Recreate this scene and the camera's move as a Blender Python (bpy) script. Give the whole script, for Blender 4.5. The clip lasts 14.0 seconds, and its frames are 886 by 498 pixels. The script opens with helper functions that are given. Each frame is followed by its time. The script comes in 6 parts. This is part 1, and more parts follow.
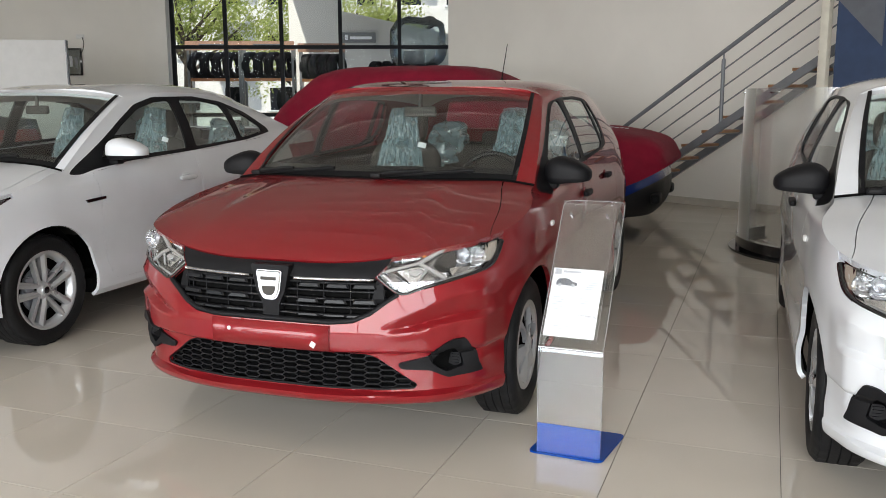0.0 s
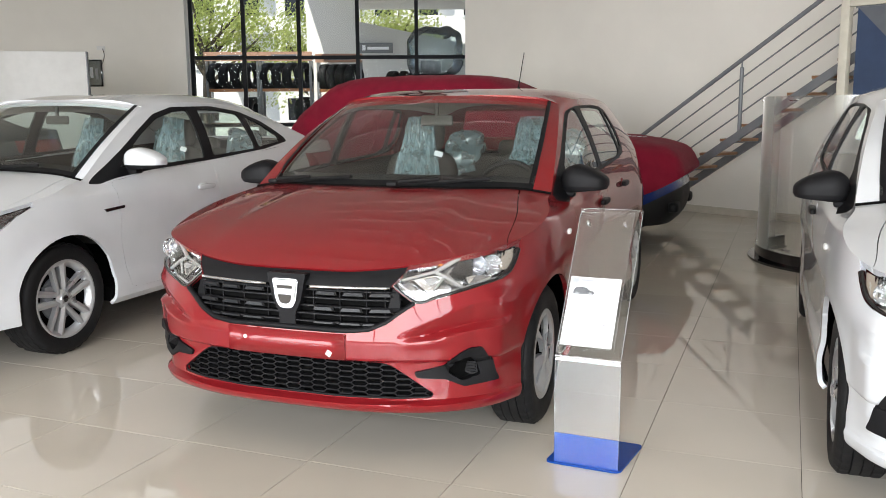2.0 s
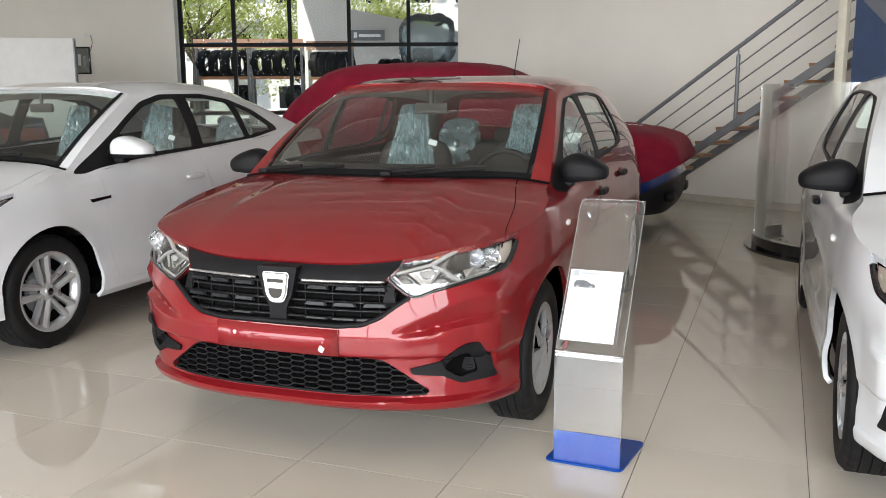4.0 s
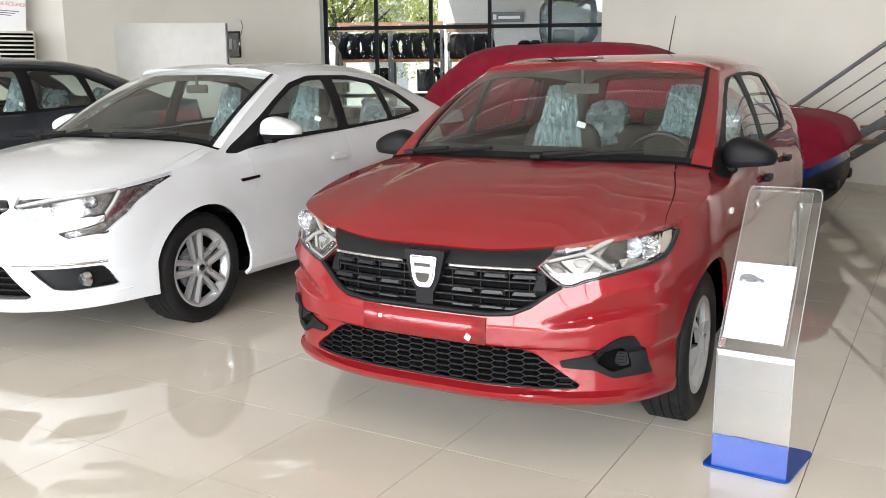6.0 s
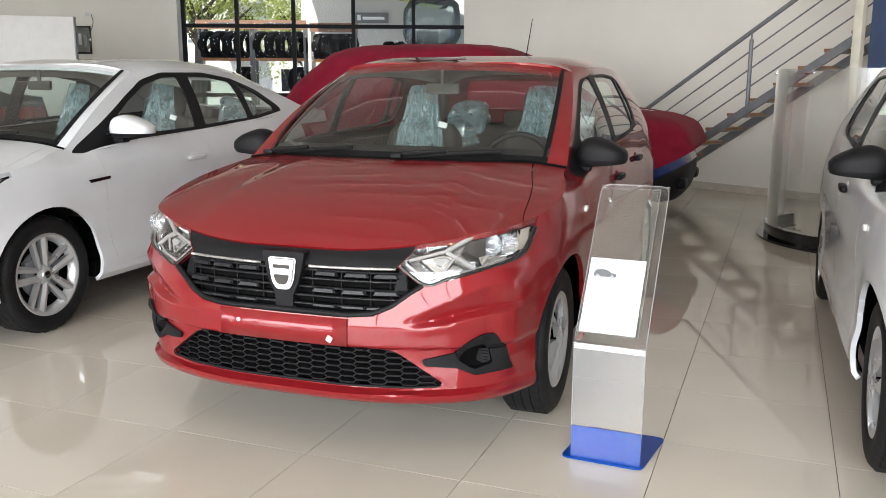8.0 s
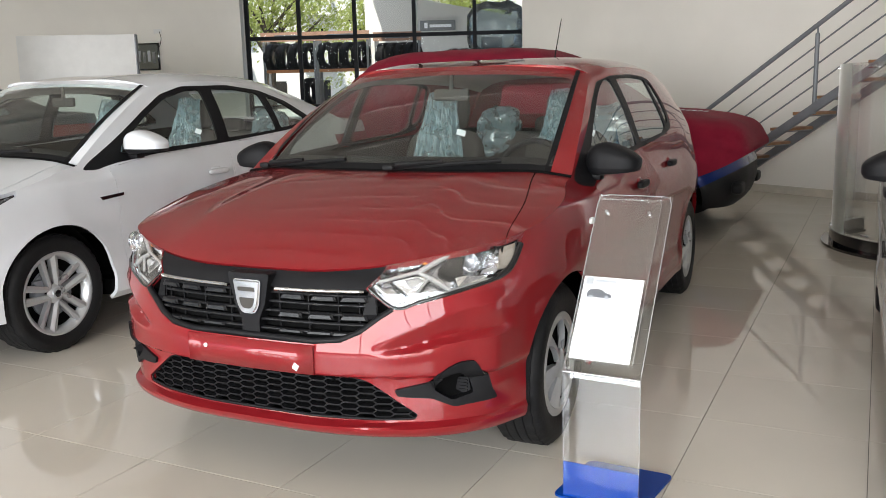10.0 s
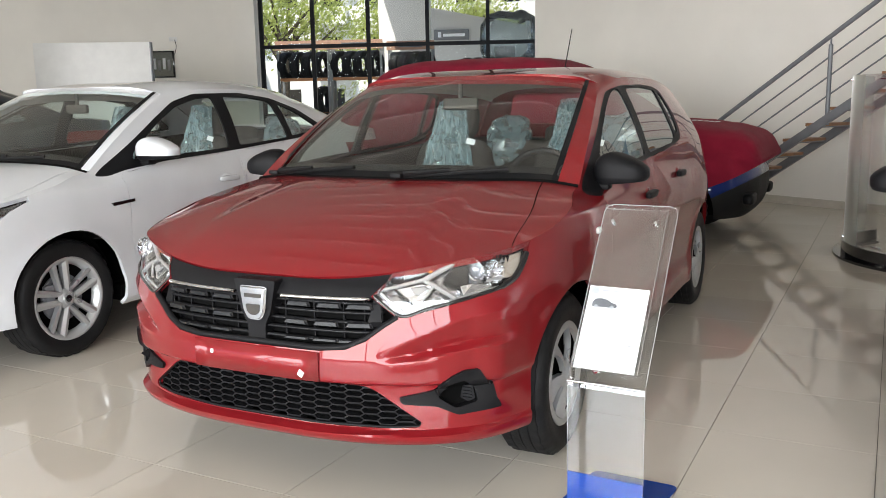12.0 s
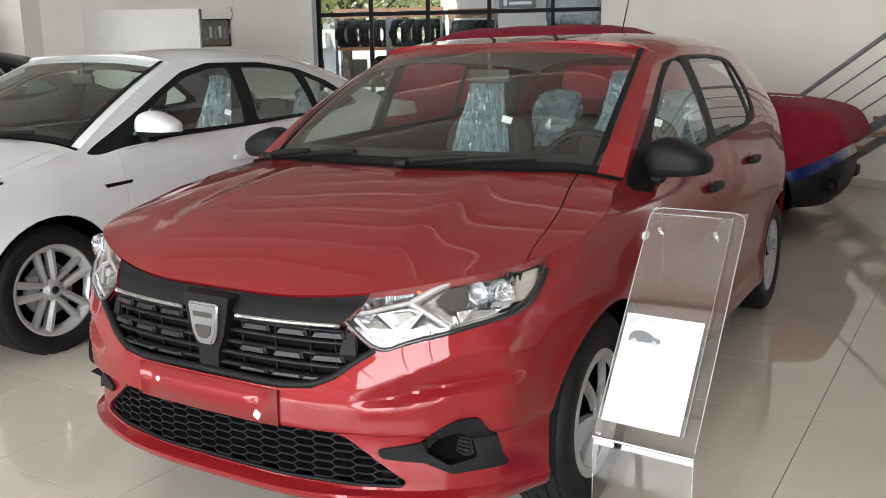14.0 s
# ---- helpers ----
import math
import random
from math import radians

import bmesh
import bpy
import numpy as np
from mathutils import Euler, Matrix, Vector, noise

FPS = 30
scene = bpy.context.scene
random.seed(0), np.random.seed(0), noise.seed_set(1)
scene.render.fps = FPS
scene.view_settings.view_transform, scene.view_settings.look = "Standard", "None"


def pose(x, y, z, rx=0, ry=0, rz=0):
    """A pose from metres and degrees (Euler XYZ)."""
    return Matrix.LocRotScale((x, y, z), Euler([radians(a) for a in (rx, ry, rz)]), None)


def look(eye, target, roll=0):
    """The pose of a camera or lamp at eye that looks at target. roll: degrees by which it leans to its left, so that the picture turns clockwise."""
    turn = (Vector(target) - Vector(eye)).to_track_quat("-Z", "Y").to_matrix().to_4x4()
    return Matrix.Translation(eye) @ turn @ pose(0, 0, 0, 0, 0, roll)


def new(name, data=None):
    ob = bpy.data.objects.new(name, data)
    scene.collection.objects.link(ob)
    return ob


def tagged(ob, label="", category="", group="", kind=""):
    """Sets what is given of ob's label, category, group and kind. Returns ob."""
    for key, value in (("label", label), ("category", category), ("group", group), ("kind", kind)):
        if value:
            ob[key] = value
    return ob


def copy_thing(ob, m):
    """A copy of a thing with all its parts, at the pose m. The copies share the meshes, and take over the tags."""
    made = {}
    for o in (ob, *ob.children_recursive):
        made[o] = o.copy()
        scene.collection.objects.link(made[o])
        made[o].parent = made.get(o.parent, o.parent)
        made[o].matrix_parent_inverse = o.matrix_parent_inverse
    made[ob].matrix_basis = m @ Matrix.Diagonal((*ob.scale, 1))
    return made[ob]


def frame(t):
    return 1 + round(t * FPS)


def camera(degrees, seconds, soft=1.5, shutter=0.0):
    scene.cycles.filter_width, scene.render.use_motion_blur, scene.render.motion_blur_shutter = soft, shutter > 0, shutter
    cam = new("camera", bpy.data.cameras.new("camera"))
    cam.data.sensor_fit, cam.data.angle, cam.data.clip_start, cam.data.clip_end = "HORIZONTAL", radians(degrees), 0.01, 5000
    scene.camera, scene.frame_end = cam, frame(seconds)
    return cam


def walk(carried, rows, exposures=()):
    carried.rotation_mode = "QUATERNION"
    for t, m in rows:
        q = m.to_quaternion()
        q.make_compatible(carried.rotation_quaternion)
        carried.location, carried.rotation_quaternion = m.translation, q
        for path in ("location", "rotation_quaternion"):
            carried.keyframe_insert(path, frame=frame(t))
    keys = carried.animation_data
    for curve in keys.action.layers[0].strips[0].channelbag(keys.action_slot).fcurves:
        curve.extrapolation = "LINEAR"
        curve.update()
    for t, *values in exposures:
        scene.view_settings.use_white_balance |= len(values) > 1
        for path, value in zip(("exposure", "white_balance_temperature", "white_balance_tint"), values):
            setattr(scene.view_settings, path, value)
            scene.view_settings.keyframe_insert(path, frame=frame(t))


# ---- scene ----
cam = camera(54.0, 14.0, soft=0.6)
PATH = [
    (0, (1.802, -3.611, 1.373), (1.111, -1.765, 1.033), -0.2),
    (0.5, (1.799, -3.617, 1.372), (1.085, -1.776, 1.052), -0.4),
    (1, (1.802, -3.621, 1.371), (1.074, -1.785, 1.061), -0.4),
    (1.5, (1.803, -3.619, 1.368), (1.066, -1.786, 1.056), -0.4),
    (2, (1.802, -3.601, 1.367), (1.073, -1.766, 1.049), -0.4),
    (2.5, (1.806, -3.603, 1.367), (1.091, -1.764, 1.043), -0.4),
    (3, (1.808, -3.597, 1.367), (1.101, -1.755, 1.04), -0.4),
    (5.3, (1.654, -3.392, 1.344), (0.897, -1.582, 0.954), 0.5),
    (5.5, (1.654, -3.399, 1.341), (0.856, -1.608, 0.95), 0.3),
    (6, (1.628, -3.413, 1.348), (0.648, -1.711, 0.969), -0.5),
    (6.1, (1.627, -3.415, 1.348), (0.559, -1.767, 0.971), -0.8),
    (6.2, (1.623, -3.420, 1.348), (0.486, -1.819, 0.975), -0.9),
    (6.3, (1.620, -3.427, 1.349), (0.448, -1.849, 0.978), -0.6),
    (6.4, (1.616, -3.432, 1.349), (0.435, -1.860, 0.982), -0.3),
    (6.5, (1.615, -3.434, 1.349), (0.445, -1.853, 0.988), 0.3),
    (6.6, (1.617, -3.430, 1.349), (0.489, -1.818, 0.992), 0.4),
    (6.7, (1.623, -3.421, 1.348), (0.554, -1.768, 0.997), 0.5),
    (6.8, (1.631, -3.409, 1.348), (0.632, -1.712, 0.999), 0.4),
    (6.9, (1.637, -3.400, 1.347), (0.704, -1.666, 0.996), 0.3),
    (7, (1.639, -3.396, 1.347), (0.763, -1.633, 0.996), 0.6),
    (7.5, (1.646, -3.382, 1.344), (0.916, -1.555, 0.985), 0.2),
    (8, (1.646, -3.382, 1.339), (0.937, -1.551, 0.962), 0.2),
    (8.2, (1.656, -3.359, 1.341), (0.955, -1.53, 0.937), 0.2),
    (10.3, (1.89, -2.996, 1.33), (0.998, -1.242, 0.976), -1.5),
    (10.5, (1.895, -2.996, 1.336), (1.008, -1.237, 0.989), -1.4),
    (11, (1.901, -2.997, 1.335), (1.019, -1.232, 1.004), -1.5),
    (11.5, (1.908, -3.01, 1.336), (1.022, -1.248, 1.003), -1.5),
    (12, (1.895, -3.006, 1.33), (0.987, -1.257, 0.99), -1.1),
    (12.5, (1.822, -2.922, 1.321), (0.899, -1.188, 0.948), -0.5),
    (13, (1.682, -2.743, 1.324), (0.811, -0.982, 0.951), 0.9),
    (13.5, (1.695, -2.544, 1.296), (0.806, -0.802, 0.876), -0.5),
    (14, (1.77, -2.363, 1.33), (0.733, -0.701, 0.928), -0.8),
]
walk(cam, [(t, look(eye, target, roll)) for t, eye, target, roll in PATH],
     exposures=[(0, 0.48), (0.5, 0.62), (1.5, 0.90), (3, 0.68), (5.5, 1.0), (6.2, 1.14), (6.5, 1.15), (6.8, 1.12), (7, 1.05), (7.5, 0.88), (8, 0.88), (10.5, 0.80), (11.5, 0.85), (12.5, 0.95), (13, 0.87), (14, 0.82)])

# ---- world, sun, large lights ----
world = bpy.data.worlds.new("sky")
scene.world = world
world.use_nodes = True
wn = world.node_tree.nodes
sky = wn.new("ShaderNodeTexSky")
sky.sky_type = "NISHITA"
sky.sun_disc = False
sky.sun_elevation = radians(52)
sky.sun_rotation = radians(186)
wn["Background"].inputs["Strength"].default_value = 0.12
world.node_tree.links.new(sky.outputs[0], wn["Background"].inputs["Color"])

sun = new("sun", bpy.data.lights.new("sun", "SUN"))
sun.data.energy, sun.data.angle, sun.data.color = 5.0, radians(0.5), (1.0, 0.95, 0.86)
sun.matrix_world = look((-8, -20, 34), (-6, 0, 0))

# area lamp outside the shop front behind the camera, standing in for its daylight
front_light = new("front_daylight", bpy.data.lights.new("front_daylight", "AREA"))
front_light.data.shape, front_light.data.size, front_light.data.size_y = "RECTANGLE", 23.0, 6.6
front_light.data.energy, front_light.data.color = 3100, (0.985, 0.985, 1.0)
front_light.matrix_world = look((3.0, -12.8, 3.7), (2.8, 0, 3.5))


# ---- materials ----
def material(name, colour, rough=0.5, metal=0.0, var=0.08, scale=8.0, bump=0.0, bump_scale=60.0, coat=0.0, coat_rough=0.03, spec=0.5, per_object=0.0, sheen=0.0):
    m = bpy.data.materials.new(name)
    m.use_nodes = True
    n, l = m.node_tree.nodes, m.node_tree.links
    b = n["Principled BSDF"]
    b.inputs["Roughness"].default_value = rough
    b.inputs["Metallic"].default_value = metal
    b.inputs["Coat Weight"].default_value = coat
    b.inputs["Coat Roughness"].default_value = coat_rough
    b.inputs["Specular IOR Level"].default_value = spec
    b.inputs["Sheen Weight"].default_value = sheen
    co = n.new("ShaderNodeTexCoord")
    t = n.new("ShaderNodeTexNoise")
    t.inputs["Scale"].default_value = scale
    t.inputs["Detail"].default_value = 6
    l.new(co.outputs["Object"], t.inputs["Vector"])
    r = n.new("ShaderNodeValToRGB")
    r.color_ramp.elements[0].position, r.color_ramp.elements[1].position = 0.3, 0.7
    r.color_ramp.elements[0].color = (*[c * (1 - var) for c in colour], 1)
    r.color_ramp.elements[1].color = (*[min(1, c * (1 + var)) for c in colour], 1)
    l.new(t.outputs["Fac"], r.inputs["Fac"])
    out = r.outputs["Color"]
    if per_object:
        oi = n.new("ShaderNodeObjectInfo")
        hv = n.new("ShaderNodeHueSaturation")
        mr = n.new("ShaderNodeMapRange")
        mr.inputs["To Min"].default_value, mr.inputs["To Max"].default_value = 1 - per_object, 1 + per_object
        l.new(oi.outputs["Random"], mr.inputs["Value"])
        l.new(mr.outputs["Result"], hv.inputs["Value"])
        l.new(out, hv.inputs["Color"])
        out = hv.outputs["Color"]
    l.new(out, b.inputs["Base Color"])
    # broad smudges in the gloss
    t3 = n.new("ShaderNodeTexNoise")
    t3.inputs["Scale"].default_value = scale * 0.35
    t3.inputs["Detail"].default_value = 4
    l.new(co.outputs["Object"], t3.inputs["Vector"])
    rr = n.new("ShaderNodeMapRange")
    rr.inputs["To Min"].default_value, rr.inputs["To Max"].default_value = max(0.0, rough * 0.8), min(1.0, rough * 1.2 + 0.01)
    l.new(t3.outputs["Fac"], rr.inputs["Value"])
    l.new(rr.outputs["Result"], b.inputs["Roughness"])
    if bump:
        t2 = n.new("ShaderNodeTexNoise")
        t2.inputs["Scale"].default_value = bump_scale
        t2.inputs["Detail"].default_value = 5
        l.new(co.outputs["Object"], t2.inputs["Vector"])
        bp = n.new("ShaderNodeBump")
        bp.inputs["Strength"].default_value = bump
        bp.inputs["Distance"].default_value = 0.01
        l.new(t2.outputs["Fac"], bp.inputs["Height"])
        l.new(bp.outputs["Normal"], b.inputs["Normal"])
    return m


def glass_material(name, tint, gloss=1.0, ior=1.5, rough=0.0):
    """A thin clear pane: what lies behind, tinted, with a Fresnel gloss over it."""
    m = bpy.data.materials.new(name)
    m.use_nodes = True
    n, l = m.node_tree.nodes, m.node_tree.links
    n.remove(n["Principled BSDF"])
    tr, gl, mx, lw = n.new("ShaderNodeBsdfTransparent"), n.new("ShaderNodeBsdfGlossy"), n.new("ShaderNodeMixShader"), n.new("ShaderNodeLayerWeight")
    pw, ad = n.new("ShaderNodeMath"), n.new("ShaderNodeMath")
    tr.inputs["Color"].default_value = (*tint, 1)
    gl.inputs["Color"].default_value = (gloss, gloss, gloss, 1)
    gl.inputs["Roughness"].default_value = rough
    lw.inputs["Blend"].default_value = 0.5
    pw.operation, pw.inputs[1].default_value = "POWER", 4.0
    f0 = 2 * ((ior - 1) / (ior + 1)) ** 2
    ad.operation, ad.inputs[1].default_value, ad.inputs[2].default_value = "MULTIPLY_ADD", 1 - f0, f0
    l.new(lw.outputs["Facing"], pw.inputs[0])
    l.new(pw.outputs[0], ad.inputs[0])
    l.new(ad.outputs[0], mx.inputs[0])
    l.new(tr.outputs[0], mx.inputs[1])
    l.new(gl.outputs[0], mx.inputs[2])
    l.new(mx.outputs[0], n["Material Output"].inputs["Surface"])
    return m



def film_material(name, colour, body=0.16, gloss=1.0):
    """Thin clear plastic film: mostly see-through, with a sharp gloss on its creases and a faint pale body."""
    m = material(name, colour, 0.35, var=0.2, scale=20, bump=0.3, bump_scale=26, spec=0.6)
    n, l = m.node_tree.nodes, m.node_tree.links
    tr, gl, m1, m2, lw = n.new("ShaderNodeBsdfTransparent"), n.new("ShaderNodeBsdfGlossy"), n.new("ShaderNodeMixShader"), n.new("ShaderNodeMixShader"), n.new("ShaderNodeLayerWeight")
    bump = next(k for k in n if k.bl_idname == "ShaderNodeBump")
    tr.inputs["Color"].default_value = (0.86, 0.94, 0.95, 1)
    gl.inputs["Roughness"].default_value = 0.10
    gl.inputs["Color"].default_value = (gloss, gloss, gloss, 1)
    lw.inputs["Blend"].default_value = 0.45
    l.new(bump.outputs["Normal"], gl.inputs["Normal"])
    m1.inputs[0].default_value = body
    l.new(tr.outputs[0], m1.inputs[1])
    l.new(n["Principled BSDF"].outputs[0], m1.inputs[2])
    l.new(lw.outputs["Fresnel"], m2.inputs[0])
    l.new(m1.outputs[0], m2.inputs[1])
    l.new(gl.outputs[0], m2.inputs[2])
    l.new(m2.outputs[0], n["Material Output"].inputs["Surface"])
    return m


def paint(name, colour, metal=0.0, rough=0.35, flake=0.0, spec=0.1):
    """Car paint: a coloured base under a clear coat, with a fine flake and a faint orange peel."""
    m = material(name, colour, rough, metal, 0.04, 3.0, 0.0, coat=1.0, coat_rough=0.01, spec=spec)
    n, l = m.node_tree.nodes, m.node_tree.links
    b = n["Principled BSDF"]
    co, t, bp = n.new("ShaderNodeTexCoord"), n.new("ShaderNodeTexNoise"), n.new("ShaderNodeBump")
    t.inputs["Scale"].default_value = 3.0
    t.inputs["Detail"].default_value = 2
    bp.inputs["Strength"].default_value, bp.inputs["Distance"].default_value = 0.0015, 0.01
    l.new(co.outputs["Object"], t.inputs["Vector"])
    l.new(t.outputs["Fac"], bp.inputs["Height"])
    l.new(bp.outputs["Normal"], b.inputs["Coat Normal"])
    if flake:
        v, bf = n.new("ShaderNodeTexVoronoi"), n.new("ShaderNodeBump")
        v.inputs["Scale"].default_value = 900
        bf.inputs["Strength"].default_value, bf.inputs["Distance"].default_value = flake, 0.002
        l.new(co.outputs["Object"], v.inputs["Vector"])
        l.new(v.outputs["Distance"], bf.inputs["Height"])
        l.new(bf.outputs["Normal"], b.inputs["Normal"])
    return m


def leaf_material(name, colour):
    """Thin leaves: half the light is scattered back, half let through."""
    m = material(name, colour, 0.6, var=0.5, scale=1.5)
    n, l = m.node_tree.nodes, m.node_tree.links
    tr, mx = n.new("ShaderNodeBsdfTranslucent"), n.new("ShaderNodeMixShader")
    tr.inputs["Color"].default_value = (colour[0] * 1.5, colour[1] * 1.4, colour[2] * 1.2, 1)
    mx.inputs[0].default_value = 0.45
    l.new(n["Principled BSDF"].outputs[0], mx.inputs[1])
    l.new(tr.outputs[0], mx.inputs[2])
    l.new(mx.outputs[0], n["Material Output"].inputs["Surface"])
    return m


M = {
    "red": paint("red_paint", (0.212, 0.0085, 0.0125), 0.20, 0.45, 0.08),
    "white": paint("white_paint", (0.64, 0.66, 0.685)),
    "navy": paint("navy_paint", (0.022, 0.030, 0.042), 0.4, 0.35, 0.2),
    "blue": paint("blue_paint", (0.003, 0.020, 0.150), 0.2, 0.35, 0.2),
    "black": material("black_plastic", (0.008, 0.008, 0.009), 0.5, spec=0.16, var=0.15, bump=0.12, bump_scale=300),
    "gloss_black": material("gloss_black", (0.008, 0.008, 0.009), 0.08, coat=0.6),
    "satin": material("satin_black_plastic", (0.011, 0.011, 0.012), 0.34, spec=0.3, var=0.15, bump=0.05, bump_scale=300),
    "projector": material("projector_lens", (0.30, 0.31, 0.33), 0.04, 0.6, coat=1.0),
    # near-black for hollows and undersides, with their shade put into the colour
    "dark": material("dark_void", (0.004, 0.004, 0.004), 0.9, spec=0.05),
    "rubber": material("rubber", (0.009, 0.009, 0.0095), 0.6, spec=0.22, var=0.2, scale=14, bump=0.15, bump_scale=90),
    "chrome": material("chrome", (0.58, 0.58, 0.60), 0.10, 1.0, 0.02),
    "reflector": material("lamp_reflector", (0.48, 0.48, 0.49), 0.16, 1.0, 0.25, 40, 0.35, 38),
    "alloy": material("silver_lacquer", (0.44, 0.45, 0.46), 0.28, 0.5, 0.04, coat=0.5),
    "steel": material("grey_steel", (0.21, 0.22, 0.24), 0.45, 0.3, 0.12, 6, 0.05),
    "bowl": material("bright_reflector", (0.80, 0.80, 0.80), 0.10, 1.0, 0.15, 40, 0.30, 50),
    "turn": material("pale_amber_lens", (0.50, 0.44, 0.36), 0.2, 0.2),
    "trim_grey": material("grey_trim", (0.050, 0.046, 0.041), 0.55, spec=0.25, var=0.1, bump=0.1, bump_scale=250),
    "seat": material("seat_cloth", (0.040, 0.037, 0.033), 0.9, spec=0.2, var=0.25, scale=60, bump=0.25, bump_scale=400),
    "lining": material("roof_lining", (0.60, 0.57, 0.52), 0.9, var=0.05),
    "glass": glass_material("car_glass", (0.80, 0.88, 0.84)),
    "lens": glass_material("lamp_lens", (0.97, 0.98, 1.0)),
    "acrylic": glass_material("clear_acrylic", (0.95, 0.96, 0.965)),
    "pane": glass_material("window_glass", (0.93, 0.95, 0.95), ior=1.22),
    "inner_pane": glass_material("partition_glass", (0.93, 0.95, 0.95), gloss=0.06, ior=1.22),
    "guide": material("pale_light_guide", (0.50, 0.50, 0.49), 0.15, 0.5),
    "tail": material("red_lens", (0.22, 0.008, 0.008), 0.12, coat=0.6),
    "frosted": glass_material("curved_glass", (0.955, 0.96, 0.95), ior=1.75, rough=0.30),
    "amber": material("amber_lens", (0.7, 0.22, 0.03), 0.15),
    "plate": material("dark_plate", (0.05, 0.055, 0.065), 0.5),
    "white_plastic": material("white_plastic", (0.78, 0.78, 0.77), 0.4, var=0.03),
    "wall": material("wall_paint", (0.84, 0.815, 0.765), 0.85, var=0.03, scale=1.2, bump=0.06, bump_scale=120),
    # dark grey for the unseen right wall, to dim reflections on the cars
    "side_wall": material("dimming_wall_grey", (0.27, 0.26, 0.25), 0.85, var=0.04, scale=1.2, bump=0.06, bump_scale=120),
    "ceiling": material("ceiling_paint", (0.76, 0.74, 0.70), 0.9, var=0.03),
    "tile": material("porcelain_tile", (0.57, 0.527, 0.452), 0.022, var=0.035, scale=1.6, spec=0.6, per_object=0.02),
    "grout": material("grout", (0.12, 0.11, 0.095), 0.8),
    "skirt": material("skirting_tile", (0.58, 0.54, 0.47), 0.25),
    "frame": material("anthracite_frame", (0.008, 0.009, 0.011), 0.55, spec=0.15),
    "wood": material("stair_wood", (0.30, 0.15, 0.07), 0.4, var=0.3, scale=9),
    "cloth": material("red_cover_cloth", (0.22, 0.009, 0.028), 0.8, spec=0.15, var=0.14, scale=5, bump=0.25, bump_scale=350, sheen=0.03),
    "paper": material("white_paper", (0.84, 0.85, 0.87), 0.5, var=0.01),
    "ink": material("print_ink", (0.12, 0.13, 0.15), 0.6),
    "grey_ink": material("pale_print_ink", (0.45, 0.47, 0.5), 0.6),
    "stand_blue": material("blue_acrylic", (0.001, 0.045, 0.28), 0.22, spec=0.2),
    "banner": material("blue_banner", (0.03, 0.055, 0.12), 0.6, var=0.1),
    "screen": material("screen_black", (0.01, 0.01, 0.012), 0.1),
    "cream": material("cream_metal", (0.66, 0.63, 0.54), 0.4),
    "orange": material("orange_steel", (0.42, 0.17, 0.06), 0.5, var=0.15),
    # orange board, dulled in colour for shade and the glass reflection over it
    "header": material("shaded_orange_board", (0.38, 0.22, 0.15), 0.6, var=0.12),
    "asphalt": material("asphalt", (0.055, 0.055, 0.055), 0.9, var=0.2, scale=3, bump=0.3, bump_scale=80),
    "leaf_light": leaf_material("sunlit_leaves", (0.33, 0.38, 0.12)),
    "bark": material("bark", (0.09, 0.07, 0.05), 0.9, var=0.3, bump=0.5, bump_scale=30),
    "facade": material("pale_render", (0.75, 0.73, 0.68), 0.9, var=0.05, scale=2),
    "roof_tile": material("roof_tiles", (0.35, 0.12, 0.06), 0.8, var=0.2),
    "workshop": material("workshop_paint", (0.55, 0.54, 0.52), 0.9, var=0.04),
    "sign_grey": material("grey_sign", (0.18, 0.185, 0.19), 0.5),
    "sign_red": material("red_print", (0.55, 0.03, 0.03), 0.5),
    "aircon": material("cream_plastic", (0.66, 0.63, 0.55), 0.45, var=0.03),
    "dark_cloth": material("black_cladding", (0.012, 0.012, 0.0125), 0.6, spec=0.25, var=0.15, bump=0.15, bump_scale=200),
    "film": film_material("plastic_film", (0.55, 0.76, 0.82), 0.34),
    "sheet": film_material("dome_glass", (0.52, 0.55, 0.56), 0.22, 0.35),
    "edge": material("acrylic_edge", (0.34, 0.35, 0.36), 0.2),
}


# ---- mesh helpers ----
def part(name, bm, mat, parent=None, label="", smooth=True, angle=40):
    me = bpy.data.meshes.new(name)
    if smooth:
        for f in bm.faces:
            f.smooth = True
        for e in bm.edges:
            if len(e.link_faces) == 2 and e.calc_face_angle(0) > radians(angle):
                e.smooth = False
    bm.to_mesh(me)
    bm.free()
    me.materials.append(M[mat])
    ob = new(name, me)
    if parent:
        ob.parent = parent
    if label:
        tagged(ob, label)
    return ob


def thing(name, label, category, m=None, group="", kind=""):
    e = new(name)
    e.empty_display_size = 0.1
    if m is not None:
        e.matrix_world = m
    return tagged(e, label, category, group, kind)


def box(bm, cx, cy, cz, sx, sy, sz, m=None, bevel=0.0):
    r = bmesh.ops.create_cube(bm, size=1)
    vs = r["verts"]
    bmesh.ops.scale(bm, vec=(sx, sy, sz), verts=vs)
    if bevel:
        es = list({e for v in vs for e in v.link_edges})
        b = bmesh.ops.bevel(bm, geom=es, offset=bevel, segments=2, affect="EDGES", profile=0.5)
        vs = list({v for f in b["faces"] for v in f.verts} | {v for v in vs if v.is_valid})
    bmesh.ops.translate(bm, vec=(cx, cy, cz), verts=vs)
    if m is not None:
        bmesh.ops.transform(bm, matrix=m, verts=vs)
    return vs


def boxed(name, mat, parent, c, s, m=None, bevel=0.0, label=""):
    bm = bmesh.new()
    box(bm, *c, *s, m, bevel)
    return part(name, bm, mat, parent, label, smooth=bevel > 0)


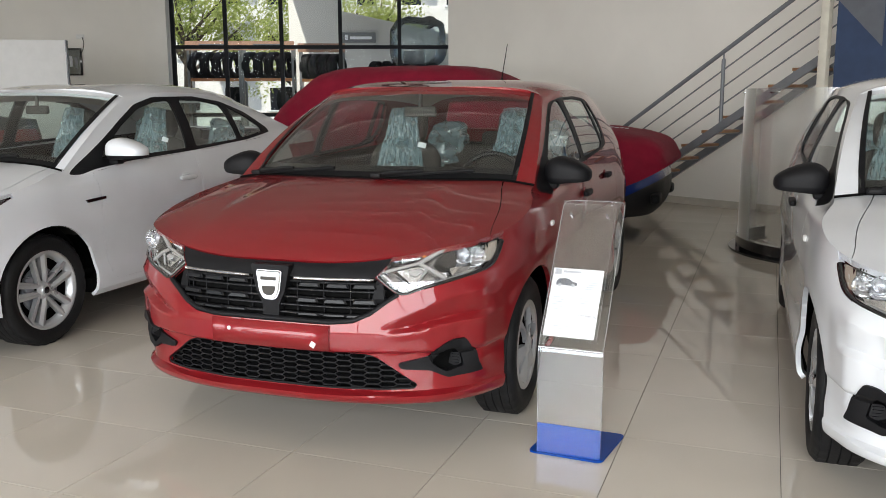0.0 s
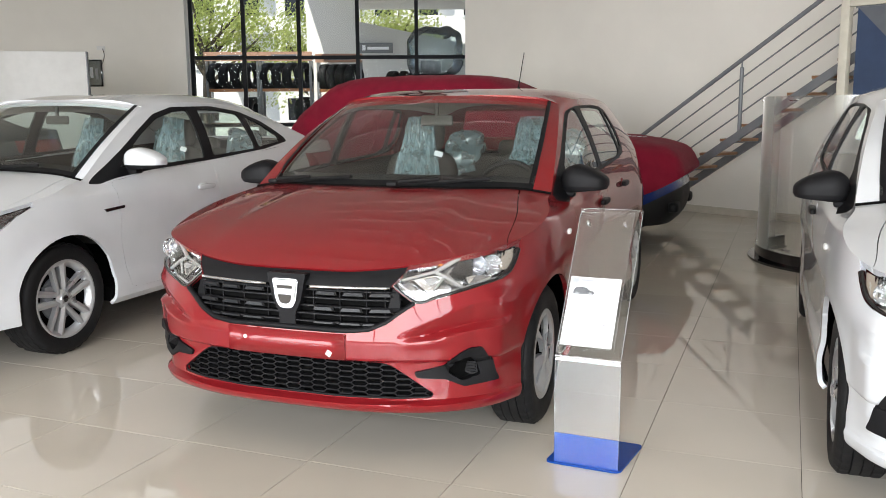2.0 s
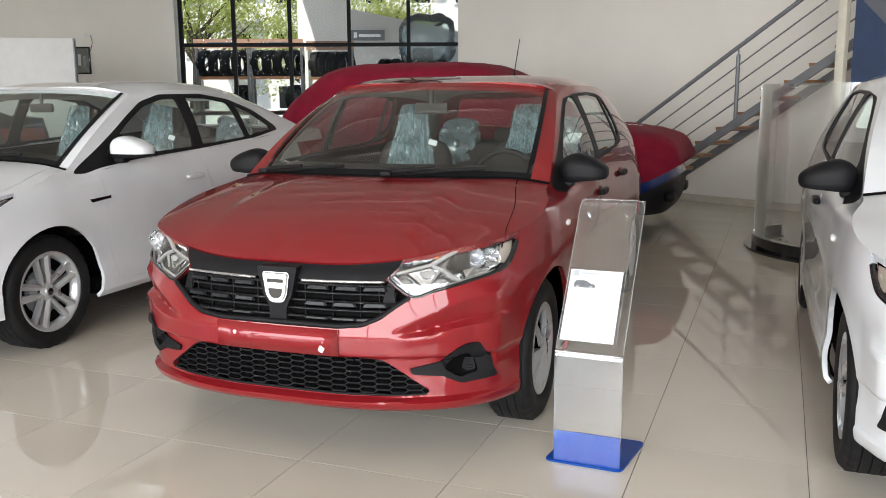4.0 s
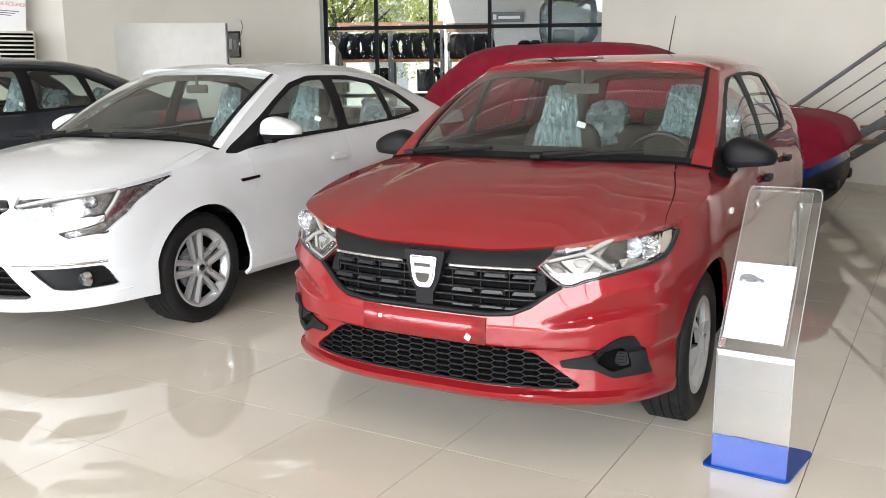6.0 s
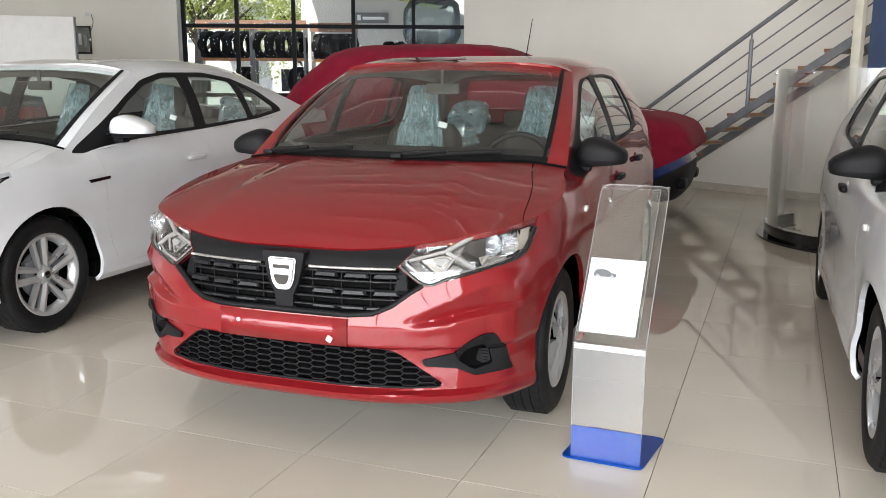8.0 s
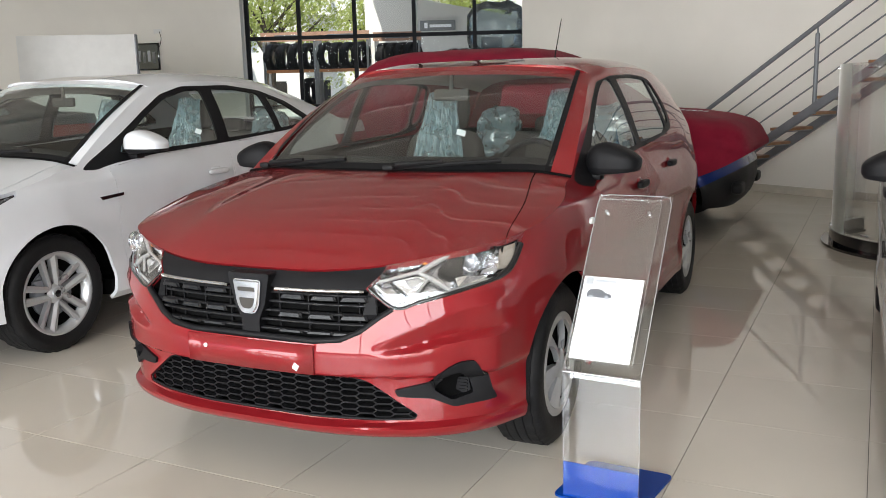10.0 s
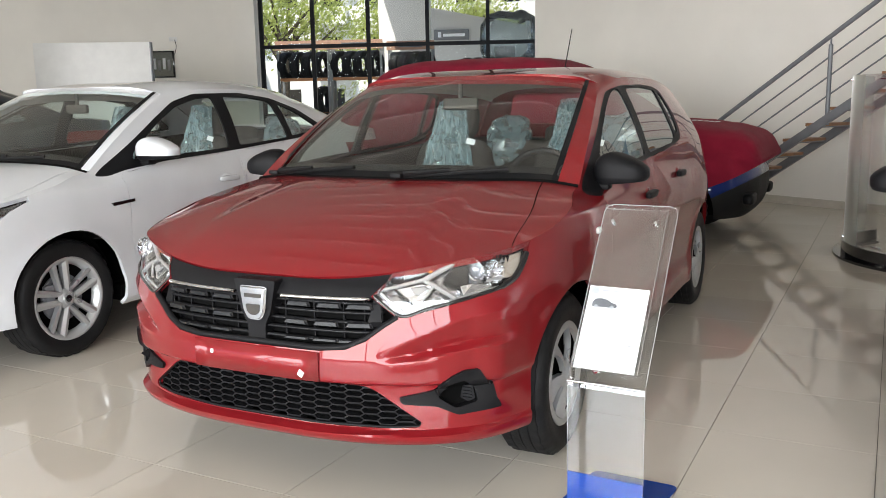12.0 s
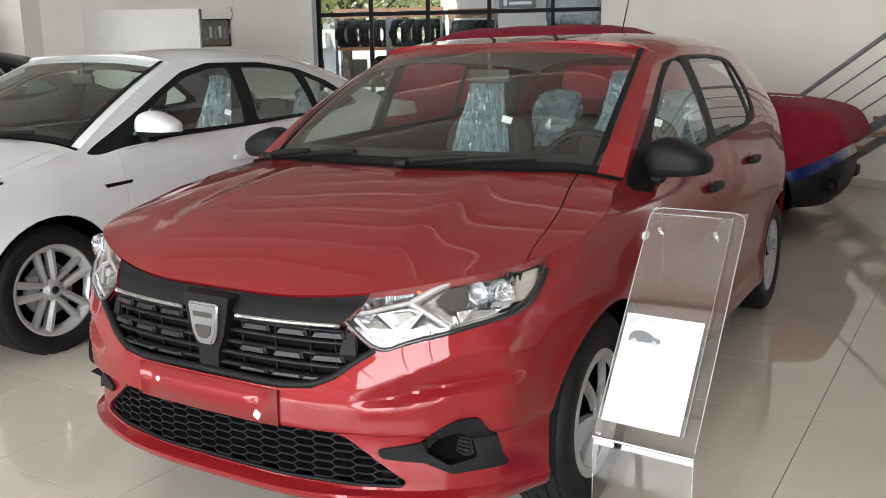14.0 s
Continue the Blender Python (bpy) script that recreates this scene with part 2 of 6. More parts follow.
def tube(bm, a, b, r, r2=None, seg=12, caps=True):
    a, b = Vector(a), Vector(b)
    q = (b - a).to_track_quat("Z", "Y").to_matrix().to_4x4()
    bmesh.ops.create_cone(bm, cap_ends=caps, segments=seg, radius1=r, radius2=r if r2 is None else r2, depth=(b - a).length,
                          matrix=Matrix.Translation((a + b) / 2) @ q)


def spin_profile(bm, prof, seg=40, axis="X"):
    """Turn a profile of (radius, offset) about an axis."""
    rings = []
    for r, o in prof:
        ring = []
        for k in range(seg):
            t = 2 * math.pi * k / seg
            c, s = r * math.cos(t), r * math.sin(t)
            ring.append(bm.verts.new({"X": (o, c, s), "Y": (c, o, s), "Z": (c, s, o)}[axis]))
        rings.append(ring)
    for a, b in zip(rings, rings[1:]):
        for k in range(seg):
            bm.faces.new((a[k], a[(k + 1) % seg], b[(k + 1) % seg], b[k]))
    return rings


def prism(bm, poly, y0, y1, axes="xz"):
    """A solid from a 2D outline, drawn out along the third axis."""
    def at(p, d):
        if axes == "xz":
            return (p[0], d, p[1])
        if axes == "yz":
            return (d, p[0], p[1])
        return (p[0], p[1], d)
    lo = [bm.verts.new(at(p, y0)) for p in poly]
    hi = [bm.verts.new(at(p, y1)) for p in poly]
    n = len(poly)
    bm.faces.new(lo)
    bm.faces.new(hi[::-1])
    for i in range(n):
        bm.faces.new((lo[i], hi[i], hi[(i + 1) % n], lo[(i + 1) % n]))
    bmesh.ops.recalc_face_normals(bm, faces=bm.faces)


def smooth_line(rows, n):
    """Catmull-Rom through rows of numbers: n samples, evenly in the row index."""
    p = np.array(rows, float)
    p = np.vstack([2 * p[0] - p[1], p, 2 * p[-1] - p[-2]])
    out = []
    for u in np.linspace(0, len(rows) - 1, n):
        i = min(int(u), len(rows) - 2)
        t = u - i
        a, b, c, d = p[i], p[i + 1], p[i + 2], p[i + 3]
        out.append(0.5 * (2 * b + (c - a) * t + (2 * a - 5 * b + 4 * c - d) * t ** 2 + (3 * b - a - 3 * c + d) * t ** 3))
    return np.array(out)


# ---- structure ----
STAIR_P, STAIR_A = Vector((0.42, 8.42, 0)), radians(-29.5)    # a point on the stair wall and its direction
WIN_P, WIN_A = Vector((-8.72, 11.9, 0)), radians(24)          # the same of the glazed wall


def wall_frame(p, a):
    """x along the wall, y away from it into the room, z up."""
    return Matrix.Translation(p) @ Matrix(((math.cos(a), math.sin(a), 0, 0), (math.sin(a), -math.cos(a), 0, 0), (0, 0, 1, 0), (0, 0, 0, 1)))


STAIR_M = wall_frame(STAIR_P, STAIR_A)
WIN_M = wall_frame(WIN_P, WIN_A)
H = 4.6


def wall(name, m, x0, x1, label, holes=(), thick=0.22, z1=H, mat="wall"):
    """A wall with thickness; holes: (x0, x1, z0, z1), left to right, go through it."""
    bm = bmesh.new()
    x = x0
    for a, b, lo, hi in holes:
        box(bm, (x + a) / 2, -thick / 2, z1 / 2, a - x, thick, z1, m)
        if lo > 0:
            box(bm, (a + b) / 2, -thick / 2, lo / 2, b - a, thick, lo, m)
        if hi < z1:
            box(bm, (a + b) / 2, -thick / 2, (hi + z1) / 2, b - a, thick, z1 - hi, m)
        x = b
    box(bm, (x + x1) / 2, -thick / 2, z1 / 2, x1 - x, thick, z1, m)
    bmesh.ops.recalc_face_normals(bm, faces=bm.faces)
    return tagged(part(name, bm, mat, smooth=False), label, "wall", kind="structure")


wall("wall_stair", STAIR_M, -4.39, 8.0, "plain off-white painted wall behind the staircase")
wall("wall_window", WIN_M, -8.0, 5.35, "off-white painted wall with a tall glazed opening", holes=[(-1.12, 4.95, 0.0, 4.1)])
left_a, left_b = Vector((-15.1, 9.06, 0)), Vector((-15.6, -8.0, 0))
right_a = STAIR_M @ Vector((7.6, 0, 0))
front_r = Vector((9.0, -8.0, 0))


def between(a, b):
    """The frame of a wall that runs from a to b, with the room on its left hand's far side."""
    d = b - a
    return wall_frame(a, math.atan2(d.y, d.x)), d.length


m, n = between(left_b, left_a)
wall("wall_left", m, -0.2, n, "off-white painted side wall of the showroom")
# closing wall out of view, its grey added to hold back bounced light
m, n = between(right_a, front_r)
wall("wall_right", m, -0.3, n, "unseen side wall of the showroom, grey to dim reflections", mat="side_wall")
FRONT_M, FRONT_N = between(front_r, left_b)
wall("wall_front", FRONT_M, 0.0, FRONT_N, "shop front wall with a long glazed opening", holes=[(1.0, FRONT_N - 1.0, 0.25, 3.9)])


def glazing(name, m, x0, x1, z0, z1, xs, zs, label, bar=0.06, deep=0.09, off=-0.11, glass="pane"):
    """A glazed front: outer frame, mullions, transoms and panes, set in the wall's thickness."""
    t = thing(name, label, "window", m, kind="structure")
    xs = [x0, *xs, x1]
    zs = [z0, *zs, z1]
    for i, x in enumerate(xs):
        boxed("mullion", "frame", t, (x + (bar / 2 if i == 0 else -bar / 2 if i == len(xs) - 1 else 0), off, (z0 + z1) / 2), (bar, deep, z1 - z0))
    for j, z in enumerate(zs):
        for a, b in zip(xs, xs[1:]):
            boxed("transom", "frame", t, ((a + b) / 2, off, z + (bar / 2 if j == 0 else -bar / 2 if j == len(zs) - 1 else 0)), (b - a - bar, deep - 0.006, bar))
    for a, b in zip(xs, xs[1:]):
        for c, d in zip(zs, zs[1:]):
            ob = boxed("pane", glass, t, ((a + b) / 2, off, (c + d) / 2), (b - a - bar + 0.01, 0.008, d - c - bar + 0.01))
            ob.visible_shadow = False
    return t


glazing("window_1", WIN_M, -1.12, 4.95, 0.0, 4.1, [-0.02, 1.115, 2.32, 3.54], [0.06 + 1.0, 2.44], "tall dark-framed glazed partition with square panes", bar=0.075, glass="inner_pane")
glazing("window_2", FRONT_M, 1.0, FRONT_N - 1.0, 0.25, 3.9, [1.0 + (FRONT_N - 2) * k / 9 for k in range(1, 9)], [], "wide dark-framed shop front window with large panes")

bm = bmesh.new()
ring = [(-16.2, 9.6), (-15.0, 9.6), (-4.3, 14.2), (-3.9, 11.2), (8.0, 4.6), (9.6, 4.0), (9.6, -8.6), (-16.2, -8.6)]
prism(bm, ring, H, H + 0.25, "xy")
for k in range(17):                                            # shallow ceiling ribs
    box(bm, -3.5, -8.0 + k * 1.2, H - 0.02, 23.0, 0.06, 0.06)
tagged(part("ceiling", bm, "ceiling", smooth=False), "white painted ceiling with shallow ribs", "ceiling", kind="structure")

# floor slab, then the tiles on it
floor = thing("floor", "glossy cream porcelain floor tiles with thin dark joints", "floor", kind="structure")
bm = bmesh.new()
box(bm, -3.3, 2.8, -0.11, 26.5, 24.5, 0.2)
part("bed", bm, "grout", floor, smooth=False)
TILE, TX, TY = 0.602, -0.5, -0.775


def tile_mesh(w=TILE - 0.0026, h=0.012, c=0.0001):
    bm = bmesh.new()
    a = w / 2
    lo = [bm.verts.new((sx * a, sy * a, -h)) for sx, sy in ((-1, -1), (1, -1), (1, 1), (-1, 1))]
    mid = [bm.verts.new((sx * a, sy * a, -c)) for sx, sy in ((-1, -1), (1, -1), (1, 1), (-1, 1))]
    top = [bm.verts.new((sx * (a - c), sy * (a - c), 0)) for sx, sy in ((-1, -1), (1, -1), (1, 1), (-1, 1))]
    bm.faces.new(top)
    for r, q in ((lo, mid), (mid, top)):
        for k in range(4):
            bm.faces.new((r[k], r[(k + 1) % 4], q[(k + 1) % 4], q[k]))
    me = bpy.data.meshes.new("tile")
    bm.to_mesh(me)
    bm.free()
    me.materials.append(M["tile"])
    return me


# ---- car bodies ----
def pchip(xs, ys):
    xs, ys = np.array(xs, float), np.array(ys, float)
    h, d = np.diff(xs), np.diff(ys) / np.diff(xs)
    g = np.zeros(len(xs))
    for i in range(1, len(xs) - 1):
        if d[i - 1] * d[i] > 0:
            g[i] = 2 * d[i - 1] * d[i] / (d[i - 1] + d[i])
    g[0], g[-1] = d[0], d[-1]

    def f(x):
        x = min(max(x, xs[0]), xs[-1])
        i = min(int(np.searchsorted(xs, x, side="right")) - 1, len(xs) - 2)
        t = (x - xs[i]) / h[i]
        return ((2 * t ** 3 - 3 * t ** 2 + 1) * ys[i] + (t ** 3 - 2 * t ** 2 + t) * h[i] * g[i]
                + (-2 * t ** 3 + 3 * t ** 2) * ys[i + 1] + (t ** 3 - t ** 2) * h[i] * g[i + 1])
    return f


def coons(lo, hi, left, right):
    """A patch between four edges: lo, hi run along the first index, left, right along the second."""
    na, nb = len(lo), len(left)
    out = np.zeros((na, nb, 3))
    for i in range(na):
        a = i / (na - 1)
        for j in range(nb):
            b = j / (nb - 1)
            out[i, j] = ((1 - b) * lo[i] + b * hi[i] + (1 - a) * left[j] + a * right[j]
                         - ((1 - a) * (1 - b) * lo[0] + a * (1 - b) * lo[-1] + (1 - a) * b * hi[0] + a * b * hi[-1]))
    return out


def resample(p, n):
    """n points along a polyline, by its length."""
    p = np.asarray(p)
    s = np.concatenate([[0], np.cumsum(np.linalg.norm(np.diff(p, axis=0), axis=1))])
    return np.stack([np.interp(np.linspace(0, s[-1], n), s, p[:, k]) for k in range(3)], axis=1)


def finer(g):
    """Twice as many points each way, on a smooth curve through the old ones."""
    a = np.array([smooth_line(row, 2 * len(row) - 1) for row in g])
    return np.array([smooth_line(col, 2 * a.shape[0] - 1) for col in a.transpose(1, 0, 2)]).transpose(1, 0, 2)


def fair(g, times):
    """Even out a grid's inner points; its edges stay, and the other half of the car counts as its neighbour."""
    g = g.copy()
    for _ in range(times):
        e = np.concatenate([g[1:2] * np.array([-1, 1, 1]), g], axis=0)
        s = e.copy()
        s[1:-1, 1:-1] = 0.5 * e[1:-1, 1:-1] + 0.125 * (e[:-2, 1:-1] + e[2:, 1:-1] + e[1:-1, :-2] + e[1:-1, 2:])
        g = s[1:]
    return g


def car_shell(P):
    """The outer skin of half a car as patches: flank, bonnet, screen, side, roof, tail, deck."""
    rows = P["outline"]                                        # x, y, z of the lower edge, z of the upper edge
    ic, ik, ir = P["knots"]                                    # bonnet corner, screen corner, rear corner, as row numbers
    per = P.get("per", 7)
    n = (len(rows) - 1) * per + 1
    q = smooth_line(rows, n)
    q[0, 0] = q[-1, 0] = 0
    d = np.gradient(q[:, :2], axis=0)
    d /= np.linalg.norm(d, axis=1)[:, None]
    nor = np.stack([d[:, 1], -d[:, 0]], axis=1)                # outward, in plan
    nor[0], nor[-1] = (0, -1), (0, 1)
    ff, fs, fr = pchip(*P["front"]), pchip(*P["side"]), pchip(*P["rear"])
    nv = P.get("rows", 40)
    flank = np.zeros((n, nv, 3))
    for i in range(n):
        wf, wr = max(0, -nor[i, 1]) ** 1.4, max(0, nor[i, 1]) ** 1.4
        ws = max(0, 1 - wf - wr)
        for j in range(nv):
            z = q[i, 2] + (q[i, 3] - q[i, 2]) * j / (nv - 1)
            inset = (wf * ff(z) + ws * fs(z) + wr * fr(z)) / (wf + ws + wr)
            inset += P["sculpt"](q[i, 0], q[i, 1], z)
            for yc in (P["axle"], P["axle"] + P["wheelbase"]):                     # flared wheel arches
                r = math.hypot(q[i, 1] - yc, z - P["hub"])
                inset -= ws * P["flare"] * math.exp(-((r - P["arch"]) / 0.05) ** 2)
            flank[i, j] = (q[i, 0] - nor[i, 0] * inset, q[i, 1] - nor[i, 1] * inset, z)
    flank[0, :, 0] = flank[-1, :, 0] = 0
    top = flank[:, -1]
    c, k, r = ic * per, ik * per, ir * per
    N = 15
    # bonnet
    cowl = resample(smooth_line([*P["cowl"], top[k]], 40), N)
    nose, fender = resample(top[:c + 1], N), top[c:k + 1]
    spine = resample(smooth_line([top[0], *P["bonnet_spine"], P["cowl"][0]], 60), 15)
    bonnet = coons(nose, cowl, spine, resample(fender, 15))
    bonnet = fair(finer(fair(finer(bonnet), 60)), 20)
    nb = bonnet.shape[:2]
    for i in range(nb[0]):
        for j in range(nb[1]):
            a, b = i / (nb[0] - 1), j / (nb[1] - 1)
            bonnet[i, j, 2] += P["power"](a, b) * math.sin(math.pi * min(1, b * 1.0)) ** 0.6
    bonnet = fair(bonnet, 3)
    # screen, side windows, tail window
    head = resample(smooth_line(P["screen_top"], 40), N)
    rail = resample(smooth_line([P["screen_top"][-1], *P["rail"]], 80), r - k + 1)
    tail_top = resample(smooth_line(P["tail_top"], 40), N)     # from the centre out
    tail_low = resample(smooth_line([*P["tail_low"], top[r]], 40), N)

    def sheet(lo, hi, bulge, rows):
        out = np.zeros((len(lo), rows, 3))
        for i in range(len(lo)):
            for j in range(rows):
                t = j / (rows - 1)
                out[i, j] = lo[i] * (1 - t) + hi[i] * t + np.array(bulge(i / (len(lo) - 1))) * 4 * t * (1 - t)
        return out
    sb, tb, rb = P["bulge"]
    screen = fair(sheet(cowl, head, lambda a: (sb * a * 0.6, -sb * 0.8, sb), 18), 6)
    def column(e, j):
        q = min(int(e), N - 2)
        return screen[q, j] * (1 - e + q) + screen[q + 1, j] * (e - q)
    e0, e1 = P["glass_edge"]                                   # where the pane ends beside the pillar, below and above
    glass = np.array([[column(i / 13 * (e0 + (e1 - e0) * j / 17), j) for j in range(18)] for i in range(14)])
    pillar = np.array([[column((e0 + (e1 - e0) * j / 17) * (1 - i / 4) + 14 * i / 4, j) for j in range(18)] for i in range(5)])
    side = sheet(top[k:r + 1], rail, lambda a: (tb, 0, 0), 18)
    for j in range(18):                                        # one and the same edge at the pillars
        t = j / 17
        w = 1 - np.clip(np.arange(len(side)) / 4, 0, 1)
        side[:, j] += w[:, None] * (screen[-1, j] - side[0, j])
    tail = sheet(tail_low, tail_top, lambda a: (rb * a * 0.6, rb, rb), 14)
    for j in range(14):
        t = j * 17 / 13
        e = side[-1, int(t)] * (1 - t + int(t)) + side[-1, min(17, int(t) + 1)] * (t - int(t))
        w = np.clip((np.arange(N) - (N - 5)) / 4, 0, 1)
        tail[:, j] += w[:, None] * (e - tail[-1, j])
    roof_spine = resample(smooth_line([P["screen_top"][0], *P["roof_spine"], P["tail_top"][0]], 60), len(rail))
    roof = coons(head, tail_top, roof_spine, rail)
    for i in range(N):
        a = i / (N - 1)
        for j in range(len(rail)):
            roof[i, j, 2] += 0.018 * (1 - a ** 4) * a ** 2 * 2
    roof = fair(roof, 6)
    deck_edge = resample(top[r:][::-1], N)
    deck = coons(tail_low, deck_edge, np.linspace(tail_low[0], deck_edge[0], 9), np.linspace(tail_low[-1], deck_edge[-1], 9))
    for i in range(N):
        for j in range(9):
            deck[i, j, 2] += 0.02 * math.sin(math.pi * j / 8)
    return {"flank": flank, "bonnet": bonnet, "screen": screen, "glass": glass, "pillar": pillar, "side": side, "roof": roof, "tail": tail, "deck": deck}


def skin(patches, both=True, thick=0.0):
    """One bmesh of grids, on both sides of the car."""
    bm = bmesh.new()
    for g in patches:
        for s in ((1, -1) if both else (1,)):
            v = [[bm.verts.new((s * p[0], p[1], p[2])) for p in row] for row in g]
            for a, b in zip(v, v[1:]):
                for i in range(len(a) - 1):
                    bm.faces.new((a[i], b[i], b[i + 1], a[i + 1]))
    bmesh.ops.remove_doubles(bm, verts=bm.verts, dist=0.0004)
    for f in [f for f in bm.faces if f.calc_area() < 1e-9]:
        bm.faces.remove(f)
    c = Vector((0, 1.2, 0.7))
    bmesh.ops.recalc_face_normals(bm, faces=bm.faces)
    bm.normal_update()
    if sum((f.calc_center_median() - c).dot(f.normal) for f in bm.faces) < 0:
        bmesh.ops.reverse_faces(bm, faces=bm.faces)
    bm.normal_update()
    return bm


def inside(p, poly):
    hit = False
    for (x0, y0), (x1, y1) in zip(poly, poly[1:] + poly[:1]):
        if (y0 > p[1]) != (y1 > p[1]) and p[0] < (x1 - x0) * (p[1] - y0) / (y1 - y0) + x0:
            hit = not hit
    return hit


AX = {"xz": (0, 2, Vector((0, 1, 0))), "yz": (1, 2, Vector((1, 0, 0))), "xy": (0, 1, Vector((0, 0, 1)))}


def carve(bm, poly, axes, keep):
    """Split the faces that pass keep() along an outline seen along the third axis; return those inside it, as their own bmesh, and take them out."""
    u, w, ax = AX[axes]
    poly = [tuple(p) for p in poly]
    lo = [min(p[k] for p in poly) - 0.002 for k in (0, 1)]
    hi = [max(p[k] for p in poly) + 0.002 for k in (0, 1)]

    def touches(f, lo, hi):
        a = [v.co[u] for v in f.verts]
        b = [v.co[w] for v in f.verts]
        return max(a) >= lo[0] and min(a) <= hi[0] and max(b) >= lo[1] and min(b) <= hi[1]
    faces = {f for f in bm.faces if touches(f, lo, hi) and keep(f)}
    for p, q in zip(poly, poly[1:] + poly[:1]):
        d = (q[0] - p[0], q[1] - p[1])
        if math.hypot(*d) < 1e-6:
            continue
        l2 = [min(p[k], q[k]) - 0.001 for k in (0, 1)]
        h2 = [max(p[k], q[k]) + 0.001 for k in (0, 1)]
        near = [f for f in faces if f.is_valid and touches(f, l2, h2)]
        if not near:
            continue
        co, no = Vector((0, 0, 0)), Vector((0, 0, 0))
        co[u], co[w] = p
        no[u], no[w] = -d[1], d[0]
        geom = list({*near, *(e for f in near for e in f.edges), *(v for f in near for v in f.verts)})
        r = bmesh.ops.bisect_plane(bm, geom=geom, dist=1e-5, plane_co=co, plane_no=no.normalized())
        faces = {f for f in faces if f.is_valid} | {g for g in r["geom"] if isinstance(g, bmesh.types.BMFace)}
    bm.normal_update()
    chosen = []
    for f in faces:
        if f.is_valid:
            c = f.calc_center_median()
            if inside((c[u], c[w]), poly):
                chosen.append(f)
    return lift(bm, chosen)


def lift(bm, chosen):
    """Move faces out into a bmesh of their own."""
    out = bmesh.new()
    vm = {}
    for f in chosen:
        vs = []
        for v in f.verts:
            if v not in vm:
                vm[v] = out.verts.new(v.co)
            vs.append(vm[v])
        try:
            out.faces.new(vs)
        except ValueError:
            pass
    bmesh.ops.delete(bm, geom=chosen, context="FACES")
    out.normal_update()
    return out


def area_normal(v):
    """The normal of a point, led by its largest faces, so that slivers don't turn it."""
    n = sum((f.normal * f.calc_area() for f in v.link_faces), Vector())
    return n.normalized() if n.length > 1e-12 else v.normal.copy()


def pushed(bm, d, depth=0.0):
    """Shift a sheet along its normals; with depth, close its rim backwards."""
    bm.normal_update()
    for v, n in [(v, area_normal(v)) for v in bm.verts]:
        v.co += n * d
    if depth:
        rim(bm, depth)
    return bm


def rim(bm, depth, only=None):
    """Draw the open edges of a sheet inwards, so that it shows a thickness."""
    bm.normal_update()
    es = [e for e in bm.edges if len(e.link_faces) == 1 and (only is None or only(e))]
    nor = {v: area_normal(v) for e in es for v in e.verts}
    r = bmesh.ops.extrude_edge_only(bm, edges=es)
    new_v = [g for g in r["geom"] if isinstance(g, bmesh.types.BMVert)]
    old = {tuple(round(c, 5) for c in v.co): n for v, n in nor.items()}
    for v in new_v:
        n = old.get(tuple(round(c, 5) for c in v.co))
        if n:
            v.co -= n * depth
    return bm


def rounded(poly, r=0.02, n=4):
    """Round the corners of an outline."""
    out = []
    k = len(poly)
    for i in range(k):
        a, b, c = (Vector(poly[j % k]) for j in (i - 1, i, i + 1))
        u, w = (a - b), (c - b)
        t = min(r, u.length * 0.45, w.length * 0.45)
        p0, p1 = b + u.normalized() * t, b + w.normalized() * t
        for s in range(n + 1):
            f = s / n
            out.append(tuple(p0 * (1 - f) ** 2 + b * 2 * f * (1 - f) + p1 * f ** 2))
    return out


def circle(cx, cy, r, n=40):
    return [(cx + r * math.cos(2 * math.pi * k / n), cy + r * math.sin(2 * math.pi * k / n)) for k in range(n)]


def mirrored(poly):
    return [(-x, z) for x, z in poly]


front_face = lambda f: f.normal.y < 0.25 and f.calc_center_median().y < 0.4
right_side = lambda f: f.normal.x > 0.15
left_side = lambda f: f.normal.x < -0.15



def shoulder(y, z, y0, z0, depth):
    """The flank drawn in towards the foot of the windscreen pillar."""
    t = max(0.0, min(1.0, (z - z0) / 0.07))
    return depth * t * t * (3 - 2 * t) * math.exp(-((y - y0) / 0.34) ** 2)


def ramp(t):
    return max(0.0, min(1.0, t))


def sandero_sculpt(x, y, z):
    """The shape of the front: a wing facet under the headlight, closed inwards by a hook, and a vertical edge at the corner."""
    if y > -0.2:
        return shoulder(y, z, 0.30, 0.90, 0.065) if y < 1.3 else 0.0
    z1 = float(np.interp(x, [0.455, 0.484, 0.534, 0.621, 0.698, 0.78], [0.533, 0.552, 0.579, 0.615, 0.645, 0.664]))
    z2 = float(np.interp(x, [0.455, 0.474, 0.553, 0.626, 0.691, 0.77], [0.527, 0.525, 0.533, 0.550, 0.562, 0.570]))
    on = ramp((x - 0.45) / 0.05) * ramp((0.80 - x) / 0.035)
    deep = 0.026 * ramp((x - 0.455) / 0.13) ** 0.8
    if z > z1:
        d = -0.007 * math.exp(-(z - z1) / 0.03)
    elif z > z2:
        u = (z1 - z) / max(1e-4, z1 - z2)
        d = -0.007 * (1 - u) + deep * u
    else:
        d = deep * ramp(1 - (z2 - z) / 0.016) - 0.004 * math.exp(-((z2 - z - 0.02) / 0.02) ** 2)
    d *= on
    if 0.30 < z < 0.70:                                        # the standing edge at the corner
        d -= 0.024 * ramp(1 - abs(x - 0.770) / 0.06) * ramp((z - 0.30) / 0.08) * ramp((0.70 - z) / 0.07)
    return d


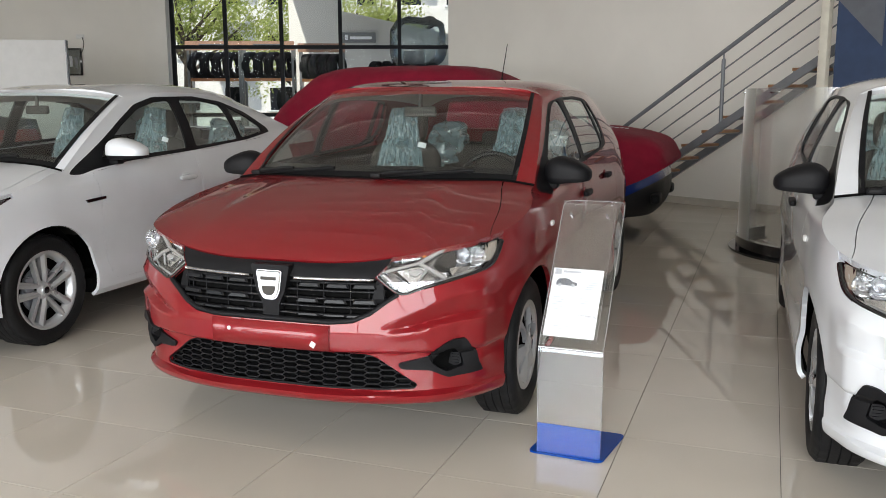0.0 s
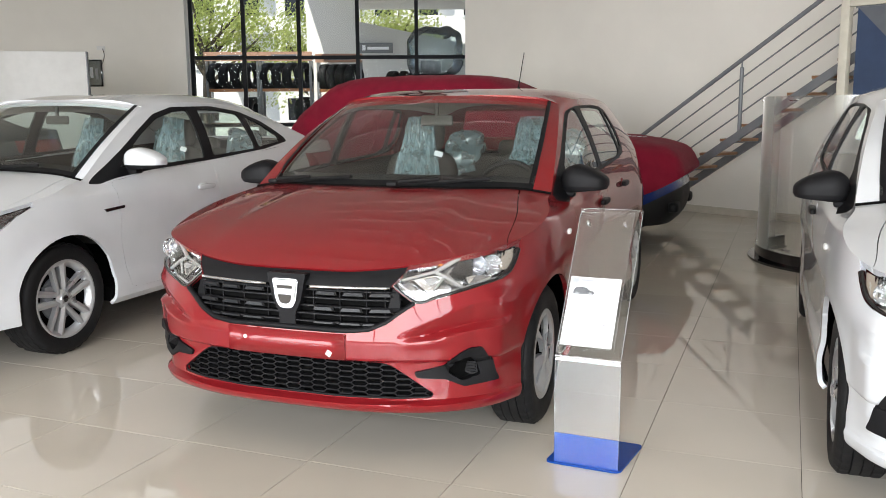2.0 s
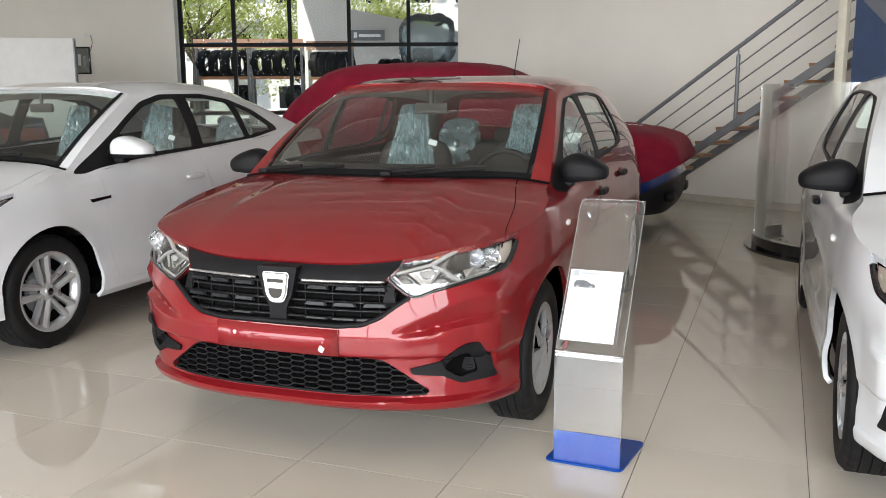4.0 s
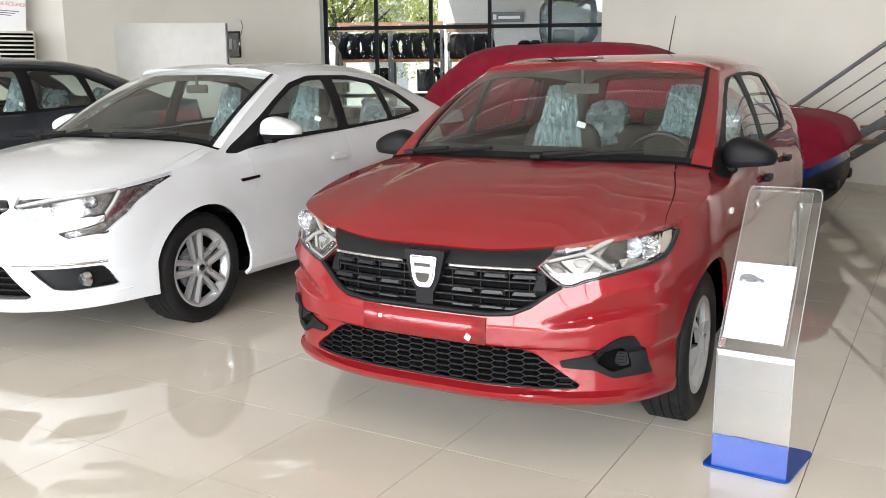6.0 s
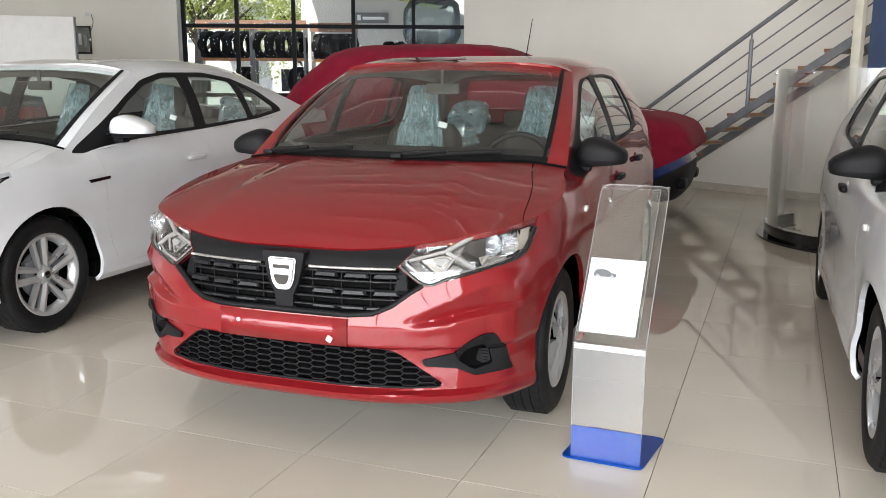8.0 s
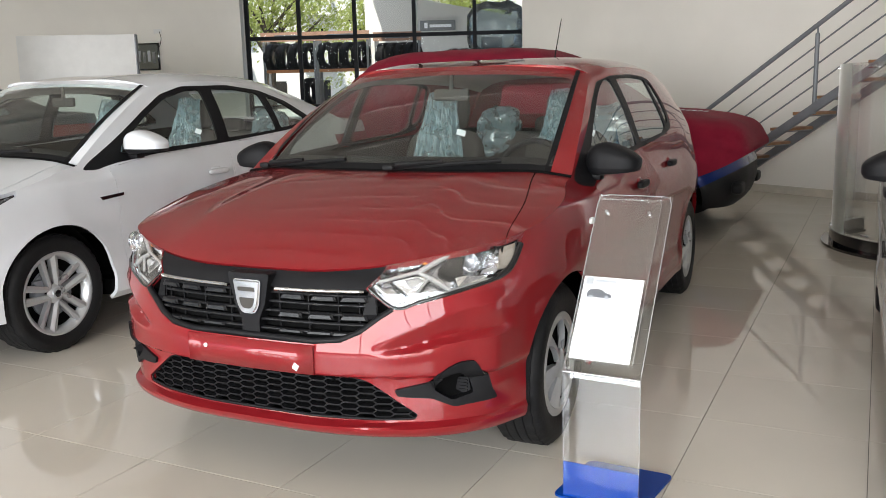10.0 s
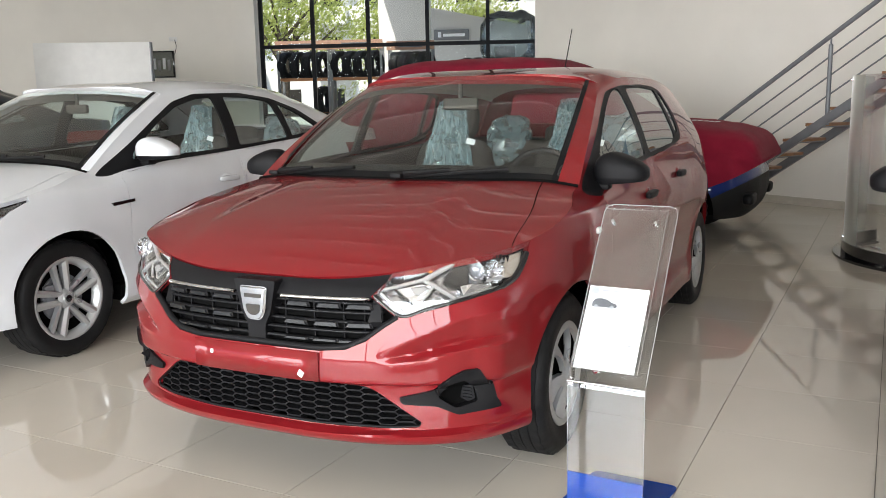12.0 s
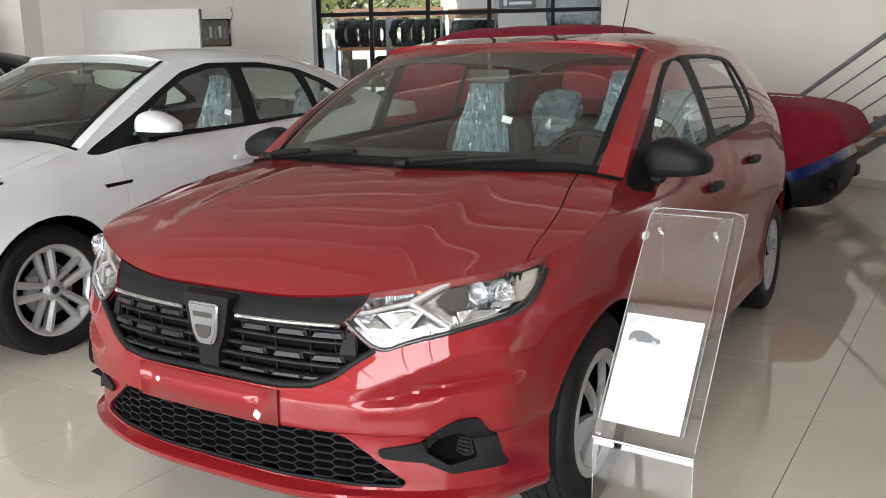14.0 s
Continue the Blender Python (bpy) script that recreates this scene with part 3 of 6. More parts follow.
SANDERO = {
    "outline": [(0, -0.820, 0.228, 0.764), (0.24, -0.812, 0.228, 0.766), (0.44, -0.775, 0.231, 0.781), (0.61, -0.705, 0.233, 0.806), (0.73, -0.60, 0.230, 0.829),
                (0.805, -0.45, 0.22, 0.848), (0.853, -0.26, 0.22, 0.876), (0.875, 0.0, 0.21, 0.925), (0.886, 0.28, 0.20, 0.975), (0.900, 0.9, 0.20, 1.02), (0.904, 1.5, 0.20, 1.04),
                (0.908, 2.1, 0.20, 1.055), (0.907, 2.6, 0.22, 1.065), (0.865, 2.95, 0.25, 1.06), (0.70, 3.18, 0.27, 1.05), (0.40, 3.25, 0.28, 1.04), (0, 3.265, 0.28, 1.04)],
    "knots": (6, 8, 13),
    "front": ([0.205, 0.226, 0.242, 0.258, 0.268, 0.280, 0.33, 0.38, 0.424, 0.436, 0.446, 0.50, 0.54, 0.60, 0.70, 0.74, 0.77, 0.83], [0.085, 0.036, 0.012, 0.002, 0.0, 0.036, 0.040, 0.043, 0.041, 0.008, 0.0, 0.0, 0.006, 0.016, 0.035, 0.055, 0.080, 0.115]),
    "side": ([0.19, 0.23, 0.32, 0.42, 0.60, 0.72, 0.80, 0.88, 0.95, 1.02, 1.1], [0.05, 0.02, 0.012, 0.022, 0.012, 0.0, 0.004, 0.018, 0.035, 0.055, 0.08]),
    "rear": ([0.2, 0.3, 0.5, 0.7, 0.9, 1.1], [0.06, 0.0, 0.0, 0.03, 0.06, 0.10]),
    "wheelbase": 2.604, "axle": -0.030, "hub": 0.305, "arch": 0.35, "flare": 0.007,
    "cowl": [(0, 0.10, 1.005), (0.35, 0.14, 1.003), (0.62, 0.26, 0.996)],
    "bonnet_spine": [(0, -0.69, 0.812), (0, -0.48, 0.880), (0, -0.15, 0.950)],
    "screen_top": [(0, 0.90, 1.440), (0.32, 0.92, 1.432), (0.54, 0.97, 1.412), (0.640, 1.06, 1.388)],
    "rail": [(0.672, 1.35, 1.420), (0.676, 1.75, 1.424), (0.670, 2.2, 1.412), (0.650, 2.65, 1.375), (0.63, 2.82, 1.35)],
    "roof_spine": [(0, 1.3, 1.480), (0, 1.8, 1.492), (0, 2.3, 1.478), (0, 2.7, 1.445)],
    "tail_top": [(0, 2.99, 1.425), (0.34, 2.96, 1.415), (0.55, 2.89, 1.385), (0.63, 2.82, 1.35)],
    "tail_low": [(0, 3.16, 1.06), (0.4, 3.13, 1.065), (0.68, 3.03, 1.075)],
    "bulge": (0.022, 0.012, 0.03), "glass_edge": (12.5, 12.9),
    "sculpt": sandero_sculpt,
    "rows": 84, "per": 10,
    "power": lambda a, b: 0.017 / (1 + math.exp((a - 0.43 - 0.08 * b) * 42)) + 0.012 * (1 - a * a),
    "seam": 46,
}


class Skin:
    """Where the front and the flank of a body lie."""

    def __init__(self, flank):
        self.f = flank
        self.n = len(flank)

    def row(self, z):
        out = []
        for col in self.f:
            out.append((np.interp(z, col[:, 2], col[:, 0]), np.interp(z, col[:, 2], col[:, 1])))
        return np.array(out)

    def front(self, x, z):
        r = self.row(z)
        k = int(np.argmax(r[:, 1] > 0.1))
        return float(np.interp(abs(x), r[:k, 0], r[:k, 1]))

    def side(self, y, z):
        r = self.row(z)
        a = int(np.argmax(r[:, 0] > 0.6))
        b = self.n - int(np.argmax(r[::-1, 0] > 0.6))
        return float(np.interp(y, r[a:b, 1], r[a:b, 0]))


def front_bar(bm, sk, x0, x1, z0, z1=None, dz=0.01, dy=0.015, back=0.02, n=14):
    """A bar that follows the front of a body from x0 to x1."""
    z1 = z0 if z1 is None else z1
    rings = []
    for k in range(n + 1):
        t = k / n
        x, z = x0 + (x1 - x0) * t, z0 + (z1 - z0) * t
        y = sk.front(x, z) + back
        rings.append([bm.verts.new(p) for p in ((x, y, z + dz / 2), (x, y, z - dz / 2), (x, y + dy, z - dz / 2), (x, y + dy, z + dz / 2))])
    for a, b in zip(rings, rings[1:]):
        for k in range(4):
            bm.faces.new((a[k], b[k], b[(k + 1) % 4], a[(k + 1) % 4]))
    bm.faces.new(rings[0][::-1])
    bm.faces.new(rings[-1])


def front_pad(bm, sk, cx, z, w, h, back, proud=0.012, slant=0.35):
    """A raised trapezoid pad on a grille bar."""
    pts = []
    for px, pz in ((-w / 2, -h / 2), (w / 2, -h / 2), (w / 2 - h * slant * 1.5, h / 2), (-w / 2 + h * slant * 1.5, h / 2)):
        pts.append((cx + px, z + pz))
    lo = [bm.verts.new((x, sk.front(x, zz) + back, zz)) for x, zz in pts]
    hi = [bm.verts.new((cx + (x - cx) * 0.86, sk.front(x, zz) + back - proud, z + (zz - z) * 0.6)) for x, zz in pts]
    bm.faces.new(hi)
    for k in range(4):
        bm.faces.new((lo[k], lo[(k + 1) % 4], hi[(k + 1) % 4], hi[k]))


def outline_bar(bm, pts, r, seg=6, closed=True):
    """A round bead along a closed or open 3D line."""
    n = len(pts)
    rings = []
    for i in range(n):
        a, b = Vector(pts[(i - 1) % n if closed else max(0, i - 1)]), Vector(pts[(i + 1) % n if closed else min(n - 1, i + 1)])
        d = (b - a).normalized()
        u = d.orthogonal().normalized() if i == 0 or not rings else (last - d * last.dot(d)).normalized()
        last = u
        w = d.cross(u)
        rings.append([bm.verts.new(Vector(pts[i]) + (u * math.cos(2 * math.pi * k / seg) + w * math.sin(2 * math.pi * k / seg)) * r) for k in range(seg)])
    m = n if closed else n - 1
    for i in range(m):
        a, b = rings[i], rings[(i + 1) % n]
        for k in range(seg):
            bm.faces.new((a[k], a[(k + 1) % seg], b[(k + 1) % seg], b[k]))


def shrink(bm, d=0.003):
    """Draw the edge of a panel in, to leave an open joint round it."""
    edge = {v for e in bm.edges if len(e.link_faces) == 1 for v in e.verts}
    move = {}
    for v in edge:
        inner = [e.other_vert(v) for e in v.link_edges if e.other_vert(v) not in edge]
        if inner:
            s = sum((o.co - v.co for o in inner), Vector())
            if s.length > 1e-6:
                move[v] = s.normalized() * min(d, 0.4 * min((o.co - v.co).length for o in inner))
    for v, s in move.items():
        v.co += s
    return bm


def panel(bm, poly, axes, keep, name, mat, parent, gap=0.003, depth=0.018):
    p = carve(bm, poly, axes, keep)
    if not p.faces:
        p.free()
        return None
    return part(name, rim(shrink(p, gap), depth), mat, parent)


def tyre_mesh(R, W, rim_r):
    bm = bmesh.new()
    h = W / 2
    prof = [(rim_r - 0.006, -h + 0.018), (rim_r + 0.012, -h + 0.004), ((R + rim_r) / 2, -h - 0.006), (R - 0.022, -h + 0.002), (R - 0.006, -h + 0.018)]
    for k in range(4):
        c = -h + 0.02 + (W - 0.04) * (k + 0.5) / 4
        w = (W - 0.04) / 8
        prof += [(R - 0.006, c - w), (R, c - w + 0.003), (R + 0.001, c), (R, c + w - 0.003), (R - 0.006, c + w)]
    prof += [(R - 0.006, h - 0.018), (R - 0.022, h - 0.002), (R - 0.035, h + 0.004), ((R + rim_r) / 2, h + 0.006), (rim_r + 0.012, h - 0.002), (rim_r + 0.004, h - 0.008), (rim_r - 0.006, h - 0.016)]
    prof = [p for i, p in enumerate(prof) if i == 0 or p[1] > prof[i - 1][1] - 0.03]
    seg = 96
    rings = spin_profile(bm, prof, seg)
    for ring in rings:                                         # cross cuts in the shoulders of the tread
        for k, v in enumerate(ring):
            r = math.hypot(v.co.y, v.co.z)
            if R - 0.008 < r and abs(v.co.x) > h * 0.45 and k % 3 == 0:
                v.co.y *= (r - 0.006) / r
                v.co.z *= (r - 0.006) / r
    bmesh.ops.recalc_face_normals(bm, faces=bm.faces)
    return bm


def strip(bm, angle, rs, lateral, half, xf, n=5, depth=0.02):
    """A spoke: along the radius at an angle, beside it by lateral(r), half(r) wide each way, its face at xf(r, side)."""
    ca, sa = math.cos(angle), math.sin(angle)
    grid = []
    for r in rs:
        row = []
        for k in range(n + 1):
            u = -1 + 2 * k / n
            q = lateral(r) + half(r) * u
            row.append(bm.verts.new((xf(r, u), r * ca - q * sa, r * sa + q * ca)))
        grid.append(row)
    fs = []
    for a, b in zip(grid, grid[1:]):
        for k in range(n):
            fs.append(bm.faces.new((a[k], a[k + 1], b[k + 1], b[k])))
    for side in (0, n):                                        # flanks of the spoke
        lo = [bm.verts.new(row[side].co - Vector((depth, 0, 0))) for row in grid]
        for i in range(len(grid) - 1):
            bm.faces.new((grid[i][side], grid[i + 1][side], lo[i + 1], lo[i]))


def wheel(parent, x, y, R, W, rim_r, kind, side):
    """A wheel under a car: tyre, rim, brake disc and hub cap."""
    tyre = part("wheel", tyre_mesh(R, W, rim_r), "rubber", parent, "black rubber tyre on a silver rim")
    tyre.matrix_basis = pose(x, y, R - 0.003, 0, 0, 0 if side > 0 else 180)
    h = W / 2
    bm = bmesh.new()
    if kind == "cover":
        dome = lambda r: h - 0.012 + 0.018 * (1 - (r / rim_r) ** 2)
        for k in range(6):
            a = 2 * math.pi * k / 6 + 0.2
            strip(bm, a, [0.035, 0.055, 0.075, 0.10, 0.125, 0.15, rim_r - 0.018], lambda r: -0.012 * math.sin((r - 0.035) * 20),
                  lambda r: 0.016 if r < 0.04 else 0.016 + (r - 0.04) * 0.07 + max(0, r - 0.14) * 0.40, lambda r, u: dome(r) + 0.010 * u * min(1, r / 0.12) - 0.004 * abs(u), depth=0.022)
        spin_profile(bm, [(rim_r - 0.032, h - 0.016), (rim_r - 0.022, dome(rim_r - 0.022) + 0.004), (rim_r - 0.008, h - 0.004), (rim_r + 0.004, h - 0.004), (rim_r + 0.008, h - 0.012)], 72)
        spin_profile(bm, [(0.002, dome(0) + 0.006), (0.026, dome(0) + 0.004), (0.034, dome(0) - 0.002), (0.06, dome(0.06) - 0.006)], 36)
    else:
        dish = lambda r: h - 0.020 + 0.012 * ((r / rim_r) ** 2) - 0.012 * math.exp(-(r / 0.045) ** 2)
        for k in range(5):
            a = 2 * math.pi * k / 5 + 0.5
            for s in (1, -1):
                strip(bm, a, [0.03, 0.05, 0.08, 0.11, 0.14, rim_r - 0.014], lambda r, s=s: s * (0.017 + 0.10 * r), lambda r: 0.0135 + 0.028 * r,
                      lambda r, u, s=s: dish(r) - 0.010 * max(0.0, -u * s) - 0.003 * abs(u), n=4, depth=0.03)
        spin_profile(bm, [(rim_r - 0.034, h - 0.05), (rim_r - 0.022, h - 0.02), (rim_r - 0.012, h - 0.010), (rim_r - 0.002, h - 0.004), (rim_r + 0.007, h - 0.006), (rim_r + 0.008, h - 0.014)], 72)
        spin_profile(bm, [(0.002, h - 0.012), (0.03, h - 0.012), (0.034, h - 0.02), (0.055, h - 0.034)], 36)
        for k in range(5):
            a = 2 * math.pi * (k + 0.5) / 5 + 0.5
            tube(bm, (h - 0.05, 0.052 * math.cos(a), 0.052 * math.sin(a)), (h - 0.022, 0.052 * math.cos(a), 0.052 * math.sin(a)), 0.009, seg=8)
    bmesh.ops.recalc_face_normals(bm, faces=bm.faces)
    part("rim", bm, "alloy", tyre, angle=28)
    bm = bmesh.new()
    spin_profile(bm, [(0.001, h - 0.075), (rim_r - 0.02, h - 0.075), (rim_r - 0.012, h - 0.03), (rim_r + 0.003, h - 0.018)], 48)
    bmesh.ops.recalc_face_normals(bm, faces=bm.faces)
    part("barrel", bm, "dark", tyre)
    if kind != "cover":
        bm = bmesh.new()
        spin_profile(bm, [(0.05, h - 0.065), (0.13, h - 0.062), (0.132, h - 0.072)], 48)
        box(bm, h - 0.055, -0.09, 0.03, 0.03, 0.06, 0.11, bevel=0.008)
        part("brake_disc", bm, "steel", tyre)
    bm = bmesh.new()
    spin_profile(bm, [(0.001, h + (0.013 if kind == "cover" else -0.009)), (0.017, h + (0.012 if kind == "cover" else -0.009)), (0.022, h + (0.008 if kind == "cover" else -0.014))], 24)
    part("hub_cap", bm, "alloy" if kind == "cover" else "gloss_black", tyre)
    return tyre


def blob(bm, c, s, power=0.8, u=20, v=12, m=None):
    """A rounded box (a superellipsoid)."""
    f = lambda t: math.copysign(abs(t) ** power, t)
    grid = []
    for j in range(v + 1):
        ph = -math.pi / 2 + math.pi * j / v
        row = []
        for i in range(u):
            th = 2 * math.pi * i / u
            p = Vector((c[0] + s[0] * f(math.cos(ph)) * f(math.cos(th)), c[1] + s[1] * f(math.cos(ph)) * f(math.sin(th)), c[2] + s[2] * f(math.sin(ph))))
            row.append(bm.verts.new(m @ p if m is not None else p))
        grid.append(row)
    for a, b in zip(grid, grid[1:]):
        for i in range(u):
            bm.faces.new((a[i], a[(i + 1) % u], b[(i + 1) % u], b[i]))
    bmesh.ops.remove_doubles(bm, verts=[v for r in (grid[0], grid[-1]) for v in r], dist=1e-5)


def crumple(bm, amount, scale, seed=0.0):
    bm.normal_update()
    for v, n in [(v, v.normal.copy()) for v in bm.verts]:
        p = v.co * scale + Vector((seed, seed * 0.7, 0))
        v.co += n * amount * noise.noise(p) + n * amount * 0.6 * abs(noise.noise(p * 2.3))


def drape(m, top, low, w0, w1, seed):
    """A film bag hung over a seat: narrow at the head, spread and folded below."""
    random.seed(int(seed * 10))
    bm = bmesh.new()
    nu, nv = 44, 30
    grid = []
    for j in range(nv + 1):
        v = j / nv
        row = []
        for i in range(nu + 1):
            u = -1 + 2 * i / nu
            w = w0 + (w1 - w0) * v ** 1.2
            f = 0.3 + v
            fold = 0.010 * f * math.sin(u * 13 + 2.0 * noise.noise(Vector((u * 2, v * 2, seed)))) + 0.006 * f * math.sin(u * 31 + seed * 3 + v * 2)
            fold += 0.040 * v * abs(noise.noise(Vector((u * 5 + seed, v * 7, 1.0)))) + 0.014 * abs(noise.noise(Vector((u * 9, v * 14, seed))))
            edge = 0.02 * noise.noise(Vector((u * 3, seed, 0))) * v
            fold += random.uniform(-0.007, 0.007) * (0.35 + v) + 0.020 * (0.4 + v) * abs(noise.noise(Vector((u * 3 + v * 4 + seed, v * 5 - u * 2, 3.0)))) ** 0.6
            row.append(bm.verts.new(m @ Vector((u * w * (1 + 0.06 * noise.noise(Vector((seed, v * 4, u)))), -0.10 + 0.05 * abs(u) ** 2.5 - fold, top + (low - top) * v + edge))))
        grid.append(row)
    for a, b in zip(grid, grid[1:]):
        for i in range(nu):
            bm.faces.new((a[i], b[i], b[i + 1], a[i + 1]))
    return bm


def front_seat(parent, x, y, film, seed):
    """A front seat with its head restraint, wrapped in protective film."""
    m = pose(x, y, 0)
    bm = bmesh.new()
    blob(bm, (0, 0, 0.50), (0.25, 0.27, 0.09), 0.5, m=m)
    seat = part("seat", bm, "seat", parent)
    lean = m @ pose(0, 0.24, 0.50, -14)
    bm = bmesh.new()
    blob(bm, (0, 0.04, 0.30), (0.24, 0.08, 0.33), 0.45, m=lean)
    part("backrest", bm, "seat", seat)
    bm = bmesh.new()
    blob(bm, (0, 0.03, 0.73), (0.13, 0.06, 0.10), 0.5, m=lean)
    tube(bm, lean @ Vector((0.05, 0.04, 0.58)), lean @ Vector((0.05, 0.04, 0.68)), 0.006)
    tube(bm, lean @ Vector((-0.05, 0.04, 0.58)), lean @ Vector((-0.05, 0.04, 0.68)), 0.006)
    part("headrest", bm, "seat", seat)
    if film:
        part("seat_cover", drape(lean, 0.82, 0.05 if film == 1 else 0.52, 0.09, 0.26 if film == 1 else 0.14, seed), "film", seat, "crumpled clear bluish plastic seat cover", smooth=False)
        if film != 1:
            part("seat_cover", drape(lean, 0.22, -0.02, 0.05, 0.17, seed + 4), "film", seat, "crumpled clear bluish plastic seat cover", smooth=False)
        bm = bmesh.new()
        box(bm, 0.02, -0.125, 0.60, 0.055, 0.002, 0.032, lean @ pose(0, 0, 0, 0, 14, 0))
        part("tag", bm, "paper", seat, "small white paper tag", smooth=False)
    return seat


def cabin(parent, P, width, dash_y, seat_y, rear_y, films):
    """What is seen inside through the glass."""
    bm = bmesh.new()
    prof = [(dash_y - 0.42, 0.93), (dash_y - 0.1, 0.955), (dash_y + 0.10, 0.95), (dash_y + 0.2, 0.90), (dash_y + 0.22, 0.78), (dash_y + 0.12, 0.60), (dash_y - 0.2, 0.55)]
    prism(bm, prof, -width, width, "yz")
    bmesh.ops.bevel(bm, geom=[e for e in bm.edges], offset=0.02, segments=2, affect="EDGES")
    dash = part("dashboard", bm, "trim_grey", parent, "dark grey moulded dashboard")
    bm = bmesh.new()
    blob(bm, (0.37, dash_y + 0.13, 0.965), (0.17, 0.10, 0.035), 0.6)
    part("instrument_hood", bm, "black", dash)
    bm = bmesh.new()
    sm = pose(0.37, dash_y + 0.36, 0.90, 68)
    pts = [sm @ Vector((0.185 * math.cos(2 * math.pi * k / 32), 0.185 * math.sin(2 * math.pi * k / 32), 0)) for k in range(32)]
    outline_bar(bm, pts, 0.016, 8)
    blob(bm, (0, 0, 0), (0.07, 0.055, 0.025), 0.6, m=sm)
    for a in (0, math.pi, -math.pi / 2):
        tube(bm, sm @ Vector((0.05 * math.cos(a), 0.05 * math.sin(a), 0)), sm @ Vector((0.18 * math.cos(a), 0.18 * math.sin(a), 0)), 0.014, seg=8)
    part("steering_wheel", bm, "black", parent)
    bm = bmesh.new()
    box(bm, 0, rear_y / 2 + 0.2, 0.32, 2 * width, rear_y + 0.5, 0.04)
    part("cabin_floor", bm, "dark", parent, smooth=False)
    for k, (x, f) in enumerate(zip((-0.37, 0.37), films)):
        front_seat(parent, x, seat_y, f, 3.1 * k + 1)
    bm = bmesh.new()
    blob(bm, (0, rear_y, 0.50), (0.62, 0.26, 0.09), 0.45)
    bench = part("rear_bench", bm, "seat", parent)
    lean = pose(0, rear_y + 0.24, 0.50, -18)
    bm = bmesh.new()
    blob(bm, (0, 0.04, 0.28), (0.62, 0.07, 0.30), 0.4, m=lean)
    part("rear_backrest", bm, "seat", bench)
    for x in (-0.38, 0, 0.38):
        bm = bmesh.new()
        blob(bm, (x, 0.03, 0.62), (0.12, 0.05, 0.09 if x else 0.06), 0.5, m=lean)
        part("rear_headrest", bm, "seat", bench)
        if films[0] and x:
            bm = bmesh.new()
            blob(bm, (x, 0.03, 0.56), (0.145, 0.075, 0.18), 0.5, 24, 20, lean)
            crumple(bm, 0.035, 14, x)
            part("headrest_cover", bm, "film", bench, smooth=False)
    bm = bmesh.new()
    box(bm, 0, dash_y + 0.26, P["screen_top"][0][2] - 0.135, 0.185, 0.03, 0.058, bevel=0.012)
    tube(bm, (0, dash_y + 0.26, P["screen_top"][0][2] - 0.11), (0, dash_y + 0.26, P["screen_top"][0][2] - 0.02), 0.012)
    part("rear_view_mirror", bm, "trim_grey", parent)


def door_mirror(parent, s, c, size, cap, low="black"):
    """A door mirror: housing, stalk, glass."""
    bm = bmesh.new()
    blob(bm, (0, 0, 0), size, 0.72, 28, 18)
    for v in bm.verts:
        if v.co.y > size[1] * 0.45:                            # the open, flat back
            v.co.y = size[1] * 0.45
        t = (v.co.x / size[0]) * 0.5 + 0.5                     # a domed top that falls to the outer tip, over a flat base
        if v.co.z > 0:
            v.co.z *= 1.08 - 0.62 * max(0.0, t - 0.35) ** 1.2 / 0.6
        else:
            v.co.z = max(v.co.z * 0.9, -size[2] * (0.74 - 0.28 * t))
        if s < 0:
            v.co.x = -v.co.x
    if s < 0:
        bmesh.ops.reverse_faces(bm, faces=bm.faces)
    bmesh.ops.translate(bm, vec=(s * c[0], c[1], c[2]), verts=bm.verts)
    low_bm = lift(bm, [f for f in bm.faces if f.calc_center_median().z < c[2] - size[2] * 0.30])
    ob = part("door_mirror", bm, cap, parent)
    pushed(low_bm, -0.003)
    box(low_bm, s * (c[0] - size[0] * 1.0), c[1] + 0.015, c[2] - size[2] * 0.78, size[0] * 1.1, 0.07, size[2] * 0.42, bevel=0.012)
    part("mirror_foot", low_bm, low, ob)
    bm = bmesh.new()
    blob(bm, (s * (c[0] - 0.008), c[1] + size[1] * 0.46, c[2] - size[2] * 0.06), (size[0] * 0.66, 0.004, size[2] * 0.40), 0.6)
    part("mirror_glass", bm, "chrome", ob)
    return ob


def wiper(parent, a, b, lift_z):
    bm = bmesh.new()
    a, b = Vector(a), Vector(b)
    mid = (a + b) / 2 + Vector((0, -0.012, 0.014))
    tube(bm, a, b, 0.011, 0.009, 8)
    tube(bm, a.lerp(b, 0.1) + Vector((0, -0.03, 0.012)), mid, 0.012, 0.008, 8)
    box(bm, *(a.lerp(b, 0.05) + Vector((0, -0.04, 0.005))), 0.05, 0.03, 0.02, bevel=0.006)
    return part("wiper", bm, "rubber", parent)


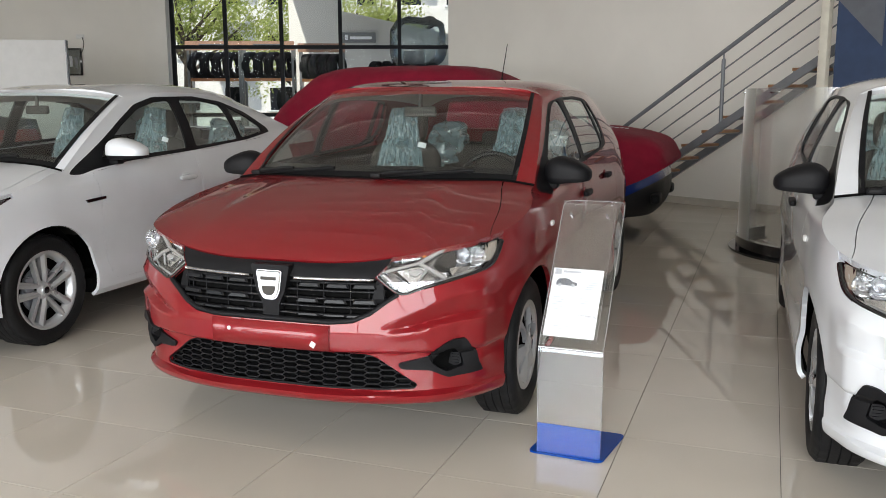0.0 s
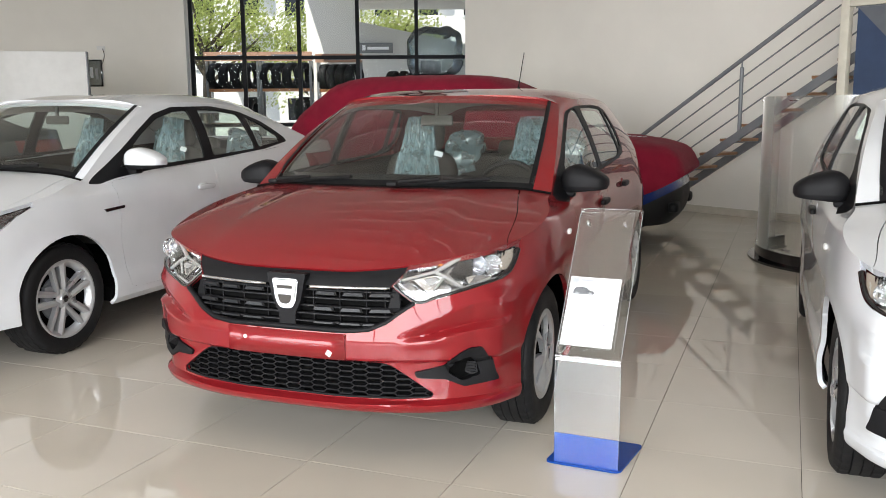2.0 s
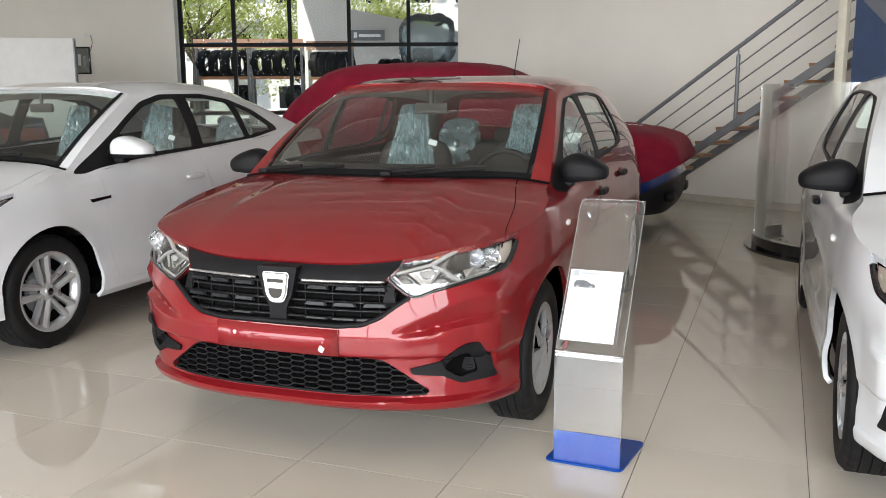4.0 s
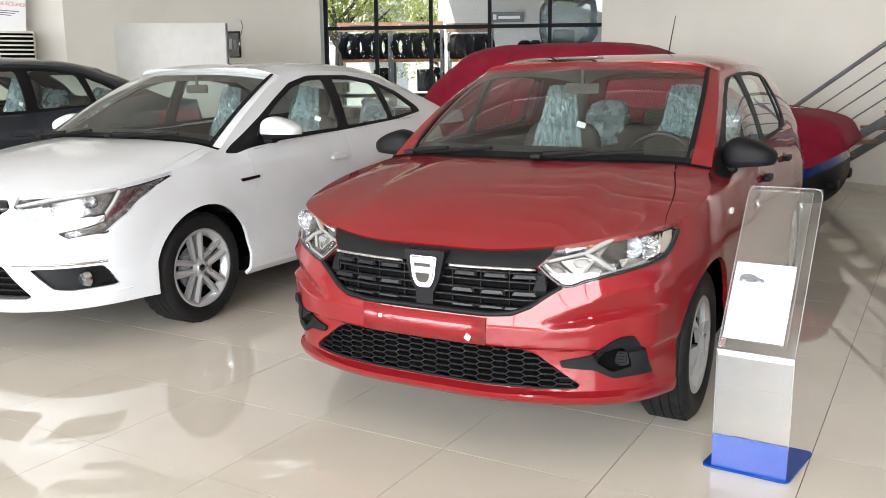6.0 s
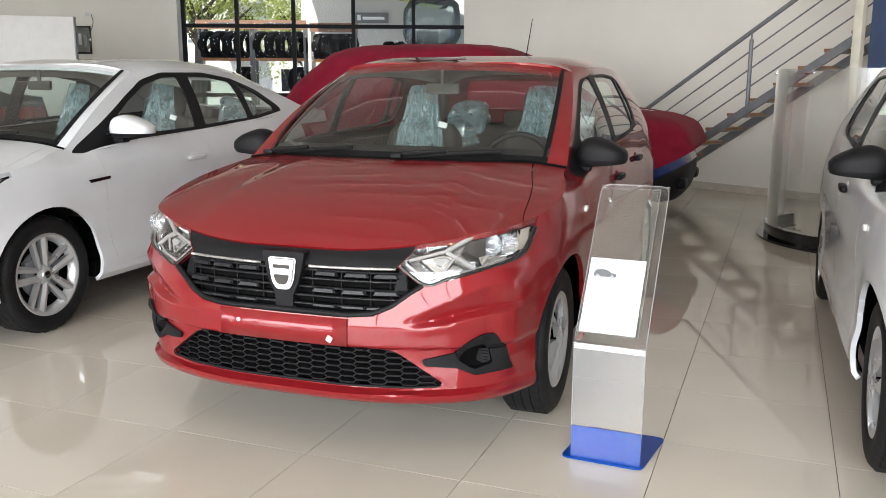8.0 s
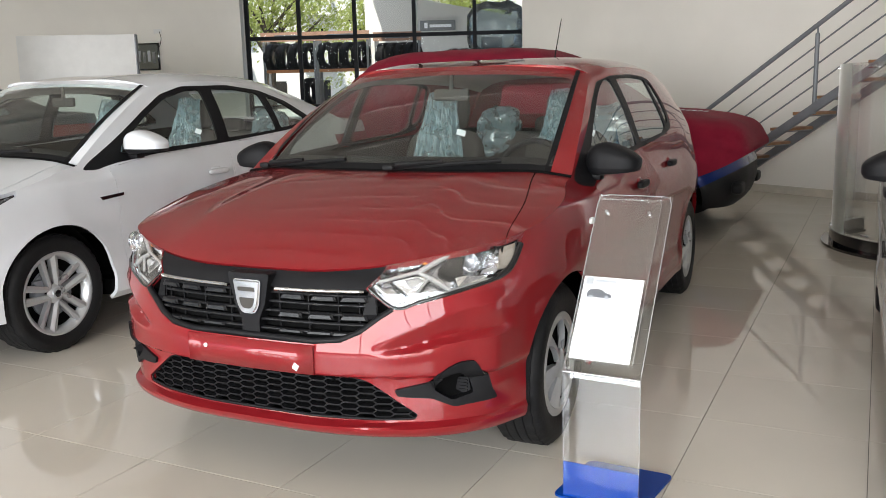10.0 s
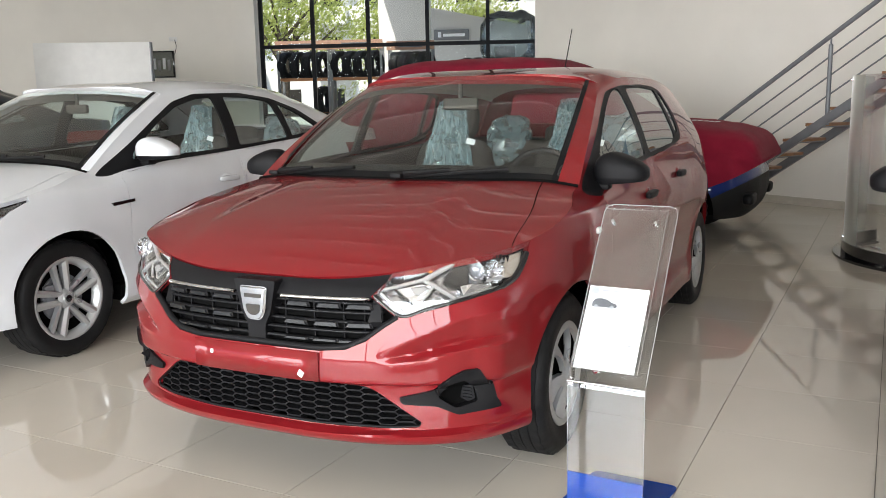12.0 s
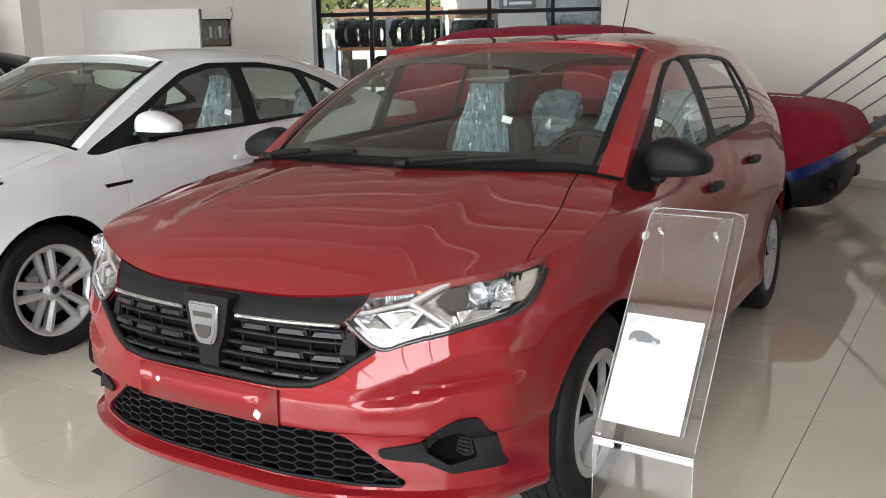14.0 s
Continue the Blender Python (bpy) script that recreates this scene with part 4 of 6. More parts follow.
def finish(car, bm, g, sk, P, colour, S, films):
    """Side glass, doors, mirrors, wheels, tail, bonnet, screen, underside and cabin: what all the cars share."""
    for s, keep in ((1, right_side), (-1, left_side)):
        upper = lambda f, keep=keep: keep(f) and f.calc_center_median().z > 0.9
        for nm in ("front_side_window", "rear_side_window", "quarter_window"):
            p = carve(bm, rounded(S[nm], 0.03, 4), "yz", upper)
            part(nm, pushed(p, -0.006), "glass", car).visible_shadow = False
        p = carve(bm, rounded(S["surround"], 0.03, 4), "yz", upper)
        part("window_surround", rim(pushed(p, -0.001), 0.015), "black", car, "matt black window surround")
        for nm, (hy, hz) in zip(("front_door", "rear_door"), S["handles"]):
            door = panel(bm, rounded(S[nm], 0.05, 4), "yz", keep, nm, colour, car)
            x = sk.side(hy, hz)
            bm2 = bmesh.new()
            blob(bm2, (s * (x + 0.016), hy, hz), (0.017, 0.095, 0.018), 0.6)
            part("door_handle", bm2, colour if S["handle_mat"] == "body" else S["handle_mat"], door)
            bm2 = bmesh.new()
            blob(bm2, (s * (x - 0.009), hy - 0.005, hz), (0.012, 0.055, 0.032), 0.8)
            part("handle_cup", bm2, colour, door)
        c, size = S["mirror"]
        door_mirror(car, s, c, size, colour if S["mirror_mat"] == "body" else S["mirror_mat"])
        for y in (P["axle"], P["axle"] + P["wheelbase"]):
            bm2 = bmesh.new()
            arc = [(y + (P["arch"] + 0.012) * math.cos(t), P["hub"] + (P["arch"] + 0.012) * math.sin(t)) for t in np.linspace(-0.15, math.pi + 0.15, 26)]
            vs = [[bm2.verts.new((s * x, py, pz)) for x in (0.50, S["track"] + 0.02)] for py, pz in arc]
            for a, b in zip(vs, vs[1:]):
                bm2.faces.new((a[0], a[1], b[1], b[0]))
            part("arch_liner", bm2, "dark", car)
            wheel(car, s * (S["track"] + (S["rear_out"] if y > 1 else 0)), y, *S["wheel"], s)
        tl = rounded(S["tail_light"], 0.03, 3)
        panel(bm, tl if s > 0 else mirrored(tl), "xz", lambda f: f.calc_center_median().y > P["wheelbase"] + 0.1, "tail_light", "tail", car)
    p = carve(bm, rounded(S["rear_window"], 0.05, 4), "xz", lambda f: f.calc_center_median().y > P["wheelbase"] - 0.35 and f.normal.y > 0.1 and f.calc_center_median().z > 1.08)
    part("rear_window", pushed(p, -0.004), "glass", car).visible_shadow = False
    rim(bm, 0.02)
    part("body", bm, colour, car, angle=24)
    seam = P["seam"]                                           # the joint between bonnet and wing
    part("bonnet", rim(shrink(skin([g["bonnet"][:seam + 1]]), 0.003), 0.022), colour, car, angle=26)
    for s in (1, -1):
        part("wing_top", rim(shrink(skin([g["bonnet"][seam:] * np.array([s, 1, 1])], both=False), 0.002), 0.022), colour, car, angle=26)
    # near-black strip added below the joint, painting the shade of the gap
    part("bonnet_bed", pushed(skin([g["bonnet"][seam - 4:seam + 5, 1:-1]]), -0.030), "dark", car)
    part("windscreen", skin([finer(g["glass"][:, 1:17])]), "glass", car).visible_shadow = False
    scr = skin([g["glass"][:, :3], np.stack([g["glass"][12] * 0.45 + g["glass"][13] * 0.55, g["glass"][13]])])
    part("screen_border", pushed(scr, -0.006), "black", car)
    bm2 = bmesh.new()
    outline_bar(bm2, [tuple(p) for p in g["screen"][::-1, 0]] + [(-p[0], p[1], p[2]) for p in g["screen"][1:, 0]], 0.010, 6, closed=False)
    part("cowl", bm2, "dark", car)
    sc = lambda a, r: Vector(g["screen"][a, r]) + Vector((0, -0.016, 0.014))
    mx = lambda v: Vector((-v.x, v.y, v.z))
    wiper(car, sc(1, 0), sc(9, 1), 0)
    wiper(car, mx(sc(12, 0)), mx(sc(3, 1)), 0)
    bm2 = bmesh.new()
    L = P["wheelbase"]
    box(bm2, 0, L / 2, 0.27, 1.02, L + 1.1, 0.12)
    box(bm2, 0, L / 2, 0.26, 1.6, L - 0.82, 0.09)
    part("underbody", bm2, "dark", car, smooth=False)
    part("pillar_lining", pushed(skin([g["pillar"], g["side"][:, 15:]]), -0.022), "lining", car)
    part("roof_lining", pushed(skin([g["roof"]]), -0.03), "lining", car)
    cabin(car, P, *S["cabin"], films)


SANDERO_SIDE = {
    "front_side_window": [(0.60, 1.022), (0.61, 1.080), (0.76, 1.176), (0.93, 1.268), (1.06, 1.328), (1.16, 1.362), (1.225, 1.366), (1.205, 1.045)],
    "rear_side_window": [(1.315, 1.368), (1.65, 1.374), (1.95, 1.360), (2.00, 1.10), (1.90, 1.070), (1.29, 1.048)],
    "quarter_window": [(1.995, 1.352), (2.075, 1.335), (2.135, 1.23), (2.135, 1.155), (2.10, 1.118), (2.04, 1.106)],
    "surround": [(0.29, 0.945), (0.35, 1.0), (0.48, 1.066), (0.66, 1.160), (0.87, 1.270), (1.05, 1.350), (1.25, 1.379), (1.65, 1.388), (1.95, 1.376), (2.09, 1.352),
                 (2.178, 1.23), (2.18, 1.13), (2.12, 1.08), (1.9, 1.055), (1.2, 1.025), (0.75, 0.998), (0.56, 0.955), (0.40, 0.925)],
    "front_door": [(0.40, 0.985), (0.40, 0.62), (0.46, 0.32), (0.52, 0.275), (1.26, 0.275), (1.265, 1.033), (0.8, 1.008)],
    "rear_door": [(1.275, 0.275), (2.195, 0.275), (2.195, 1.088), (1.8, 1.07), (1.28, 1.034)],
    "handles": ((1.075, 0.868), (1.83, 0.905)), "handle_mat": "black",
    "mirror": ((0.895, 0.515, 1.018), (0.113, 0.085, 0.078)), "mirror_mat": "black",
    "track": 0.742, "rear_out": 0.045, "wheel": (0.308, 0.185, 0.192, "cover"),
    "rear_window": [(-0.60, 1.14), (0.60, 1.14), (0.53, 1.36), (-0.53, 1.36)],
    "tail_light": [(0.62, 0.84), (0.9, 0.84), (0.9, 1.04), (0.62, 1.04)],
    "cabin": (0.70, 0.62, 1.20, 2.05),
}


def sandero(name, label, colour, m, films=(1, 2)):
    """A compact hatchback: skin cut into panels, lamps, grilles, glass, wheels, cabin."""
    P = SANDERO
    car = thing(name, label, "car", m, "cars on show")
    g = car_shell(P)
    sk = Skin(g["flank"])
    bm = skin([g["flank"], g["side"], g["roof"], g["tail"], g["deck"], g["pillar"], g["glass"][:, 16:]])
    for y in (P["axle"], P["axle"] + P["wheelbase"]):                              # wheel openings
        for keep in (right_side, left_side):
            carve(bm, circle(y, P["hub"] + 0.005, P["arch"], 44), "yz", lambda f, keep=keep: keep(f) or f.calc_center_median().z < 0.4).free()
    liner = skin([g["flank"]])
    for y in (P["axle"], P["axle"] + P["wheelbase"]):
        carve(liner, circle(y, P["hub"], P["arch"] + 0.02, 32), "yz", lambda f: True).free()
    carve(liner, [(-0.42, 0.20), (0.42, 0.20), (0.62, 0.50), (0.9, 0.6), (0.9, 0.9), (-0.9, 0.9), (-0.9, 0.6), (-0.62, 0.5)], "xz", lambda f: f.calc_center_median().y < -0.2).free()
    part("inner_liner", pushed(liner, -0.03), "dark", car)

    # upper grille with its band, bars and pads
    half = [(0.476, 0.84), (0.4505, 0.762), (0.413, 0.7185), (0.505, 0.651), (0.455, 0.618), (0.405, 0.578), (0.34, 0.549), (0.25, 0.540)]
    grille = carve(bm, half + mirrored(half)[::-1], "xz", front_face)
    band = carve(grille, [(-0.6, 0.712), (0.6, 0.712), (0.6, 0.85), (-0.6, 0.85)], "xz", lambda f: True)
    G = part("grille", rim(pushed(grille, -0.055), -0.05), "dark", car, "black grille with rows of raised dashes")
    part("grille_band", rim(shrink(pushed(band, -0.004), 0.003), 0.03), "black", G)
    bm2 = bmesh.new()
    edge = rounded(half[2:] + mirrored(half[2:])[::-1], 0.02, 4)
    low = [p for p in edge if p[1] < 0.66]
    low.sort(key=lambda p: p[0])
    outline_bar(bm2, [(x, sk.front(x, z) + 0.012, z + 0.006) for x, z in low], 0.012, 8, closed=False)
    part("grille_frame", bm2, "black", G)
    for z, w in ((0.690, 0.425), (0.660, 0.44), (0.630, 0.45), (0.600, 0.42), (0.571, 0.38)):
        bm2 = bmesh.new()
        front_bar(bm2, sk, -w, w, z, dz=0.007, dy=0.03, back=0.020, n=28)
        part("slat", bm2, "satin", G)
    for z, row in ((0.682, (0.155, 0.268, 0.372)), (0.624, (0.150, 0.262, 0.375)), (0.572, (0.155, 0.262, 0.352))):
        for x in row:
            for s in (1, -1):
                bm2 = bmesh.new()
                front_pad(bm2, sk, s * x, z, 0.094, 0.019 if z > 0.6 else 0.011, 0.015, 0.007, 0.3)
                bmesh.ops.recalc_face_normals(bm2, faces=bm2.faces)
                part("pad", bm2, "satin", G, smooth=False)
    for x in (-0.385, -0.315, -0.21, -0.10, 0.10, 0.21, 0.315, 0.385):
        boxed("grille_rib", "black", G, (x, sk.front(x, 0.63) + 0.036, 0.635), (0.004, 0.01, 0.15))
    for s in (1, -1):
        bm2 = bmesh.new()
        front_bar(bm2, sk, s * 0.095, s * 0.412, 0.706, 0.710, dz=0.010, dy=0.02, back=-0.006)
        part("chrome_strip", bm2, "chrome", G, "bright chrome strip")
        bm2 = bmesh.new()
        front_pad(bm2, sk, s * 0.425, 0.662, 0.05, 0.085, 0.022, 0.006, 0.1)
        bmesh.ops.recalc_face_normals(bm2, faces=bm2.faces)
        part("grille_cheek", bm2, "black", G, smooth=False)
    # shield badge, a plain shape
    yb = sk.front(0, 0.69) - 0.014
    shield = rounded([(-0.056, 0.735), (0.056, 0.735), (0.044, 0.650), (0.026, 0.620), (-0.026, 0.620), (-0.044, 0.650)], 0.014, 4)
    bm2 = bmesh.new()
    back = rounded([(-0.084, 0.754), (0.084, 0.754), (0.060, 0.65), (0.036, 0.602), (0.034, 0.546), (-0.034, 0.546), (-0.036, 0.602), (-0.060, 0.65)], 0.01, 3)
    prism(bm2, back, yb + 0.006, yb + 0.07)
    B = part("badge", bm2, "black", G, smooth=False)
    bm2 = bmesh.new()
    prism(bm2, shield, yb - 0.008, yb + 0.02)
    bmesh.ops.bevel(bm2, geom=[e for e in bm2.edges if all(v.co.y < yb for v in e.verts)], offset=0.006, segments=3, affect="EDGES")
    part("badge_shield", bm2, "chrome", B, "plain chrome shield")
    bm2 = bmesh.new()
    prism(bm2, rounded([(-0.03, 0.674), (0.03, 0.674), (0.024, 0.648), (0.012, 0.638), (-0.012, 0.638), (-0.024, 0.648)], 0.006, 3), yb - 0.0095, yb)
    box(bm2, 0, yb - 0.0085, 0.703, 0.066, 0.002, 0.013)
    part("badge_inlay", bm2, "trim_grey", B, smooth=False)

    # lower grille: a honeycomb in an open mouth
    half = [(0.37, 0.424), (0.41, 0.412), (0.560, 0.305), (0.552, 0.288), (0.45, 0.284), (0.22, 0.282)]
    mouth = rounded(half + mirrored(half)[::-1], 0.02, 3)
    bm2 = carve(bm, mouth, "xz", front_face)
    L = part("lower_grille", rim(pushed(bm2, -0.07), -0.064), "dark", car, "black honeycomb lower grille")
    bm2 = bmesh.new()
    w, h = 0.056, 0.0185
    for i in range(-12, 13):
        for j in range(-1, 9):
            cx, cz = i * w * 1.0, 0.258 + j * h * 1.18 + (i % 2) * h * 0.59
            ring = [(cx - w * 0.62, cz), (cx - w * 0.38, cz + h * 0.56), (cx + w * 0.38, cz + h * 0.56), (cx + w * 0.62, cz)]
            for a, b in zip(ring, ring[1:]):
                mid = ((a[0] + b[0]) / 2, (a[1] + b[1]) / 2)
                if inside(mid, mouth):
                    front_bar(bm2, sk, a[0], b[0], a[1], b[1], dz=0.0055, dy=0.03, back=0.014, n=1)
    part("honeycomb", bm2, "black", L, smooth=False)
    bm2 = bmesh.new()
    outline_bar(bm2, [(x, sk.front(x, z) + 0.010, z) for x, z in mouth], 0.006, 6)
    part("mouth_trim", bm2, "black", L)

    # fog lamp recesses, headlamps
    fog = rounded([(0.490, 0.388), (0.592, 0.412), (0.655, 0.464), (0.685, 0.480), (0.722, 0.480), (0.745, 0.43), (0.764, 0.338), (0.66, 0.326), (0.600, 0.358), (0.50, 0.366)], 0.008, 3)
    pocket = rounded([(0.602, 0.388), (0.638, 0.440), (0.69, 0.448), (0.71, 0.366), (0.652, 0.348)], 0.012, 3)
    lamp = [(0.414, 0.7185), (0.508, 0.652), (0.58, 0.672), (0.666, 0.695), (0.768, 0.724), (0.788, 0.742), (0.801, 0.79), (0.809, 0.89), (0.70, 0.88), (0.52, 0.86), (0.477, 0.85), (0.4515, 0.7625)]
    lamp = rounded(lamp, 0.012, 3)
    for s in (1, -1):
        turn = (lambda p: p) if s > 0 else mirrored
        F = carve(bm, turn(fog), "xz", front_face)
        hole = carve(F, turn(pocket), "xz", lambda f: True)
        F = part("fog_recess", rim(pushed(F, 0.010), 0.035), "black", car, "black plastic fog lamp surround")
        part("recess_pocket", rim(pushed(hole, -0.035), -0.045), "black", F)
        bm2 = bmesh.new()
        y = sk.front(0.675, 0.392)
        prism(bm2, rounded([(s * 0.652, 0.372), (s * 0.662, 0.415), (s * 0.698, 0.418), (s * 0.706, 0.375), (s * 0.68, 0.362)], 0.006, 2), y + 0.012, y + 0.05)
        for k in range(4):
            box(bm2, s * 0.680, y + 0.010, 0.374 + k * 0.011, 0.032, 0.006, 0.005)
        part("blank_plug", bm2, "black", F, smooth=False)
        lens = carve(bm, turn(lamp), "xz", lambda f: f.normal.y < 0.35 and f.calc_center_median().y < 0.1)
        rest = lens.copy()
        HL = part("headlight", rim(pushed(lens, -0.001), 0.012), "lens", car, "clear angular headlight with chrome reflectors")
        part("lamp_housing", rim(pushed(rest, -0.055), -0.053), "reflector", HL)

        def at(x, z, d):
            return Vector((s * x, sk.front(x, z) + d, z))
        def facet(name, pts, d, mat, thick=0.006, label=""):
            """A flat-faced piece inside the lamp, with a bevelled rim."""
            b = bmesh.new()
            cx, cz = sum(p[0] for p in pts) / len(pts), sum(p[1] for p in pts) / len(pts)
            lo = [b.verts.new(at(x, z, d + thick)) for x, z in pts]
            hi = [b.verts.new(at(cx + (x - cx) * 0.92, cz + (z - cz) * 0.88, d)) for x, z in pts]
            b.faces.new(hi)
            for k in range(len(pts)):
                q = (k + 1) % len(pts)
                b.faces.new((lo[k], lo[q], hi[q], hi[k]))
            bmesh.ops.recalc_face_normals(b, faces=b.faces)
            return part(name, b, mat, HL, label, smooth=False)

        # turn signal: a fluted cell with an amber bulb
        facet("turn_cell", [(0.462, 0.766), (0.500, 0.772), (0.572, 0.792), (0.586, 0.806), (0.50, 0.800), (0.476, 0.788)], 0.040, "trim_grey")
        for x in np.linspace(0.490, 0.548, 10):
            boxed("lamp_flute", "bowl", HL, tuple(at(x, 0.757 + (x - 0.44) * 0.26, 0.030)), (0.0035, 0.012, 0.017))
        bm2 = bmesh.new()
        blob(bm2, at(0.562, 0.789, 0.030), (0.011, 0.012, 0.009), 1.0, 12, 8)
        part("indicator_bulb", bm2, "amber", HL)
        # Y-shaped light guide along the inner corner
        bm2 = bmesh.new()
        for a, b, r in (((0.432, 0.724), (0.506, 0.664), 0.006), ((0.506, 0.664), (0.60, 0.688), 0.005), ((0.60, 0.690), (0.76, 0.731), 0.004), ((0.440, 0.734), (0.556, 0.764), 0.006),
                        ((0.556, 0.764), (0.632, 0.812), 0.009), ((0.556, 0.760), (0.598, 0.742), 0.008), ((0.598, 0.742), (0.652, 0.706), 0.008), ((0.590, 0.750), (0.560, 0.700), 0.005)):
            tube(bm2, at(*a, 0.020), at(*b, 0.020), r, seg=8)
        part("light_guide", bm2, "guide", HL, "pale Y-shaped light guide")
        # box reflector between the arms
        facet("box_reflector", [(0.470, 0.734), (0.545, 0.752), (0.585, 0.742), (0.556, 0.690), (0.518, 0.682)], 0.036, "bowl", 0.012)
        facet("box_shade", [(0.470, 0.730), (0.478, 0.732), (0.534, 0.690), (0.526, 0.686)], 0.028, "gloss_black", 0.004)
        facet("box_step", [(0.516, 0.738), (0.556, 0.744), (0.572, 0.734), (0.548, 0.716), (0.530, 0.722)], 0.026, "guide", 0.010)
        # main beam: a black mask, the projector and its stepped reflector
        facet("lamp_mask", [(0.600, 0.764), (0.634, 0.806), (0.668, 0.808), (0.676, 0.742), (0.650, 0.738)], 0.030, "gloss_black", 0.008)
        for cx, cz, r, d in ((0.690, 0.784, 0.040, 0.046), (0.738, 0.778, 0.036, 0.060)):
            bm2 = bmesh.new()
            spin_profile(bm2, [(r * 1.05, -0.022), (r * 0.98, -0.010), (r * 0.90, -0.006), (r * 0.84, 0.006), (r * 0.66, 0.010), (r * 0.55, 0.020), (r * 0.2, 0.026), (0.001, 0.026)], 28, "Y")
            bmesh.ops.translate(bm2, vec=at(cx, cz, d - 0.020), verts=bm2.verts)
            part("reflector_bowl", bm2, "bowl", HL)
        bm2 = bmesh.new()
        blob(bm2, at(0.690, 0.786, 0.036), (0.026, 0.020, 0.026), 1.0, 20, 14)
        part("projector", bm2, "projector", HL, "round glassy projector lens")
        for k in range(5):
            a = -0.9 + 0.42 * k
            c = (0.742 + 0.006 * k, 0.752 + 0.014 * k)
            facet("reflector_step", [(c[0] - 0.022, c[1] - 0.006), (c[0] + 0.014, c[1] - 0.003), (c[0] + 0.018, c[1] + 0.008), (c[0] - 0.018, c[1] + 0.006)], 0.024 + 0.004 * (k % 2), "bowl" if k % 2 else "guide", 0.008)
        facet("lower_mirror", [(0.655, 0.742), (0.690, 0.748), (0.742, 0.738), (0.735, 0.728), (0.668, 0.712)], 0.026, "bowl", 0.010)
        for k in range(5):                                     # toothed black shade over the outer reflector
            facet("shade_tooth", [(0.728 + 0.008 * k, 0.838 - 0.004 * k), (0.735 + 0.008 * k, 0.838 - 0.004 * k), (0.734 + 0.008 * k, 0.818 - 0.004 * k)], 0.014, "gloss_black", 0.004)
        facet("turn_lens", [(0.758, 0.820), (0.786, 0.826), (0.788, 0.786), (0.776, 0.752), (0.758, 0.752)], 0.018, "turn", 0.010, "pale beige outer lens")
        bm2 = bmesh.new()
        inner = [(0.420, 0.7185), (0.508, 0.658), (0.58, 0.678), (0.666, 0.701), (0.760, 0.728), (0.784, 0.749), (0.795, 0.79), (0.799, 0.822)]
        outline_bar(bm2, [at(x, z, 0.006) for x, z in smooth_line(inner, 40)], 0.0075, 6, closed=False)
        outline_bar(bm2, [at(x, z, 0.016) for x, z in smooth_line(inner[4:], 18)], 0.012, 8, closed=False)
        part("lamp_bezel", bm2, "gloss_black", HL)

    # number plate panel in body colour
    bm2 = bmesh.new()
    front_bar(bm2, sk, -0.252, 0.252, 0.488, dz=0.096, dy=0.03, back=-0.007, n=8)
    plate = part("plate_panel", bm2, colour, car, "blank painted number plate panel")
    for x, sh, mt in ((-0.172, 0, "white_plastic"), (0.188, 1, "paper")):
        bm2 = bmesh.new()
        y = sk.front(x, 0.488) - 0.0085
        pts = circle(x, 0.500, 0.0075, 14) if not sh else [(x - 0.013, 0.459), (x + 0.004, 0.448), (x + 0.014, 0.466), (x - 0.003, 0.477)]
        prism(bm2, pts, y - 0.002, y + 0.004)
        part("sticker", bm2, mt, plate, smooth=False)
    bm2 = bmesh.new()
    tube(bm2, (0.09, 2.23, 1.48), (0.09, 2.27, 1.51), 0.016, 0.008)
    tube(bm2, (0.09, 2.26, 1.505), (0.10, 2.37, 1.75), 0.0035, 0.0025, 6)
    part("aerial", bm2, "black", car)
    for s in (1, -1):
        bm2 = bmesh.new()
        blob(bm2, (s * (sk.side(0.22, 0.815) + 0.003), 0.22, 0.815), (0.008, 0.026, 0.013), 0.7)
        part("side_repeater", bm2, "white_plastic", car, "small clear side indicator")
    finish(car, bm, g, sk, P, colour, SANDERO_SIDE, films)
    return car


red_car = sandero("hatchback_car", "dark red compact hatchback with a black grille", "red", pose(0.018, 0, 0, 0, 0, 1.7))
white_car = sandero("hatchback_car", "white compact hatchback with black door mirrors", "white", pose(2.840, -0.06, 0, 0, 0, 0.9))


